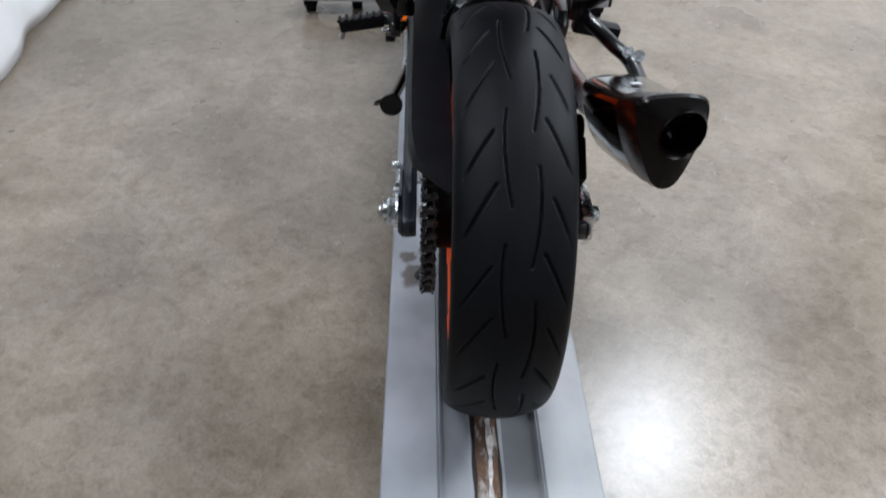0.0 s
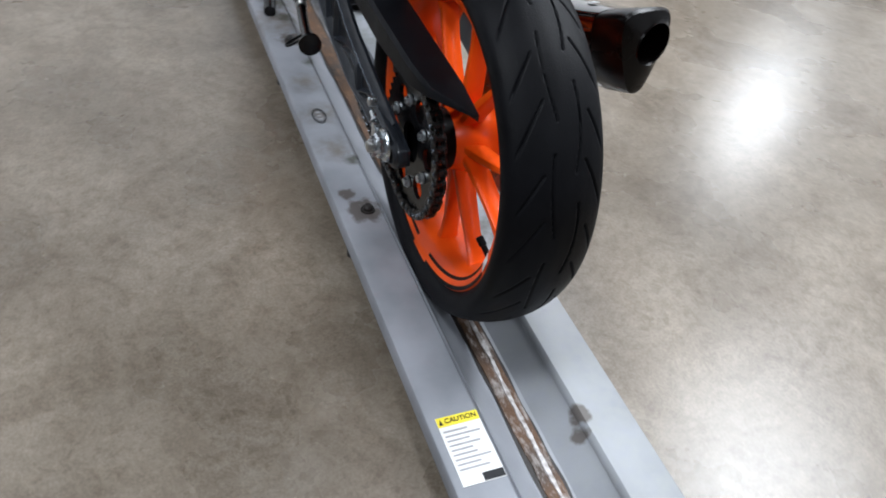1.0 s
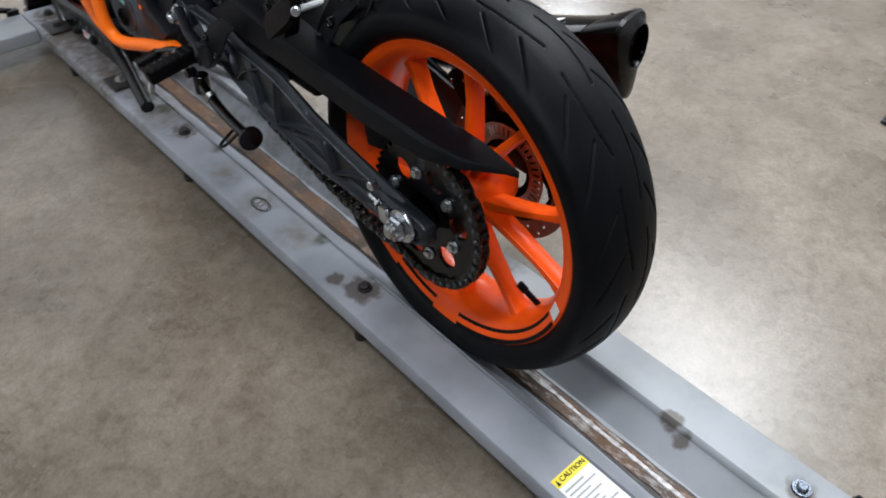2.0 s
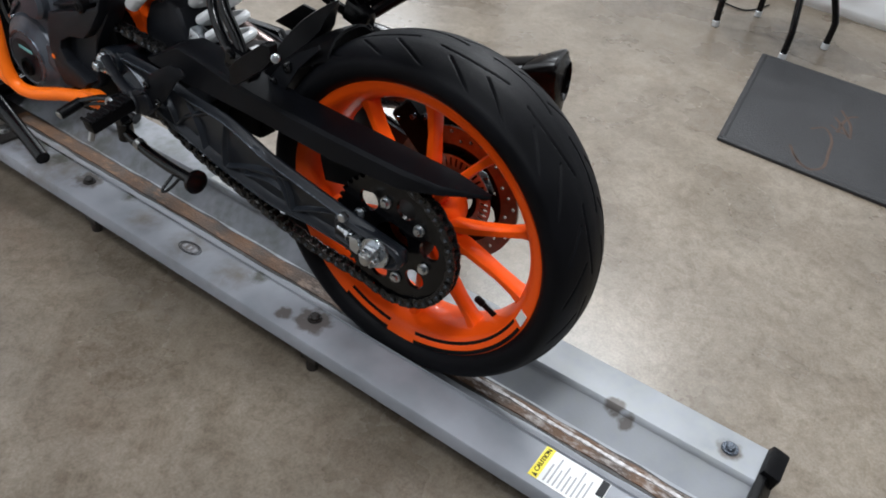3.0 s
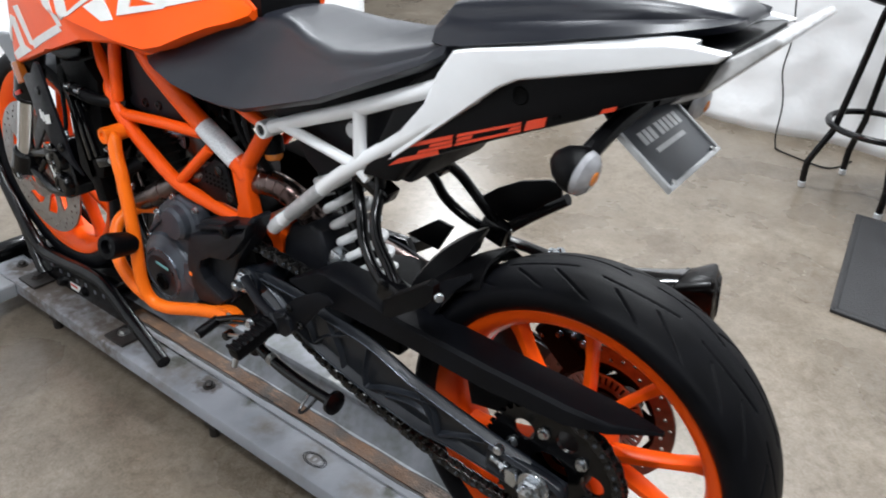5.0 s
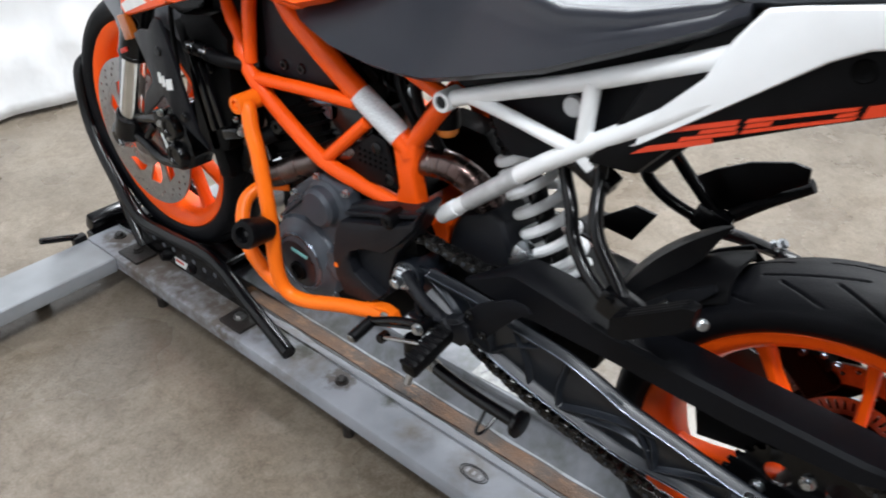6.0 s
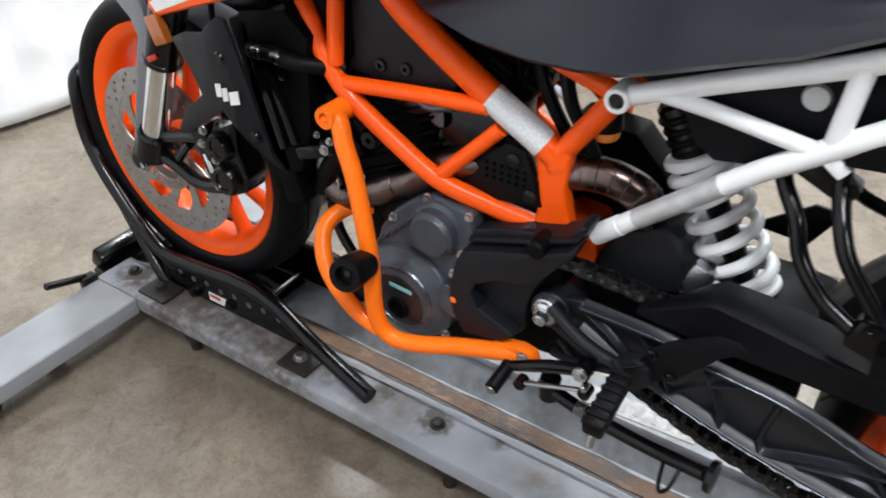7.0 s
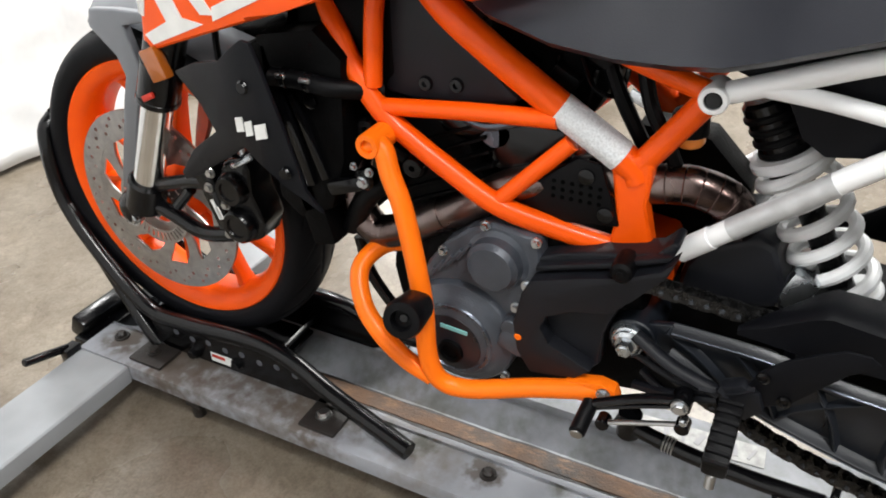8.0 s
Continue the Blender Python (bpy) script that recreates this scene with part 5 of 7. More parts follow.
def build_crash_bars():
    a = tube([(-0.152, 0.884, 0.634), (-0.152, 0.862, 0.638), (-0.16, 0.848, 0.61), (-0.166, 0.83, 0.568), (-0.175, 0.808, 0.468), (-0.178, 0.803, 0.39), (-0.174, 0.79, 0.352), (-0.166, 0.755, 0.344), (-0.152, 0.68, 0.364), (-0.136, 0.6, 0.379)], 0.0118, 14)
    b = tube([(-0.075, 0.88, 0.47), (-0.1, 0.906, 0.471), (-0.135, 0.918, 0.455), (-0.162, 0.9, 0.425), (-0.176, 0.87, 0.4), (-0.178, 0.835, 0.372), (-0.174, 0.8, 0.353)], 0.0118, 14)
    lug = spin([(0.0075, -0.014), (0.0135, -0.014), (0.0145, -0.011), (0.0145, 0.05), (0.0075, 0.05), (0.0075, -0.014)], (-0.152, 0.872, 0.641), (1, 0, 0), 24)
    foot = plate([(0.645, 0.384), (0.605, 0.394), (0.586, 0.391), (0.58, 0.375), (0.592, 0.362), (0.64, 0.36)], -0.147, -0.128, 0.005)
    for f in (lambda x: x, mirrored):
        for nm, src in (("crash_bar", a), ("crash_bar", b), ("crash_bar_lug", lug), ("crash_bar_foot", foot)):
            part(nm, f(src) if f is mirrored else src.copy(), ORANGE_BAR, bike, "bright orange tubular crash bar" if nm == "crash_bar" else "")
        s = -1 if f is not mirrored else 1
        part("crash_slider", spin([(0.0, 0.0), (0.018, 0.0), (0.02, 0.005), (0.0225, 0.036), (0.0232, 0.048), (0.021, 0.055), (0.0125, 0.056), (0.0105, 0.046), (0.0, 0.046)], (s * 0.18, 0.811, 0.463), (s, -0.16, 0.3), 32), PLASTIC, bike, "black nylon crash slider")
        part("slider_bolt", spin([(0, 0.001), (0.0045, 0.001), (0.0055, 0)], Vector((s * 0.18, 0.811, 0.463)) + Vector((s, -0.16, 0.3)).normalized() * 0.0462, (s, -0.16, 0.3), 18), BLACKMETAL, bike, "black bolt inside the slider")
        part("crash_bar_bolt", hexbolt((s * 0.148, 0.598, 0.383), (s, 0, 0), 0.006, 0.005), ZINC, bike)
    a.free(), b.free(), lug.free(), foot.free()


def build_engine():
    part("engine_case", join(plate([(0.83, 0.33), (0.86, 0.42), (0.84, 0.5), (0.76, 0.56), (0.66, 0.56), (0.58, 0.5), (0.56, 0.4), (0.62, 0.33), (0.7, 0.3), (0.78, 0.29)], -0.1, 0.1, 0.012), box((0, 0.84, 0.57), (0.17, 0.14, 0.2), (-25, 0, 0), 0.02), box((0, 0.84, 0.68), (0.16, 0.15, 0.1), (-25, 0, 0), 0.02)), BLACKCASE, bike, "black engine block")
    fins = [box((0, 0.82 + 0.012 * k * 0.4, 0.56 + 0.016 * k), (0.182, 0.145, 0.004), (-25, 0, 0), 0.001, 1) for k in range(5)]
    for f in fins:
        part("cylinder_fin", f, BLACKCASE, bike)
    cov = join(spin([(0, 0.026), (0.03, 0.027), (0.05, 0.026), (0.058, 0.02), (0.064, 0.016), (0.07, 0.014), (0.074, 0.008), (0.075, -0.03)], (-0.117, 0.786, 0.394), (-1, 0, 0), 64), plate([(0.845, 0.43), (0.83, 0.48), (0.805, 0.515), (0.775, 0.54), (0.745, 0.555), (0.69, 0.548), (0.684, 0.5), (0.695, 0.42), (0.72, 0.36), (0.75, 0.325), (0.8, 0.315), (0.85, 0.36)], -0.124, -0.09, 0.008, None, 3))
    c = part("engine_cover", cov, ENGINE, bike, "dark grey painted engine side cover")
    part("starter_cover", spin([(0, 0.026), (0.026, 0.026), (0.029, 0.022), (0.031, 0.02), (0.0325, 0.008), (0.038, 0.004), (0.038, -0.03)], (-0.12, 0.738, 0.509), (-1, 0, 0), 40), ENGINE, c, "round dark grey cover")
    part("cover_ring", spin([(0.044, 0.026), (0.0455, 0.0285), (0.049, 0.0285), (0.0505, 0.026)], (-0.117, 0.786, 0.394), (-1, 0, 0), 56), DARKALLOY, c)
    part("cover_recess", spin([(0, 0.0275), (0.041, 0.0275), (0.0425, 0.026)], (-0.117, 0.792, 0.386), (-1, 0, 0), 40), WEB, c, "dark inset disc")
    part("cover_port", spin([(0, 0.001), (0.011, 0.001), (0.012, 0.005), (0.016, 0.004), (0.017, 0)], (-0.1445, 0.79, 0.375), (-1, 0, 0), 24), BLACKCASE, c)
    part("cover_mark", box((-0.145, 0.785, 0.41), (0.001, 0.036, 0.006), (4, 0, 0), 0.0003), TEAL, c, "teal print on the cover")
    part("cover_mark", box((-0.1245, 0.79, 0.327), (0.0012, 0.05, 0.005), (3, 0, 0), 0.0003), ORANGE_BAR, c, "small orange print")
    part("cover_boss", join(rod((-0.105, 0.716, 0.43), (-0.14, 0.716, 0.43), 0.011, 16), box((-0.126, 0.712, 0.41), (0.03, 0.035, 0.03), (20, 0, 0), 0.006)), ENGINE, c)
    part("sensor_cap", rod((-0.138, 0.704, 0.424), (-0.143, 0.704, 0.424), 0.005, 12), ORANGE_BAR, c)
    for k in range(5):
        part("cover_rib", box((-0.126, 0.826 - 0.012 * k, 0.468 + 0.011 * k), (0.008, 0.004, 0.03), (35, 0, 0), 0.001, 1), ENGINE, c)
    for y, z in ((0.752, 0.552), (0.806, 0.505), (0.692, 0.545), (0.702, 0.486), (0.714, 0.452), (0.692, 0.398), (0.838, 0.45), (0.848, 0.37), (0.726, 0.345)):
        part("cover_bolt", hexbolt((-0.124, y, z), (-1, 0, 0), 0.0045, 0.007), ZINC, c)
    part("engine_front", plate([(0.905, 0.47), (0.87, 0.5), (0.83, 0.48), (0.83, 0.3), (0.865, 0.3), (0.9, 0.36), (0.912, 0.42)], -0.07, 0.075, 0.01), BLACKCASE, bike, "black front engine mount and sump")
    for x_ in (-0.078, 0.078):
        part("mount_strap", tube([(x_, 0.955, 0.46), (x_, 0.94, 0.4), (x_, 0.885, 0.335), (x_, 0.83, 0.315)], 0.008, 10), BLACKMETAL, bike, "black engine guard strap")
    # front sprocket cover
    sc = plate([(0.694, 0.524), (0.658, 0.54), (0.604, 0.552), (0.566, 0.563), (0.551, 0.58), (0.544, 0.576), (0.556, 0.546), (0.562, 0.53), (0.598, 0.481), (0.611, 0.444), (0.612, 0.402), (0.63, 0.382), (0.691, 0.37), (0.712, 0.4), (0.717, 0.441), (0.705, 0.493)], -0.122, -0.085, 0.006, None, 3)
    s = part("sprocket_cover", sc, COVER, bike, "matt black plastic sprocket cover")
    part("cover_rim", plate([(0.692, 0.506), (0.64, 0.524), (0.596, 0.537), (0.556, 0.556), (0.541, 0.574), (0.55, 0.549), (0.58, 0.512), (0.604, 0.488), (0.645, 0.478), (0.672, 0.462), (0.678, 0.446), (0.667, 0.426), (0.616, 0.404), (0.634, 0.387), (0.688, 0.376), (0.706, 0.405), (0.711, 0.443), (0.702, 0.485)], -0.142, -0.118, 0.0045, None, 2), COVER, s)
    part("cover_lip", plate([(0.69, 0.52), (0.604, 0.548), (0.546, 0.571), (0.552, 0.562), (0.604, 0.541), (0.69, 0.513)], -0.132, -0.118, 0.003), COVER, s)
    part("cover_knob", join(spin([(0, 0.012), (0.008, 0.012), (0.0115, 0.009), (0.0125, 0), (0.0125, -0.02)], (-0.136, 0.594, 0.546), (-1, 0, 0), 20), rod((-0.148, 0.594, 0.546), (-0.1495, 0.594, 0.546), 0.0045, 6)), PLASTIC, s)
    # perforated side plate and airbox
    pp = part("side_panel", plate([(0.735, 0.568), (0.705, 0.606), (0.66, 0.64), (0.636, 0.637), (0.612, 0.57), (0.67, 0.562)], -0.1, -0.094, 0.003), PLASTIC, bike, "black perforated side panel")
    for r_ in range(3):
        for k in range(6):
            part("hole", spin([(0, 0.0006), (0.0022, 0.0006), (0.0025, 0)], (-0.1003, 0.685 - 0.01 * k, 0.592 + 0.009 * r_), (-1, 0, 0), 8), HOLE, pp)
    for y, z in ((0.65, 0.622), (0.627, 0.582)):
        part("panel_bolt", spin([(0, 0.004), (0.004, 0.004), (0.0085, 0.003), (0.009, 0)], (-0.1, y, z), (-1, 0, 0), 18), BLACKMETAL, pp)
    ab = part("airbox", plate([(0.876, 0.8), (0.886, 0.677), (0.85, 0.672), (0.735, 0.682), (0.725, 0.692), (0.812, 0.764), (0.84, 0.8)], -0.098, 0.098, 0.008, None, 3), COVER, bike, "matt black airbox panel")
    for y, z in ((0.834, 0.694), (0.797, 0.697)):
        part("panel_bolt", spin([(0.0, 0.001), (0.003, 0.001), (0.0035, 0.004), (0.007, 0.004), (0.0085, 0)], (-0.098, y, z), (-1, 0, 0), 18), BLACKMETAL, ab)
    # header pipe and link pipe
    part("exhaust_pipe", tube([(-0.01, 0.92, 0.62), (-0.06, 0.945, 0.6), (-0.085, 0.948, 0.552), (-0.09, 0.938, 0.506), (-0.091, 0.91, 0.486), (-0.092, 0.858, 0.51), (-0.09, 0.79, 0.55), (-0.085, 0.73, 0.588), (-0.072, 0.66, 0.608), (-0.068, 0.6, 0.61), (-0.066, 0.55, 0.616), (-0.058, 0.512, 0.6), (-0.035, 0.5, 0.56), (0.02, 0.51, 0.54), (0.1, 0.42, 0.45), (0.15, 0.25, 0.42), (0.165, 0.12, 0.455)], 0.021, 18), EXHAUST, bike, "heat-stained brown exhaust pipe")
    bend = curve_points([(-0.085, 0.73, 0.588), (-0.072, 0.66, 0.608), (-0.068, 0.6, 0.61), (-0.066, 0.55, 0.616), (-0.058, 0.512, 0.6), (-0.035, 0.5, 0.56), (0.02, 0.51, 0.54)], 6)
    for k in range(13, 31, 2):
        d = (bend[k + 1] - bend[k - 1]).normalized()
        part("weld_seam", spin([(0.0205, -0.0012), (0.0216, 0.0), (0.0205, 0.0012)], bend[k], d, 22), EXHAUST, bike)
    part("bay_filler", plate([(0.78, 0.86), (0.6, 0.83), (0.585, 0.76), (0.63, 0.73), (0.66, 0.67), (0.72, 0.66), (0.78, 0.72)], -0.055, 0.055, 0.008), BLACKCASE, bike, "black battery tray and electrics")
    # Added plate stands for the dimness in front of the far frame.
    part("bay_filler", plate([(0.63, 0.64), (0.55, 0.635), (0.5, 0.585), (0.5, 0.5), (0.63, 0.5)], 0.01, 0.06, 0.006), BLACKCASE, bike, "added black filler plate that darkens the view to the far frame")
    for y, z, l in ((0.69, 0.71, 0.03), (0.655, 0.735, 0.025), (0.62, 0.765, 0.03), (0.73, 0.72, 0.02)):
        part("connector", box((-0.062, y, z), (0.016, l, 0.014), (30, 0, 0), 0.002), PLASTIC, bike)
        part("cable", tube([(-0.06, y + 0.02, z - 0.005), (-0.075, y, z - 0.03), (-0.06, y - 0.02, z - 0.035), (-0.058, y - 0.03, z + 0.01)], 0.003, 8), BLACKMETAL, bike)
    part("clip", box((-0.068, 0.614, 0.7), (0.004, 0.02, 0.012), (25, 0, 0), 0.002), ZINC, bike, "small zinc clip")
    part("throttle_body", join(rod((-0.085, 0.76, 0.645), (-0.03, 0.76, 0.645), 0.022, 24, 0.004), tube([(-0.088, 0.8, 0.66), (-0.094, 0.765, 0.655), (-0.088, 0.73, 0.664)], 0.006, 10)), DARKALLOY, bike, "dark alloy throttle body")
    part("pipe_clamp", tube([(-0.0912, 0.832, 0.5255), (-0.0908, 0.818, 0.534)], 0.0225, 20), EXHAUST, bike)
    part("intake", join(tube([(-0.05, 0.86, 0.66), (-0.07, 0.8, 0.645), (-0.05, 0.72, 0.66)], 0.02, 14), box((-0.04, 0.72, 0.63), (0.09, 0.09, 0.06), (0, 0, 0), 0.01)), BLACKMETAL, bike)
    for pts in ([(-0.08, 0.9, 0.62), (-0.095, 0.87, 0.6), (-0.07, 0.82, 0.59), (-0.05, 0.76, 0.6)], [(-0.06, 0.62, 0.76), (-0.075, 0.6, 0.7), (-0.07, 0.58, 0.66), (-0.05, 0.56, 0.6)], [(-0.05, 0.66, 0.75), (-0.07, 0.63, 0.7), (-0.06, 0.6, 0.64)]):
        part("hose", tube(pts, 0.008, 10), PLASTIC, bike)
    part("frame_bush", join(*[spin([(0.004, 0.012), (0.011, 0.012), (0.014, 0.008), (0.015, 0), (0, 0)], p, (-1, 0, 0), 20) for p in ((-0.105, 0.905, 0.635), (-0.105, 0.847, 0.598))]), BLACKMETAL, bike)


def build_shock():
    p0, p1 = Vector((-0.012, 0.503, 0.7)), Vector((-0.012, 0.386, 0.492))
    ax = (p1 - p0).normalized()
    s = part("shock_absorber", join(rod(p0, p0 + ax * 0.09, 0.026, 24, 0.004), rod(p0 + ax * 0.08, p1, 0.014, 16)), BLACKMETAL, bike, "black shock absorber body")
    for k in range(5):
        part("damper_ring", rod(p0 + ax * (0.012 + 0.013 * k), p0 + ax * (0.0215 + 0.013 * k), 0.0285 - 0.0006 * (k % 2), 24, 0.004), PLASTIC, s)
    u = ax.cross(Vector((1, 0, 0))).normalized()
    w = ax.cross(u)
    L = 0.155
    pts = []
    turns = 5.5
    for k in range(int(turns * 22) + 1):
        a = 2 * math.pi * k / 22
        f = k / (turns * 22)
        pts.append(p0 + ax * (0.074 + L * f) + 0.0348 * (math.cos(a) * u + math.sin(a) * w))
    part("spring", tube(pts, 0.0073, 10, 1), SPRING, s, "white coil spring")
    part("spring_seat", rod(p0 + ax * 0.06, p0 + ax * 0.072, 0.039, 28, 0.003), SPRING, s)
    part("spring_seat", rod(p0 + ax * 0.232, p0 + ax * 0.242, 0.038, 28, 0.003), SPRING, s)
    r = part("fluid_reservoir", spin([(0, 0.0), (0.012, 0.0), (0.015, 0.004), (0.016, 0.018), (0.017, 0.03), (0, 0.03)], (-0.06, 0.56, 0.657), (0, 0.1, 1), 28), AMBERLENS, bike, "amber fluid reservoir")
    part("cap", spin([(0, 0.036), (0.0165, 0.036), (0.018, 0.033), (0.018, 0.012), (0, 0.011)], (-0.06, 0.56, 0.657), (0, 0.1, 1), 28), PLASTIC, r, "black cap")
    part("rear_box", plate([(0.55, 0.505), (0.546, 0.522), (0.53, 0.551), (0.482, 0.573), (0.46, 0.56), (0.443, 0.515), (0.446, 0.49), (0.5, 0.478), (0.55, 0.484)], -0.064, 0.05, 0.012, None, 3), COVER, bike, "matt black rounded plastic housing")
    part("damper_link", box((-0.05, 0.434, 0.512), (0.024, 0.028, 0.046), (20, 0, 0), 0.004), ZINC, bike)


def build_footrests():
    def arm(name, bm, mat_, label=""):
        part(name, bm, mat_, bike, label)

    arm("pivot_bolt", join(spin([(0, 0.014), (0.0085, 0.014), (0.0095, 0.012), (0.0095, 0), (0, 0)], (-0.13, 0.583, 0.448), (-1, 0, 0), 6), rod((-0.143, 0.583, 0.448), (-0.146, 0.583, 0.448), 0.006, 16), spin([(0, 0.006), (0.012, 0.006), (0.0155, 0.003), (0.016, 0), (0, 0)], (-0.128, 0.583, 0.448), (-1, 0, 0), 24), rod((-0.112, 0.583, 0.448), (-0.128, 0.583, 0.448), 0.0185, 28)), ZINC, "zinc-plated swingarm pivot bolt")
    arm("footrest_bracket", join(tube([(-0.128, 0.575, 0.462), (-0.14, 0.53, 0.443), (-0.147, 0.48, 0.432)], 0.0085, 12, 6, 0.75), tube([(-0.122, 0.575, 0.432), (-0.136, 0.53, 0.425), (-0.146, 0.485, 0.422)], 0.0045, 10), tube([(-0.118, 0.57, 0.385), (-0.138, 0.53, 0.404), (-0.148, 0.48, 0.425)], 0.007, 10, 6, 0.8), tube([(-0.115, 0.565, 0.405), (-0.13, 0.54, 0.4), (-0.14, 0.51, 0.398)], 0.005, 8), plate([(0.482, 0.446), (0.462, 0.456), (0.443, 0.45), (0.436, 0.43), (0.452, 0.412), (0.478, 0.412)], -0.156, -0.138, 0.004)), COVER, "black cast footrest bracket")
    arm("bracket_ridge", join(ridge([(0.482, 0.446), (0.468, 0.43), (0.468, 0.414)], 0.004, 0.005, -0.155), ridge([(0.5, 0.436), (0.47, 0.442), (0.448, 0.456)], 0.003, 0.004, -0.1535)), COVER)
    arm("heel_guard", plate([(0.462, 0.441), (0.448, 0.473), (0.429, 0.494), (0.405, 0.51), (0.382, 0.523), (0.362, 0.523), (0.352, 0.516), (0.376, 0.496), (0.414, 0.446), (0.44, 0.43)], -0.149, -0.145, 0.0015), PLASTIC_MATT, "black heel guard plate")
    arm("heel_guard_bolt", join(*[spin([(0.0, 0.002), (0.003, 0.002), (0.004, 0.004), (0.0065, 0.003), (0.007, 0)], (-0.149, y, z), (-1, 0, 0), 18) for y, z in ((0.444, 0.469), (0.421, 0.447))]), BLACKMETAL)
    peg = part("footpeg", box((-0.207, 0.466, 0.432), (0.08, 0.024, 0.022), (0, -10, 0), 0.005), PLASTIC, bike, "ribbed black rubber footpeg")
    for k in range(7):
        part("ridge", box((-0.175 - 0.012 * k, 0.466, 0.4485 - 0.002 * k), (0.005, 0.024, 0.005), (0, -10, 0), 0.001, 1), PLASTIC, peg)
    arm("footpeg_pin", rod((-0.24, 0.467, 0.415), (-0.245, 0.467, 0.4), 0.005, 12), STEEL)
    arm("footpeg", mirrored(box((-0.21, 0.466, 0.432), (0.085, 0.03, 0.024), (0, -10, 0), 0.005)), PLASTIC, "ribbed black rubber footpeg")
    arm("footrest_bracket", mirrored(plate([(0.6, 0.46), (0.45, 0.47), (0.435, 0.445), (0.45, 0.415), (0.58, 0.4)], -0.156, -0.138, 0.004)), BLACKMETAL)
    arm("shift_lever", join(tube([(-0.164, 0.514, 0.424), (-0.166, 0.556, 0.41), (-0.17, 0.602, 0.388)], 0.0062, 10, 6, 0.8), tube([(-0.164, 0.514, 0.414), (-0.166, 0.552, 0.401), (-0.17, 0.6, 0.382)], 0.003, 8), rod((-0.148, 0.513, 0.419), (-0.172, 0.513, 0.419), 0.011, 18)), BLACKMETAL, "black gear lever")
    arm("shift_toe_peg", rod((-0.165, 0.606, 0.384), (-0.208, 0.608, 0.374), 0.0092, 18, 0.002), PLASTIC, "black rubber toe peg")
    arm("toe_peg_end", rod((-0.2085, 0.608, 0.374), (-0.21, 0.608, 0.3736), 0.0072, 16), STEEL)
    arm("shift_bolt", join(hexbolt((-0.172, 0.513, 0.421), (-1, 0, 0), 0.0065, 0.007), rod((-0.16, 0.507, 0.4), (-0.174, 0.507, 0.4), 0.0045, 12)), ZINC)
    arm("shift_rod", join(tube([(-0.163, 0.585, 0.36), (-0.163, 0.53, 0.382), (-0.16, 0.505, 0.388)], 0.003, 8)), STEEL, "thin steel gear linkage rod")
    for jy, jz in ((0.508, 0.385), (0.592, 0.355)):
        arm("shift_joint", rod((-0.15, jy, jz), (-0.168, jy, jz), 0.008, 14), BLACKMETAL)
    ks = part("kickstand", join(tube([(-0.112, 0.585, 0.325), (-0.12, 0.56, 0.32), (-0.13, 0.5, 0.317), (-0.142, 0.43, 0.323), (-0.153, 0.36, 0.333)], 0.0095, 14), rod((-0.117, 0.571, 0.305), (-0.117, 0.571, 0.34), 0.014, 18), tube([(-0.15, 0.385, 0.329), (-0.178, 0.39, 0.312), (-0.181, 0.4, 0.31), (-0.146, 0.407, 0.325)], 0.0026, 8)), BLACKMETAL, bike, "folded black kickstand")
    part("kickstand_foot", spin([(0, -0.004), (0.018, -0.004), (0.02, -0.002), (0.02, 0.004), (0, 0.006)], (-0.152, 0.352, 0.333), (-0.1, -1, 0.05), 24), BLACKMETAL, ks)
    part("stand_spring", join(*[spin([(0.0095, -0.0012), (0.011, 0), (0.0095, 0.0012)], (-0.1255 - 0.0006 * k, 0.527 - 0.0036 * k, 0.318), (0.15, 1, 0.02), 16) for k in range(4)]), STEEL, ks, "steel return spring")
    # passenger footrests
    for s in (-1, 1):
        for pts in ([(0.062, 0.384, 0.7), (0.068, 0.374, 0.668), (0.085, 0.352, 0.64), (0.097, 0.337, 0.607), (0.11, 0.308, 0.58), (0.122, 0.27, 0.562)], [(0.072, 0.33, 0.71), (0.077, 0.324, 0.68), (0.1, 0.312, 0.653), (0.113, 0.297, 0.628), (0.12, 0.268, 0.596), (0.126, 0.248, 0.572)]):
            part("hanger_tube", tube([(s * x, y, z) for x, y, z in pts], 0.0085, 12), BLACKMETAL, bike, "black tubular footrest hanger")
        part("passenger_bracket", box((s * 0.125, 0.252, 0.566), (0.026, 0.05, 0.036), (15, 0, 0), 0.006), BLACKMETAL, bike)
        part("hanger_mount", box((s * 0.066, 0.352, 0.69), (0.03, 0.09, 0.022), (25, 0, 0), 0.004), BLACKMETAL, bike)
        for y, z in ((0.262, 0.578), (0.24, 0.556)):
            part("bracket_bolt", hexbolt((s * 0.138, y, z), (s, 0, 0), 0.0055, 0.005), BLACKMETAL, bike)
        if s < 0:
            peg2 = part("passenger_peg", loft([[(x - w, y, z - h), (x + w, y, z - h), (x + w, y, z + h), (x - w, y, z + h)] for x, y, z, w, h in ((-0.146, 0.25, 0.556, 0.008, 0.012), (-0.15, 0.232, 0.567, 0.01, 0.0165), (-0.158, 0.17, 0.615, 0.01, 0.0165), (-0.16, 0.158, 0.623, 0.007, 0.01))]), PLASTIC, bike, "folded black passenger footpeg")
            for k in range(3):
                part("tread_rib", tube([(-0.144 - 0.0065 * k, 0.232, 0.5838), (-0.152 - 0.0065 * k, 0.17, 0.6318)], 0.0017, 6), PLASTIC, peg2)
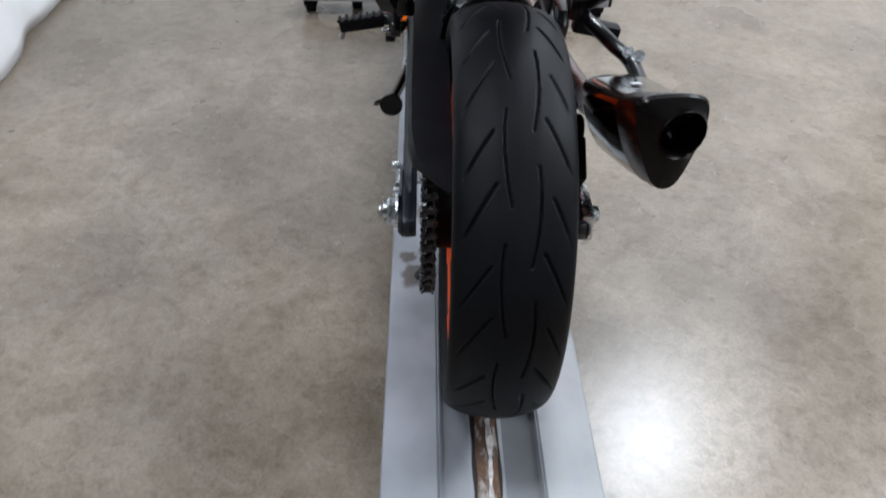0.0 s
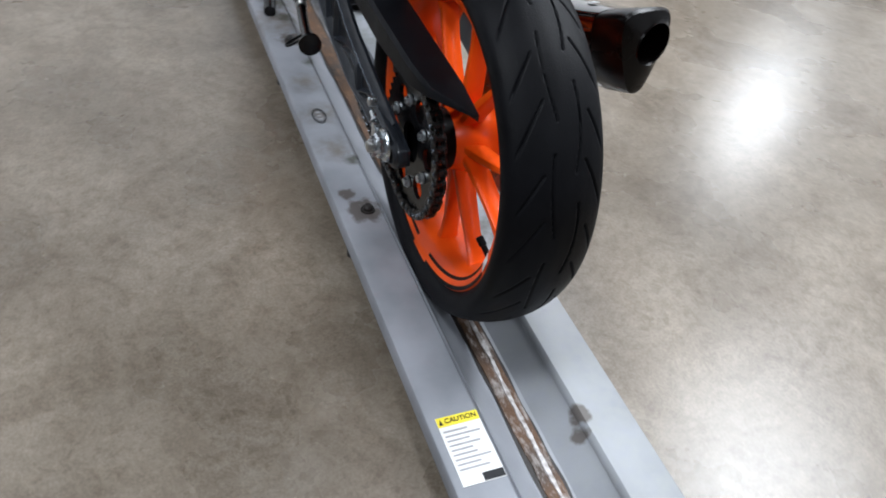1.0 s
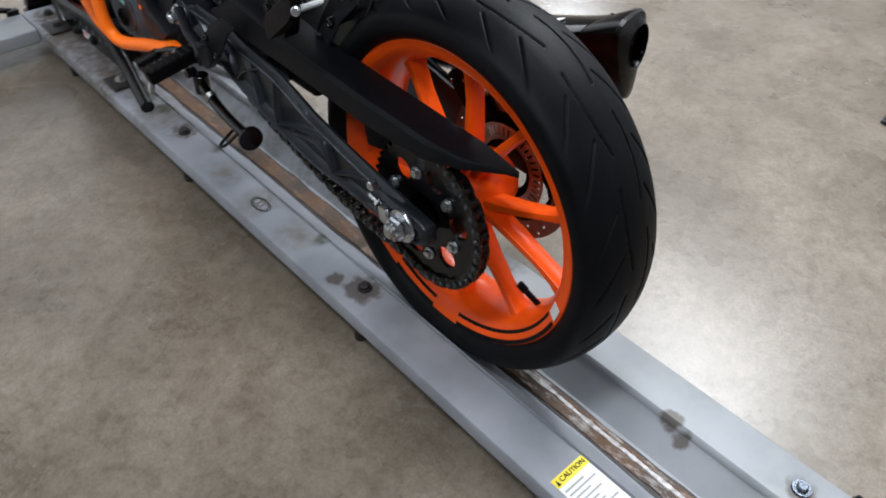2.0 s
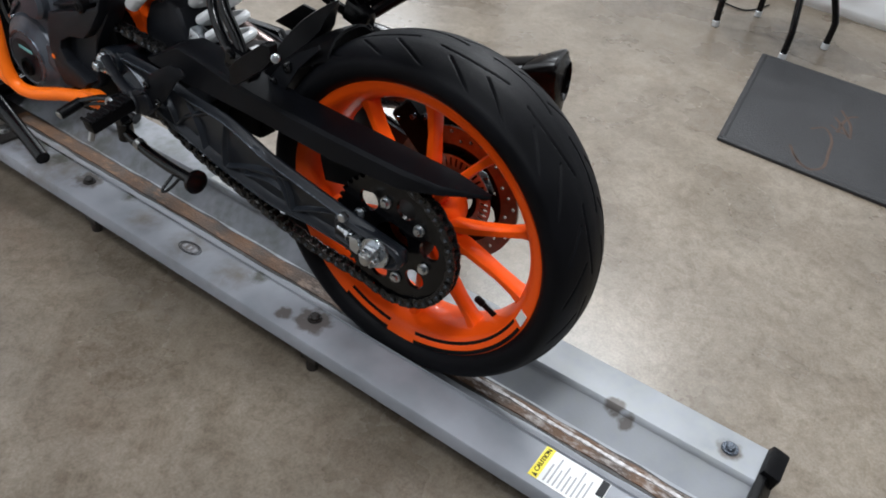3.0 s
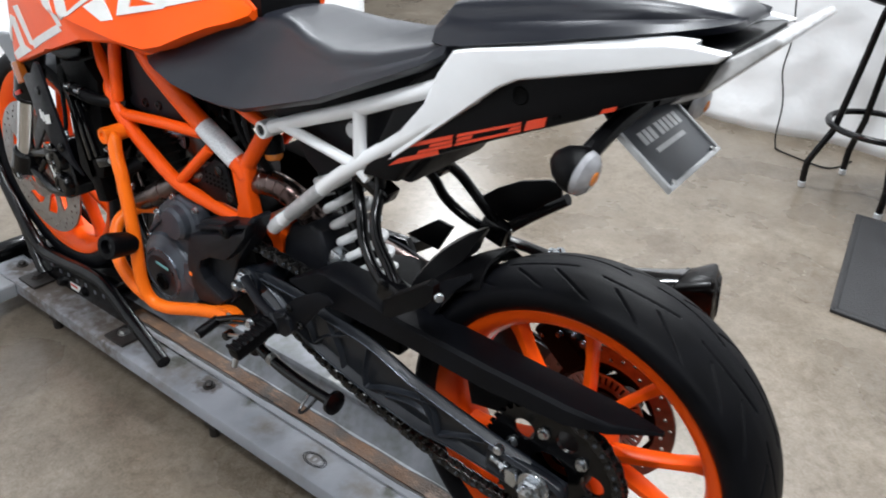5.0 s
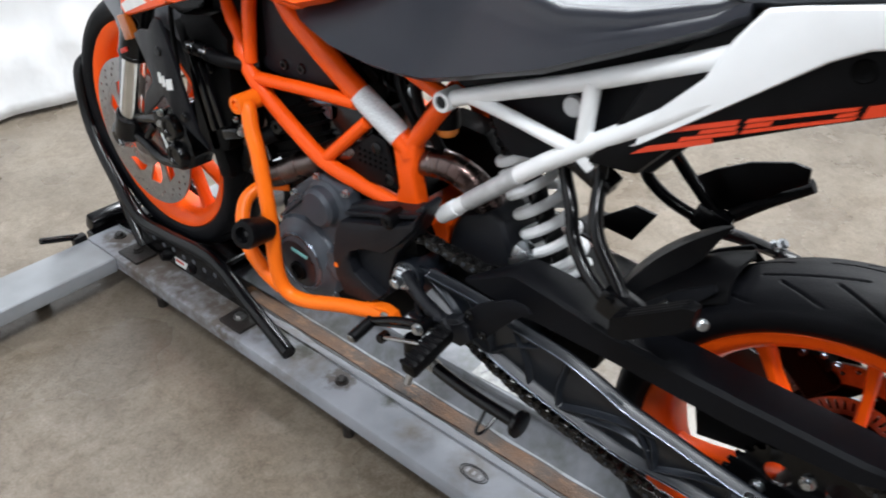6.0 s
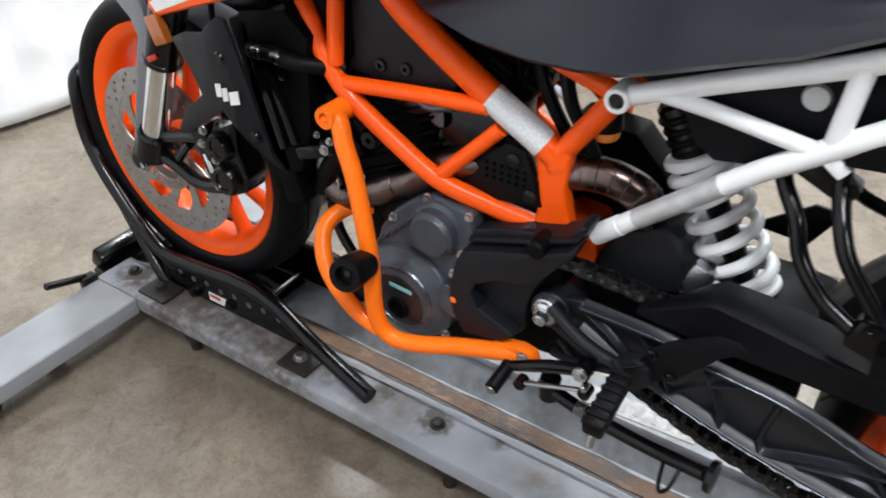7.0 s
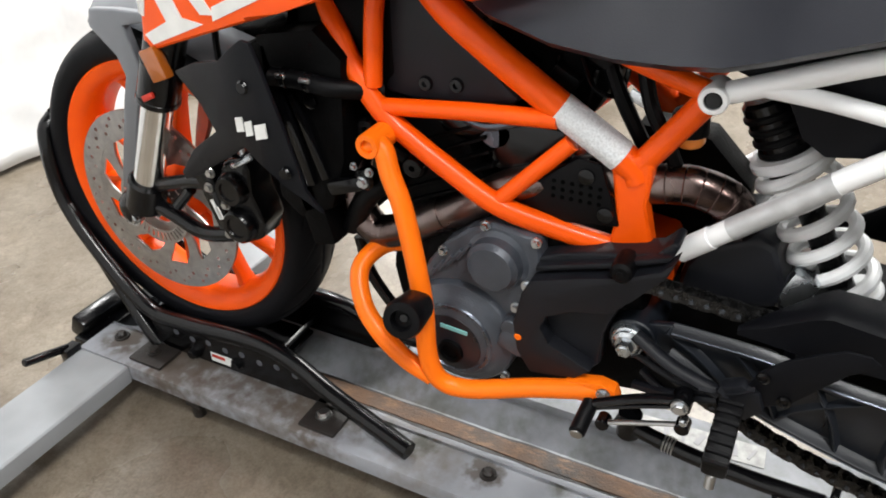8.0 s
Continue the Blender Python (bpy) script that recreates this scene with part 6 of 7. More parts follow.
            part("peg_bolt", rod((-0.162, 0.152, 0.619), (-0.168, 0.147, 0.621), 0.006, 14), ZINC, bike)
        else:
            part("passenger_peg", join(tube([(0.14, 0.235, 0.57), (0.155, 0.2, 0.6), (0.165, 0.152, 0.638)], 0.0115, 10, 4, 0.8)), PLASTIC, bike, "folded black passenger footpeg")
            part("heel_guard", plate([(0.3, 0.602), (0.272, 0.625), (0.23, 0.65), (0.18, 0.667), (0.158, 0.665), (0.156, 0.645), (0.182, 0.625), (0.235, 0.573), (0.262, 0.575)], 0.148, 0.154, 0.0015), PLASTIC, bike, "black heel guard plate")
            part("brake_guard", plate([(0.418, 0.509), (0.352, 0.559), (0.319, 0.556), (0.348, 0.503)], 0.1, 0.106, 0.002), PLASTIC, bike)
            part("muffler_hanger", tube([(0.13, 0.25, 0.548), (0.15, 0.222, 0.54), (0.176, 0.195, 0.524), (0.2, 0.176, 0.508), (0.205, 0.11, 0.498)], 0.0125, 10, 6, 0.7), BLACKMETAL, bike)
            part("hanger_bolt", hexbolt((0.194, 0.182, 0.52), (0, -0.7, 0.7), 0.0065, 0.007), ZINC, bike, "zinc hanger bolt")
            part("hanger_bolt", hexbolt((0.21, 0.176, 0.517), (0, -0.7, 0.7), 0.0065, 0.007), ZINC, bike, "zinc hanger bolt")


def build_muffler():
    def ring(y, pts):
        return [(x, y, z) for x, z in pts]

    rear = [(0.133, 0.575), (0.14, 0.596), (0.192, 0.594), (0.218, 0.588), (0.228, 0.574), (0.227, 0.543), (0.209, 0.486), (0.194, 0.474), (0.174, 0.481), (0.153, 0.52)]
    front = [(0.113, 0.503), (0.127, 0.524), (0.19, 0.527), (0.212, 0.518), (0.222, 0.5), (0.221, 0.46), (0.208, 0.408), (0.19, 0.395), (0.165, 0.405), (0.135, 0.437)]

    def mixed(f, y, sc=1.0, slope=0.0):
        pts = [(a[0] + (b[0] - a[0]) * f, a[1] + (b[1] - a[1]) * f) for a, b in zip(front, rear)]
        for _ in range(2):
            pts = [(p[0] + (r_[0] - p[0]) * f_, p[1] + (r_[1] - p[1]) * f_) for p, r_ in zip(pts, pts[1:] + pts[:1]) for f_ in (0.25, 0.75)]
        cx, cz = sum(p[0] for p in pts) / len(pts), sum(p[1] for p in pts) / len(pts)
        return [(cx + (x - cx) * sc, y - slope * (cz - z) - slope * 2.6 * (cx - x), cz + (z - cz) * sc) for x, z in pts]

    b = loft([mixed(0.0, 0.118, 0.4), mixed(0.0, 0.115, 0.8), mixed(0.0, 0.106, 0.97), mixed(0.06, 0.085, 1.03), mixed(0.5, -0.005, 1.03), mixed(0.72, -0.042, 1.03)])
    m = part("muffler", b, MUFFLER, bike, "glossy black angular muffler")
    face = mixed(1.0, -0.09, 0.93, 0.1)
    ox, oz = 0.197, 0.549

    def mouth(y, r):
        out = []
        for x, _, z in face:
            d = Vector((x - ox, z - oz)).normalized() * r
            out.append((ox + d.x, y - 0.1 * (oz - (oz + d.y)) + 0.26 * d.x, oz + d.y))
        return out

    cap = loft([mixed(0.7, -0.04, 1.0), mixed(0.73, -0.045, 1.045), mixed(0.95, -0.076, 1.045, 0.08), mixed(1.0, -0.084, 1.03, 0.1), mixed(1.0, -0.089, 0.99, 0.1), face, mouth(-0.091, 0.0305), mouth(-0.093, 0.029), mouth(-0.088, 0.0265), mouth(-0.04, 0.025), mouth(-0.039, 0.005)])
    part("muffler_end_cap", cap, MUFFCAP, m, "glossy black end cap with a round outlet")
    part("muffler_badge", box((0.165, 0.02, 0.5555), (0.012, 0.014, 0.001), (-22.8, -2, 0), 0.0003), STICKER, m, "plain white badge mark")


def section(y, zb, zt, wb, wt, edge, crown, n=7):
    """Seat-like cross section: flat base, leaning sides, rounded shoulders and a slightly domed top."""
    pts = [(-wb * 0.92, zb), (-wb, zb + 0.008)]
    pts += [(-wt - (wb - wt) * (1 - k / 3) * 0.9, zb + 0.008 + (zt - edge - zb) * k / 3) for k in (1, 2)]
    for k in range(5):
        a = radians(180 - 90 * k / 4)
        pts.append((-wt + edge + edge * math.cos(a), zt - edge + edge * math.sin(a)))
    for k in range(1, n):
        f = -1 + 2 * k / n
        pts.append(((wt - edge) * f, zt + crown * (1 - f * f)))
    left = [p for p in pts if p[0] < -1e-6]
    full = left + [(0, zt + crown)] + [(-x, z) for x, z in reversed(left)]
    return [(x, y, z) for x, z in full]


def build_body():
    seat = loft([section(*a) for a in ((0.766, 0.787, 0.8, 0.128, 0.11, 0.005, 0.004), (0.745, 0.78, 0.82, 0.14, 0.118, 0.012, 0.006), (0.72, 0.775, 0.836, 0.146, 0.11, 0.018, 0.006), (0.68, 0.764, 0.848, 0.15, 0.105, 0.018, 0.006), (0.62, 0.757, 0.866, 0.15, 0.084, 0.02, 0.004), (0.57, 0.757, 0.881, 0.149, 0.068, 0.02, 0.002), (0.53, 0.76, 0.886, 0.147, 0.066, 0.02, 0.002), (0.495, 0.77, 0.882, 0.146, 0.076, 0.02, 0.0), (0.45, 0.785, 0.875, 0.145, 0.094, 0.02, -0.001), (0.38, 0.808, 0.873, 0.143, 0.115, 0.02, -0.001), (0.3, 0.845, 0.888, 0.14, 0.124, 0.018, 0.004), (0.22, 0.882, 0.912, 0.132, 0.12, 0.014, 0.006), (0.19, 0.9, 0.93, 0.125, 0.115, 0.012, 0.006))])
    part("rider_seat", seat, SEATVINYL, bike, "charcoal vinyl rider seat", 85)
    ps = loft([section(*a) for a in ((0.212, 0.91, 0.938, 0.118, 0.11, 0.008, 0.002), (0.195, 0.908, 0.962, 0.12, 0.105, 0.012, 0.004), (0.165, 0.914, 0.972, 0.119, 0.1, 0.024, 0.006), (0.08, 0.934, 0.988, 0.117, 0.1, 0.026, 0.006), (-0.02, 0.957, 0.996, 0.106, 0.086, 0.02, 0.005), (-0.06, 0.965, 0.994, 0.09, 0.07, 0.015, 0.004), (-0.09, 0.971, 0.989, 0.067, 0.052, 0.009, 0.003), (-0.103, 0.974, 0.985, 0.052, 0.04, 0.005, 0.002), (-0.108, 0.977, 0.981, 0.042, 0.033, 0.0015, 0.001))])
    part("passenger_seat", ps, SEATVINYL, bike, "charcoal vinyl passenger seat", 70)
    tank = loft([section(*a) for a in ((0.575, 0.872, 0.887, 0.078, 0.066, 0.004, 0.002), (0.6, 0.86, 0.905, 0.095, 0.068, 0.008, 0.004), (0.63, 0.85, 0.92, 0.113, 0.078, 0.012, 0.006), (0.66, 0.836, 0.932, 0.13, 0.092, 0.02, 0.01), (0.7, 0.816, 0.942, 0.146, 0.108, 0.03, 0.012), (0.735, 0.806, 0.95, 0.155, 0.12, 0.034, 0.015), (0.78, 0.81, 0.96, 0.165, 0.13, 0.04, 0.02), (0.86, 0.822, 0.995, 0.175, 0.14, 0.05, 0.025), (0.95, 0.83, 1.02, 0.175, 0.14, 0.05, 0.025), (1.04, 0.84, 1.01, 0.16, 0.12, 0.045, 0.02), (1.1, 0.86, 0.98, 0.13, 0.09, 0.04, 0.015))])
    tank_shell = tank.copy()
    part("fuel_tank", tank, ORANGE, bike, "glossy orange fuel tank", 45)
    for s, y0 in ((-1, 0.566), (1, 0.57)):
        part("tank_cover", loft([[(s * 0.001, y, z0), (s * 0.056, y, z0), (s * 0.061, y, z0 + 0.006), (s * 0.061, y, z1 - 0.012), (s * 0.052, y, z1), (s * 0.001, y, z1)] for y, z0, z1 in ((y0, 0.868, 0.93), (y0 + 0.006, 0.866, 0.94), (0.64, 0.88, 0.965), (0.74, 0.9, 0.99))]), PLASTIC, bike, "black plastic cover behind the tank")
    lean = lambda y, z: max(0, (y - 0.95)) * 0.2 + max(0, (0.88 - y)) * 0.36
    sh = plate([(1.218, 0.7), (1.2, 0.77), (1.165, 0.86), (1.1, 0.93), (0.98, 0.95), (0.86, 0.915), (0.775, 0.872), (0.735, 0.838), (0.722, 0.814), (0.73, 0.801), (0.763, 0.795), (0.81, 0.807), (0.87, 0.804), (0.95, 0.778), (1.009, 0.758), (1.1, 0.727), (1.17, 0.703), (1.2, 0.692)], -0.178, -0.155, 0.006, lean, 3)
    for f in (False, True):
        part("tank_shroud", mirrored(sh) if f else sh.copy(), ORANGE, bike, "orange pointed tank shroud")
    outer = ([], [])
    for piece in (tank_shell, sh):
        piece.verts.index_update()
        n = len(outer[0])
        outer[0].extend(v.co.copy() for v in piece.verts)
        outer[1].extend([n + v.index for v in f.verts] for f in piece.faces)
    sh.free(), tank_shell.free()
    # plain white strokes of the tank graphic, laid on the shell
    shell = bvhtree.BVHTree.FromPolygons(*outer)
    strokes = (((1.207, 0.755), (1.18, 0.789), (1.168, 0.784), (1.19, 0.76), (1.2, 0.735), (1.209, 0.735)),
               ((1.18, 0.789), (1.149, 0.789), (1.122, 0.746), (1.154, 0.736), (1.178, 0.775)),
               ((1.133, 0.746), (1.084, 0.744), (1.192, 0.702), (1.206, 0.712)),
               ((1.146, 0.81), (1.115, 0.818), (1.061, 0.758), (1.085, 0.755)),
               ((1.062, 0.767), (0.938, 0.819), (0.926, 0.81), (1.064, 0.751)),
               ((0.999, 0.861), (0.966, 0.866), (0.923, 0.819), (0.936, 0.816)),
               ((0.95, 0.875), (0.923, 0.878), (0.9, 0.843), (0.921, 0.829)),
               ((0.92, 0.831), (0.843, 0.884), (0.82, 0.889), (0.895, 0.841)),
               ((0.86, 0.859), (0.825, 0.88), (0.797, 0.848), (0.819, 0.843)),
               ((0.788, 0.89), (0.764, 0.893), (0.769, 0.868), (0.79, 0.855)),
               ((0.79, 0.855), (0.769, 0.87), (0.699, 0.884), (0.707, 0.875)),
               ((0.766, 0.885), (0.657, 0.903), (0.64, 0.896), (0.705, 0.878)))
    for k, poly in enumerate(strokes):
        b = bmesh.new()
        b.faces.new([b.verts.new((-0.16, y, z)) for y, z in poly])
        bmesh.ops.triangulate(b, faces=b.faces[:])
        for _ in range(3):
            bmesh.ops.subdivide_edges(b, edges=b.edges[:], cuts=1, use_grid_fill=True)
        for v in b.verts:
            hit = shell.ray_cast(Vector((-0.4, v.co.y, v.co.z)), Vector((1, 0, 0)))[0]
            v.co.x = (hit.x if hit else -0.178 + lean(v.co.y, v.co.z)) - 0.0012 - 0.0001 * k
        ext = bmesh.ops.extrude_face_region(b, geom=b.faces[:])
        for v in [g for g in ext["geom"] if isinstance(g, bmesh.types.BMVert)]:
            v.co.x += 0.0025
        part("tank_graphic", b, PAPER, bike, "plain white decal stroke")
    # tail
    tail = plate([(0.197, 0.885), (0.176, 0.915), (0.15, 0.922), (-0.06, 0.966), (-0.085, 0.968), (-0.12, 0.966), (-0.11, 0.956), (0.09, 0.9), (0.116, 0.885), (0.27, 0.757), (0.292, 0.742), (0.298, 0.748), (0.285, 0.768), (0.215, 0.845)], -0.127, -0.112, 0.004, lambda y, z: max(0, -y) * 0.12 + max(0, y - 0.225) * 0.25, 3)
    for f in (False, True):
        part("tail_panel", mirrored(tail) if f else tail.copy(), WHITE, bike, "white tail panel")
    tail.free()
    for s in (-1, 1):
        trim = [[(s * (xo - 0.002), y, z - 0.01), (s * xo, y, z - 0.001), (s * (xo - 0.004), y, z + h * 0.6), (s * (xo - 0.012), y, z + h), (s * 0.09, y, z + h), (s * 0.09, y, z - 0.01)] for y, z, xo, h in ((0.185, 0.9, 0.12, 0.003), (0.166, 0.914, 0.121, 0.005), (0.05, 0.939, 0.118, 0.007), (-0.03, 0.956, 0.114, 0.0075), (-0.06, 0.963, 0.11, 0.006), (-0.085, 0.969, 0.105, 0.001))]
        part("tail_trim", loft(trim), SLEEVE, bike, "light grey trim under the seat")
    under = plate([(0.33, 0.715), (0.27, 0.72), (0.24, 0.758), (0.12, 0.82), (0.02, 0.868), (-0.04, 0.9), (-0.1, 0.925), (-0.115, 0.965), (0.06, 0.93), (0.2, 0.905), (0.26, 0.85), (0.3, 0.77)], -0.112, 0.112, 0.008)
    ut = part("tail_underside", under, PLASTIC, bike, "black plastic tail underside")
    inner = plate([(0.53, 0.775), (0.5, 0.79), (0.34, 0.83), (0.2, 0.89), (0.22, 0.77), (0.265, 0.712), (0.293, 0.712), (0.354, 0.7), (0.4, 0.682), (0.44, 0.676), (0.462, 0.69), (0.482, 0.728), (0.53, 0.745)], -0.085, 0.085, 0.006)
    part("inner_panel", inner, PLASTIC_MATT, bike, "matt black inner side panel")
    part("inner_panel_bolt", spin([(0, 0.004), (0.011, 0.004), (0.013, 0)], (-0.085, 0.365, 0.762), (-1, 0, 0), 20), SLEEVE, bike)
    lo = lambda y: 0.777 + (0.223 - y) * 0.462
    tall = lambda y: 0.0115 + (y - 0.06) * 0.035

    def stroke(ya, yb, f0, f1):
        poly = [(ya, lo(ya) + f0 * tall(ya)), (yb, lo(yb) + f0 * tall(yb)), (yb - 0.002, lo(yb) + f1 * tall(yb)), (ya - 0.003, lo(ya) + f1 * tall(ya))]
        part("tail_graphic", plate(poly, -0.1137, -0.1122, 0.0), TAILORANGE, ut, "plain orange decal stroke")

    for strokes in (((0.247, 0.18, 0.62, 1.0), (0.232, 0.18, 0.0, 0.3), (0.214, 0.18, 0.3, 0.62)), ((0.174, 0.088, 0.68, 1.0), (0.176, 0.088, 0.0, 0.32), (0.174, 0.152, 0.32, 0.68), (0.103, 0.088, 0.32, 0.68)), ((0.083, 0.058, 0.0, 1.0), (-0.004, -0.02, 0.1, 0.7))):
        for st in strokes:
            stroke(*st)
    part("tail_graphic", plate([(0.278, 0.744), (0.198, 0.782), (0.2, 0.787), (0.262, 0.758)], -0.1137, -0.1122, 0.0), TAILORANGE, ut, "plain orange decal stroke")
    part("tail_slot", plate([(0.05, 0.866), (0.042, 0.8705), (0.04, 0.867), (0.048, 0.8625)], -0.1135, -0.1118, 0.0), BLACKCASE, ut)
    part("tail_recess", spin([(0.0, 0.0006), (0.007, 0.0006), (0.009, 0.0016), (0.0105, 0.0)], (-0.1122, 0.092, 0.88), (-1, 0, 0), 24), BLACKCASE, ut)
    part("tail_light", join(plate([(-0.066, 0.902), (-0.116, 0.96), (-0.153, 0.988), (-0.161, 0.981), (-0.1, 0.919)], -0.1, 0.1, 0.006, None, 3)), TAILLENS, bike, "pale translucent tail light lens")
    # radiator and its shrouds
    part("radiator", box((0, 1.0, 0.6), (0.27, 0.035, 0.26), (-14, 0, 0), 0.006), BLACKCASE, bike, "black radiator core")
    part("radiator_fins", join(*[box((0, 0.98 + 0.0028 * k, 0.49 + 0.011 * k), (0.24, 0.003, 0.004), (-14, 0, 0), 0) for k in range(20)]), INK, bike)
    # The rear of this black plate stands for the shaded open space behind.
    part("radiator_side", plate([(1.03, 0.735), (0.95, 0.75), (0.915, 0.72), (0.925, 0.6), (0.95, 0.53), (1.0, 0.505), (1.03, 0.53)], -0.135, 0.135, 0.008), BLACKCASE, bike, "black radiator side, its rear part a plate for the dark open gap")
    for pts in ([(1.014, 0.693), (1.003, 0.696), (0.966, 0.563), (0.978, 0.559)], [(0.989, 0.672), (0.981, 0.675), (0.945, 0.576), (0.955, 0.571)]):
        part("radiator_edge", plate(pts, -0.142, -0.133, 0.002), BLACKMETAL, bike, "black radiator edge strip")
    hs = part("radiator_hose", tube([(-0.138, 1.008, 0.69), (-0.144, 0.965, 0.694), (-0.14, 0.925, 0.689), (-0.105, 0.885, 0.68)], 0.0105, 14), PLASTIC, bike, "black radiator hose")
    for hy, hx in ((0.985, -0.142), (0.952, -0.1435)):
        part("hose_clamp", rod((hx, hy - 0.004, 0.6935), (hx, hy + 0.004, 0.6935), 0.0122, 22, 0.001), BLACKMETAL, hs, "dark steel hose clamp")
        part("clamp_screw", rod((hx - 0.011, hy - 0.007, 0.699), (hx - 0.011, hy + 0.007, 0.699), 0.003, 10), ZINC, hs)
    part("radiator_lug", join(box((-0.136, 0.922, 0.572), (0.02, 0.05, 0.018), (-20, 0, 0), 0.005), rod((-0.12, 0.898, 0.583), (-0.142, 0.898, 0.583), 0.013, 20, 0.003)), BLACKMETAL, bike, "black radiator mounting lug")
    for by, bz, br in ((0.898, 0.582, 0.0055), (0.887, 0.597, 0.004), (0.907, 0.601, 0.0035)):
        part("lug_bolt", hexbolt((-0.142, by, bz), (-1, 0, 0), br, 0.005), ZINC, bike)
    part("lug_bolt", spin([(0, 0.004), (0.005, 0.004), (0.0085, 0.003), (0.009, -0.01)], (-0.137, 0.96, 0.668), (-1, 0, 0), 18), BLACKMETAL, bike)
    rl = lambda y, z: max(0.0, y - 1.0) * 0.32 + max(0.0, 0.96 - y) * 0.3
    rs = plate([(1.149, 0.68), (1.1, 0.702), (1.047, 0.716), (1.02, 0.735), (0.996, 0.75), (0.985, 0.748), (0.976, 0.724), (0.969, 0.7), (0.958, 0.663), (0.942, 0.585), (0.925, 0.556), (0.97, 0.59), (0.991, 0.607), (1.021, 0.622), (1.079, 0.585), (1.15, 0.54), (1.185, 0.522), (1.19, 0.532), (1.144, 0.58), (1.079, 0.624), (1.104, 0.653), (1.13, 0.668)], -0.196, -0.19, 0.002, rl)
    for f in (False, True):
        o = part("radiator_shroud", mirrored(rs) if f else rs.copy(), PLASTIC_MATT, bike, "matt black radiator shroud")
        if not f:
            for y0, y1 in ((1.028, 1.013), (1.01, 0.997), (0.994, 0.978)):
                part("shroud_mark", plate([(y0, 0.64), (y1, 0.645), (y1, 0.662), (y0, 0.657)], -0.1975, -0.1962, 0.0, rl), PAPER, o, "plain white logo block")
            for y, z in ((1.003, 0.698), (0.962, 0.605)):
                part("shroud_bolt", spin([(0, 0.003), (0.006, 0.003), (0.008, 0)], (-0.196 + rl(y, z), y, z), (-1, 0, 0), 18), BLACKMETAL, o)
    rs.free()
    part("radiator_bracket", join(tube([(-0.12, 0.98, 0.72), (-0.1, 0.93, 0.71), (-0.06, 0.9, 0.7)], 0.012, 10), box((-0.06, 1.06, 0.75), (0.12, 0.1, 0.05), (20, 0, 10), 0.01)), BLACKMETAL, bike)
    part("lower_hose", tube([(-0.1, 0.95, 0.49), (-0.11, 0.91, 0.55), (-0.09, 0.88, 0.57)], 0.014, 12), PLASTIC, bike)
    part("horn_block", join(box((-0.02, 0.93, 0.74), (0.16, 0.14, 0.12), (0, 0, 0), 0.02)), BLACKCASE, bike)
    part("steering_head", join(rod((0, 1.0, 1.0), (0, 1.06, 0.84), 0.032, 20), box((0, 1.09, 0.84), (0.24, 0.06, 0.03), (-22, 0, 0), 0.008)), BLACKMETAL, bike)
    # fork
    ax = Vector((0, 0.41, -0.912)).normalized()
    for s in (-1, 1):
        q = Vector((s * 0.1, 1.2835, 0.522))
        part("fork_leg", join(rod(q - ax * 0.16, q - ax * 0.5, 0.027, 24), rod(q - ax * 0.098, q - ax * 0.165, 0.0285, 24, 0.004)), BLACKMETAL, bike, "black upside-down fork leg")
        part("fork_tube", rod(q + ax * 0.06, q - ax * 0.11, 0.0215, 28), CHROME, bike, "bright chromed fork tube")
        part("fork_seal", rod(q - ax * 0.098, q - ax * 0.108, 0.0295, 24), BLACKMETAL, bike)
        part("fork_foot", join(rod(q + ax * 0.045, q + ax * 0.1, 0.029, 24, 0.004), tube([q + ax * 0.09, (s * 0.1, 1.345, 0.43), (s * 0.098, 1.341, 0.412)], 0.024, 14), tube([q + ax * 0.085, (s * 0.102, 1.262, 0.43), (s * 0.105, 1.208, 0.416), (s * 0.108, 1.14, 0.432)], 0.0115, 12), tube([q + ax * 0.06, (s * 0.106, 1.215, 0.498), (s * 0.108, 1.175, 0.506), (s * 0.108, 1.135, 0.526)], 0.0105, 12), tube([(s * 0.104, 1.25, 0.45), (s * 0.105, 1.215, 0.485)], 0.008, 10)), BLACKMETAL, bike, "black cast fork foot")
        part("fork_reflector", box((s * 0.128, 1.199, 0.676), (0.014, 0.028, 0.042), (-20, 0, 0), 0.003), AMBER, bike, "amber fork reflector")
        part("fork_decal", box((s * 0.128, 1.228, 0.628), (0.004, 0.022, 0.008), (-24, 0, 0), 0.001), RED, bike)
    part("front_axle", join(rod((-0.116, 1.34, 0.414), (0.116, 1.34, 0.414), 0.0115, 18), hexbolt((-0.114, 1.34, 0.414), (-1, 0, 0), 0.0105, 0.007)), ZINC, bike, "zinc front axle bolt")
    cal = part("brake_caliper", plate([(1.123, 0.557), (1.09, 0.566), (1.083, 0.55), (1.086, 0.515), (1.077, 0.492), (1.072, 0.472), (1.085, 0.446), (1.12, 0.428), (1.147, 0.436), (1.157, 0.455), (1.152, 0.475), (1.157, 0.495), (1.138, 0.533)], -0.126, -0.078, 0.008, None, 3), BLACKMETAL, bike, "black four-piston brake caliper")
    for y, z, r in ((1.112, 0.52, 0.0225), (1.11, 0.466, 0.0245)):
        part("piston_housing", spin([(0, 0.012), (r * 0.55, 0.012), (r * 0.6, 0.0145), (r * 0.85, 0.0145), (r, 0.009), (r * 1.08, -0.006)], (-0.126, y, z), (-1, 0, 0), 32), BLACKMETAL, cal)
    part("caliper_bridge", join(box((-0.104, 1.152, 0.492), (0.05, 0.03, 0.09), (-18, 0, 0), 0.007, 3), box((-0.122, 1.142, 0.47), (0.016, 0.014, 0.075), (-14, 0, 0), 0.004)), BLACKMETAL, cal)
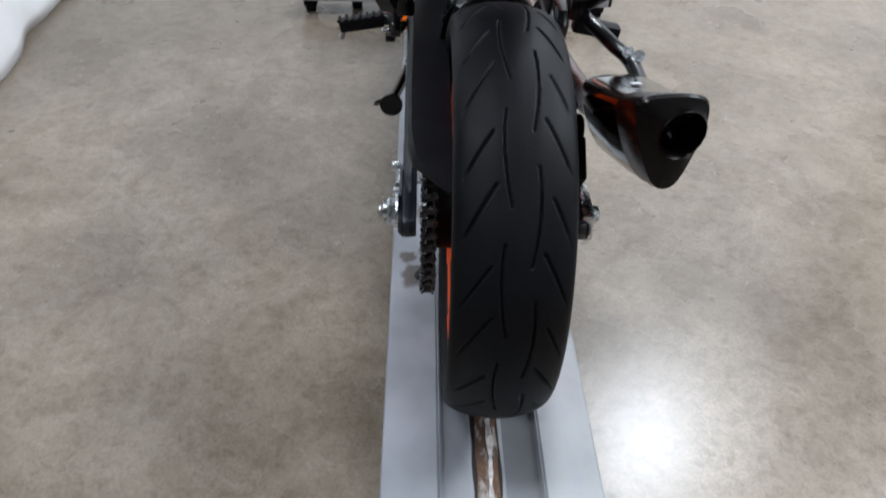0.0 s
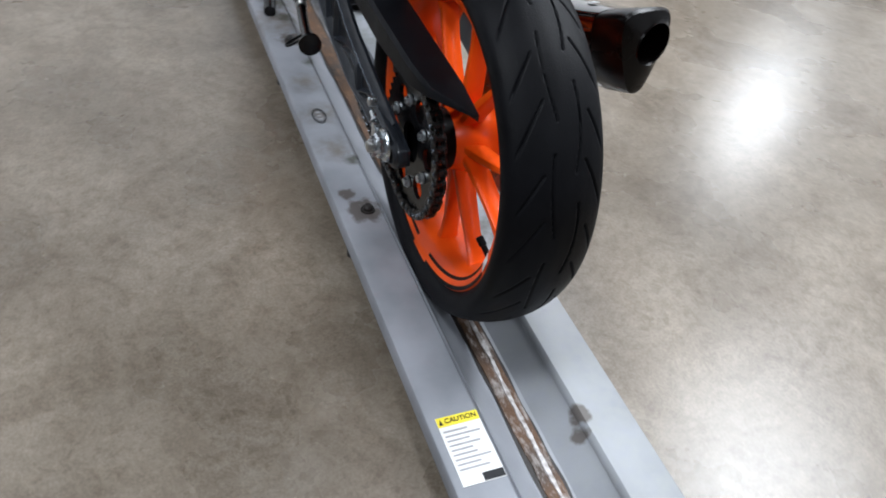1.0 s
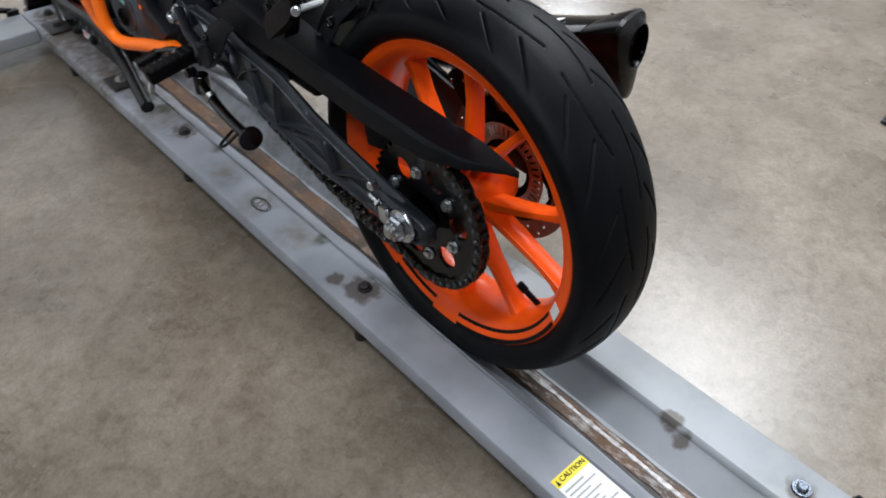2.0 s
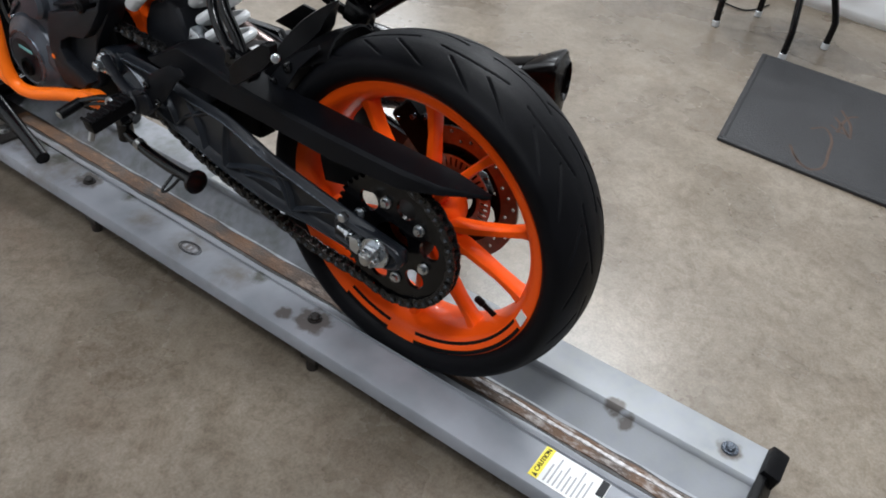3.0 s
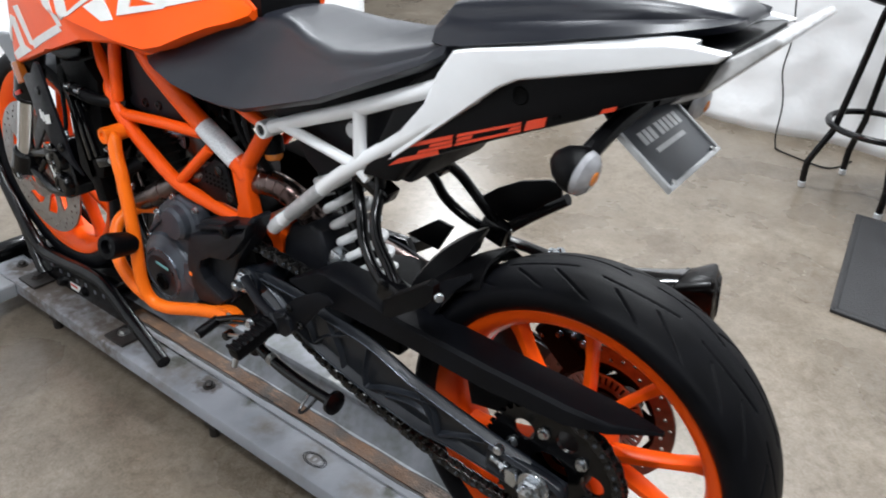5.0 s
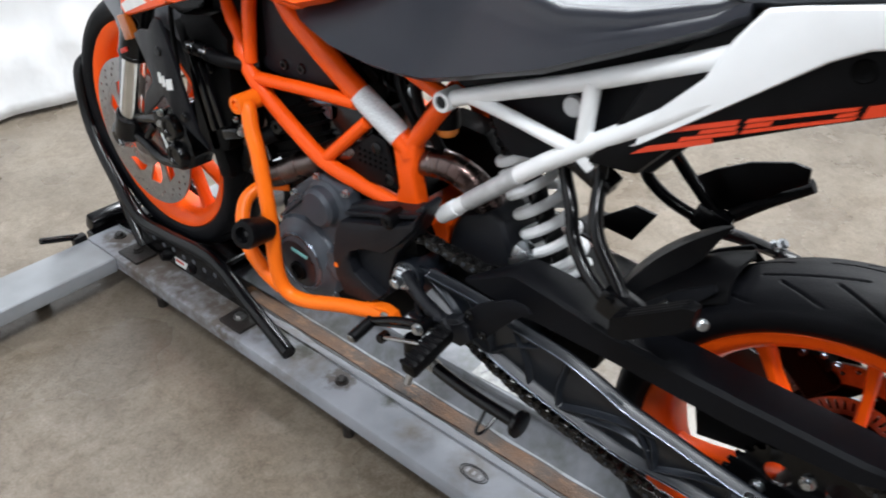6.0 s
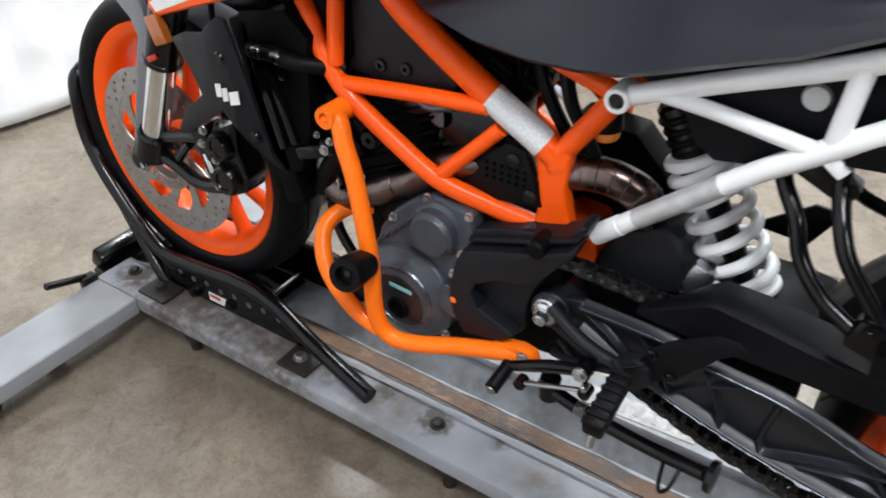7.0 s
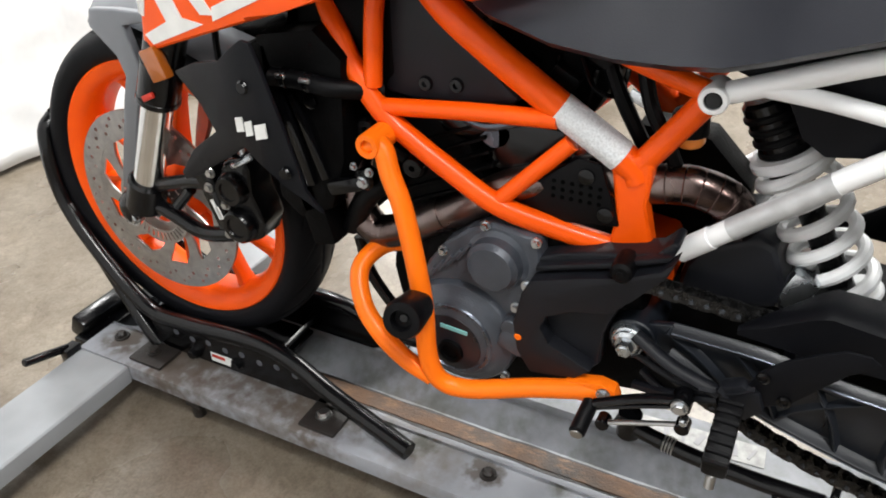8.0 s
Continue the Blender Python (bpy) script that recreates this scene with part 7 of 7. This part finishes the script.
    for dz in (0.0, 0.011):
        part("caliper_mark", box((-0.1312, 1.147 - 0.45 * dz, 0.482 - 0.4 * dz), (0.0008, 0.0055, 0.03 - dz), (-20, 0, 0), 0), PAPER, cal, "plain white print")
    for y, z in ((1.146, 0.536), (1.154, 0.513), (1.134, 0.446), (1.12, 0.443), (1.13, 0.492)):
        part("caliper_bolt", hexbolt((-0.128, y, z), (-1, 0, 0), 0.0052, 0.006), STEEL, cal)
    part("brake_pad", plate([(1.19, 0.5), (1.165, 0.52), (1.14, 0.5), (1.16, 0.44), (1.19, 0.435)], -0.078, -0.073, 0.001), DISC, cal, "bare steel brake pad backing")
    part("bleed_screw", join(rod((-0.112, 1.1, 0.56), (-0.112, 1.1, 0.577), 0.004, 10), tube([(-0.112, 1.12, 0.552), (-0.13, 1.1, 0.556), (-0.125, 1.075, 0.57)], 0.0035, 8)), ZINC, cal)
    part("brake_hose", tube([(-0.105, 1.16, 0.51), (-0.12, 1.13, 0.53), (-0.1, 1.12, 0.58), (-0.08, 1.14, 0.7), (-0.06, 1.13, 0.83)], 0.0045, 8), PLASTIC, bike)
    # front mudguard with its struts
    rings = []
    for k in range(15):
        a = 74 + (136 - 74) * k / 14
        w = 0.066 - 0.02 * abs(k / 14 - 0.5) * 2
        ring = []
        for j in range(9):
            f = -1 + 2 * j / 8
            ring.append(yz(FW, 0.307 - 0.03 * abs(f) ** 2.2, a, f * w))
        for j in range(9):
            f = 1 - 2 * j / 8
            ring.append(yz(FW, 0.304 - 0.03 * abs(f) ** 2.2, a, f * w))
        rings.append(ring)
    part("front_mudguard", loft(rings), GREYPAINT, bike, "charcoal front mudguard", 50)
    strut = plate([(1.36, 0.693), (1.352, 0.718), (1.3, 0.722), (1.2, 0.722), (1.2, 0.7), (1.257, 0.708), (1.293, 0.7), (1.281, 0.645), (1.291, 0.615), (1.32, 0.545), (1.341, 0.485), (1.364, 0.444), (1.384, 0.44), (1.373, 0.475), (1.328, 0.596), (1.313, 0.63), (1.321, 0.657)], -0.086, -0.072, 0.004, None, 3)
    for f in (False, True):
        part("mudguard_strut", mirrored(strut) if f else strut.copy(), GREYPAINT, bike, "charcoal mudguard strut")
    strut.free()
    # rear indicators and plate
    part("plate_carrier", join(tube([(0, 0.05, 0.885), (0, 0.024, 0.848), (0, -0.018, 0.822)], 0.022, 12, 6, 0.5), tube([(-0.01, -0.01, 0.872), (-0.08, -0.008, 0.862), (-0.14, -0.006, 0.842)], 0.0105, 10), tube([(0.01, -0.01, 0.872), (0.08, -0.008, 0.862), (0.14, -0.006, 0.842)], 0.0105, 10)), PLASTIC, bike, "black plate carrier")
    for s in (-1, 1):
        o, d = (s * 0.156, -0.008, 0.836), (s * 0.02, -1, -0.22)
        ind = part("indicator", spin([(0, -0.03), (0.009, -0.0275), (0.018, -0.019), (0.024, -0.007), (0.0255, 0.002), (0.025, 0.006), (0, 0.006)], o, d, 36), PLASTIC, bike, "black teardrop indicator with clear lens")
        part("lens", spin([(0.025, 0.0065), (0.0235, 0.013), (0.0165, 0.019), (0, 0.0215)], o, d, 36), CLEARLENS, ind, "clear ribbed lens")
        part("bulb_cover", spin([(0.009, 0.0175), (0.0075, 0.0215), (0, 0.024)], o, d, 20), AMBERLENS, ind, "amber bulb")
    tilt = pose(0.006, -0.036, 0.832, 35, 2, 3)
    fr = box((0, 0, 0), (0.17, 0.094, 0.004), bevel=0.0015)
    for v in fr.verts:
        v.co = tilt @ v.co
    np_ = part("registration_plate", fr, PLATEGREY, bike, "dark grey dealer plate in a light frame")
    frame_b = join(*[box(c_, s_, bevel=0.001) for c_, s_ in (((0, 0.047, 0.001), (0.178, 0.006, 0.007)), ((0, -0.047, 0.001), (0.178, 0.006, 0.007)), ((-0.086, 0, 0.001), (0.006, 0.098, 0.007)), ((0.086, 0, 0.001), (0.006, 0.098, 0.007)))])
    screws = [("plate_screw", rod((x_, y_, 0.002), (x_, y_, 0.005), 0.0045, 12), STEEL, "") for x_, y_ in ((-0.07, 0.044), (0.07, 0.044), (-0.07, -0.044), (0.07, -0.044))]
    for nm, bm_, mt_, lb_ in [("plate_frame", frame_b, SLEEVE, "light grey plate frame")] + screws:
        for v in bm_.verts:
            v.co = tilt @ v.co
        part(nm, bm_, mt_, np_, lb_)
    for c_, s_ in [((-0.052 + 0.0145 * k + (0.007 if k > 2 else 0), 0.014), (0.011, 0.017)) for k in range(8)] + [((0, -0.006), (0.09, 0.006))]:
        bar = box((*c_, 0.0024), (*s_, 0.001), bevel=0)
        for v in bar.verts:
            v.co = tilt @ v.co
        part("plate_bar", bar, SLEEVE, np_)


build_rear_wheel()
build_front_wheel()
build_chain()
build_swingarm()
build_hugger()
build_frame()
build_crash_bars()
build_engine()
build_shock()
build_footrests()
build_muffler()
build_body()
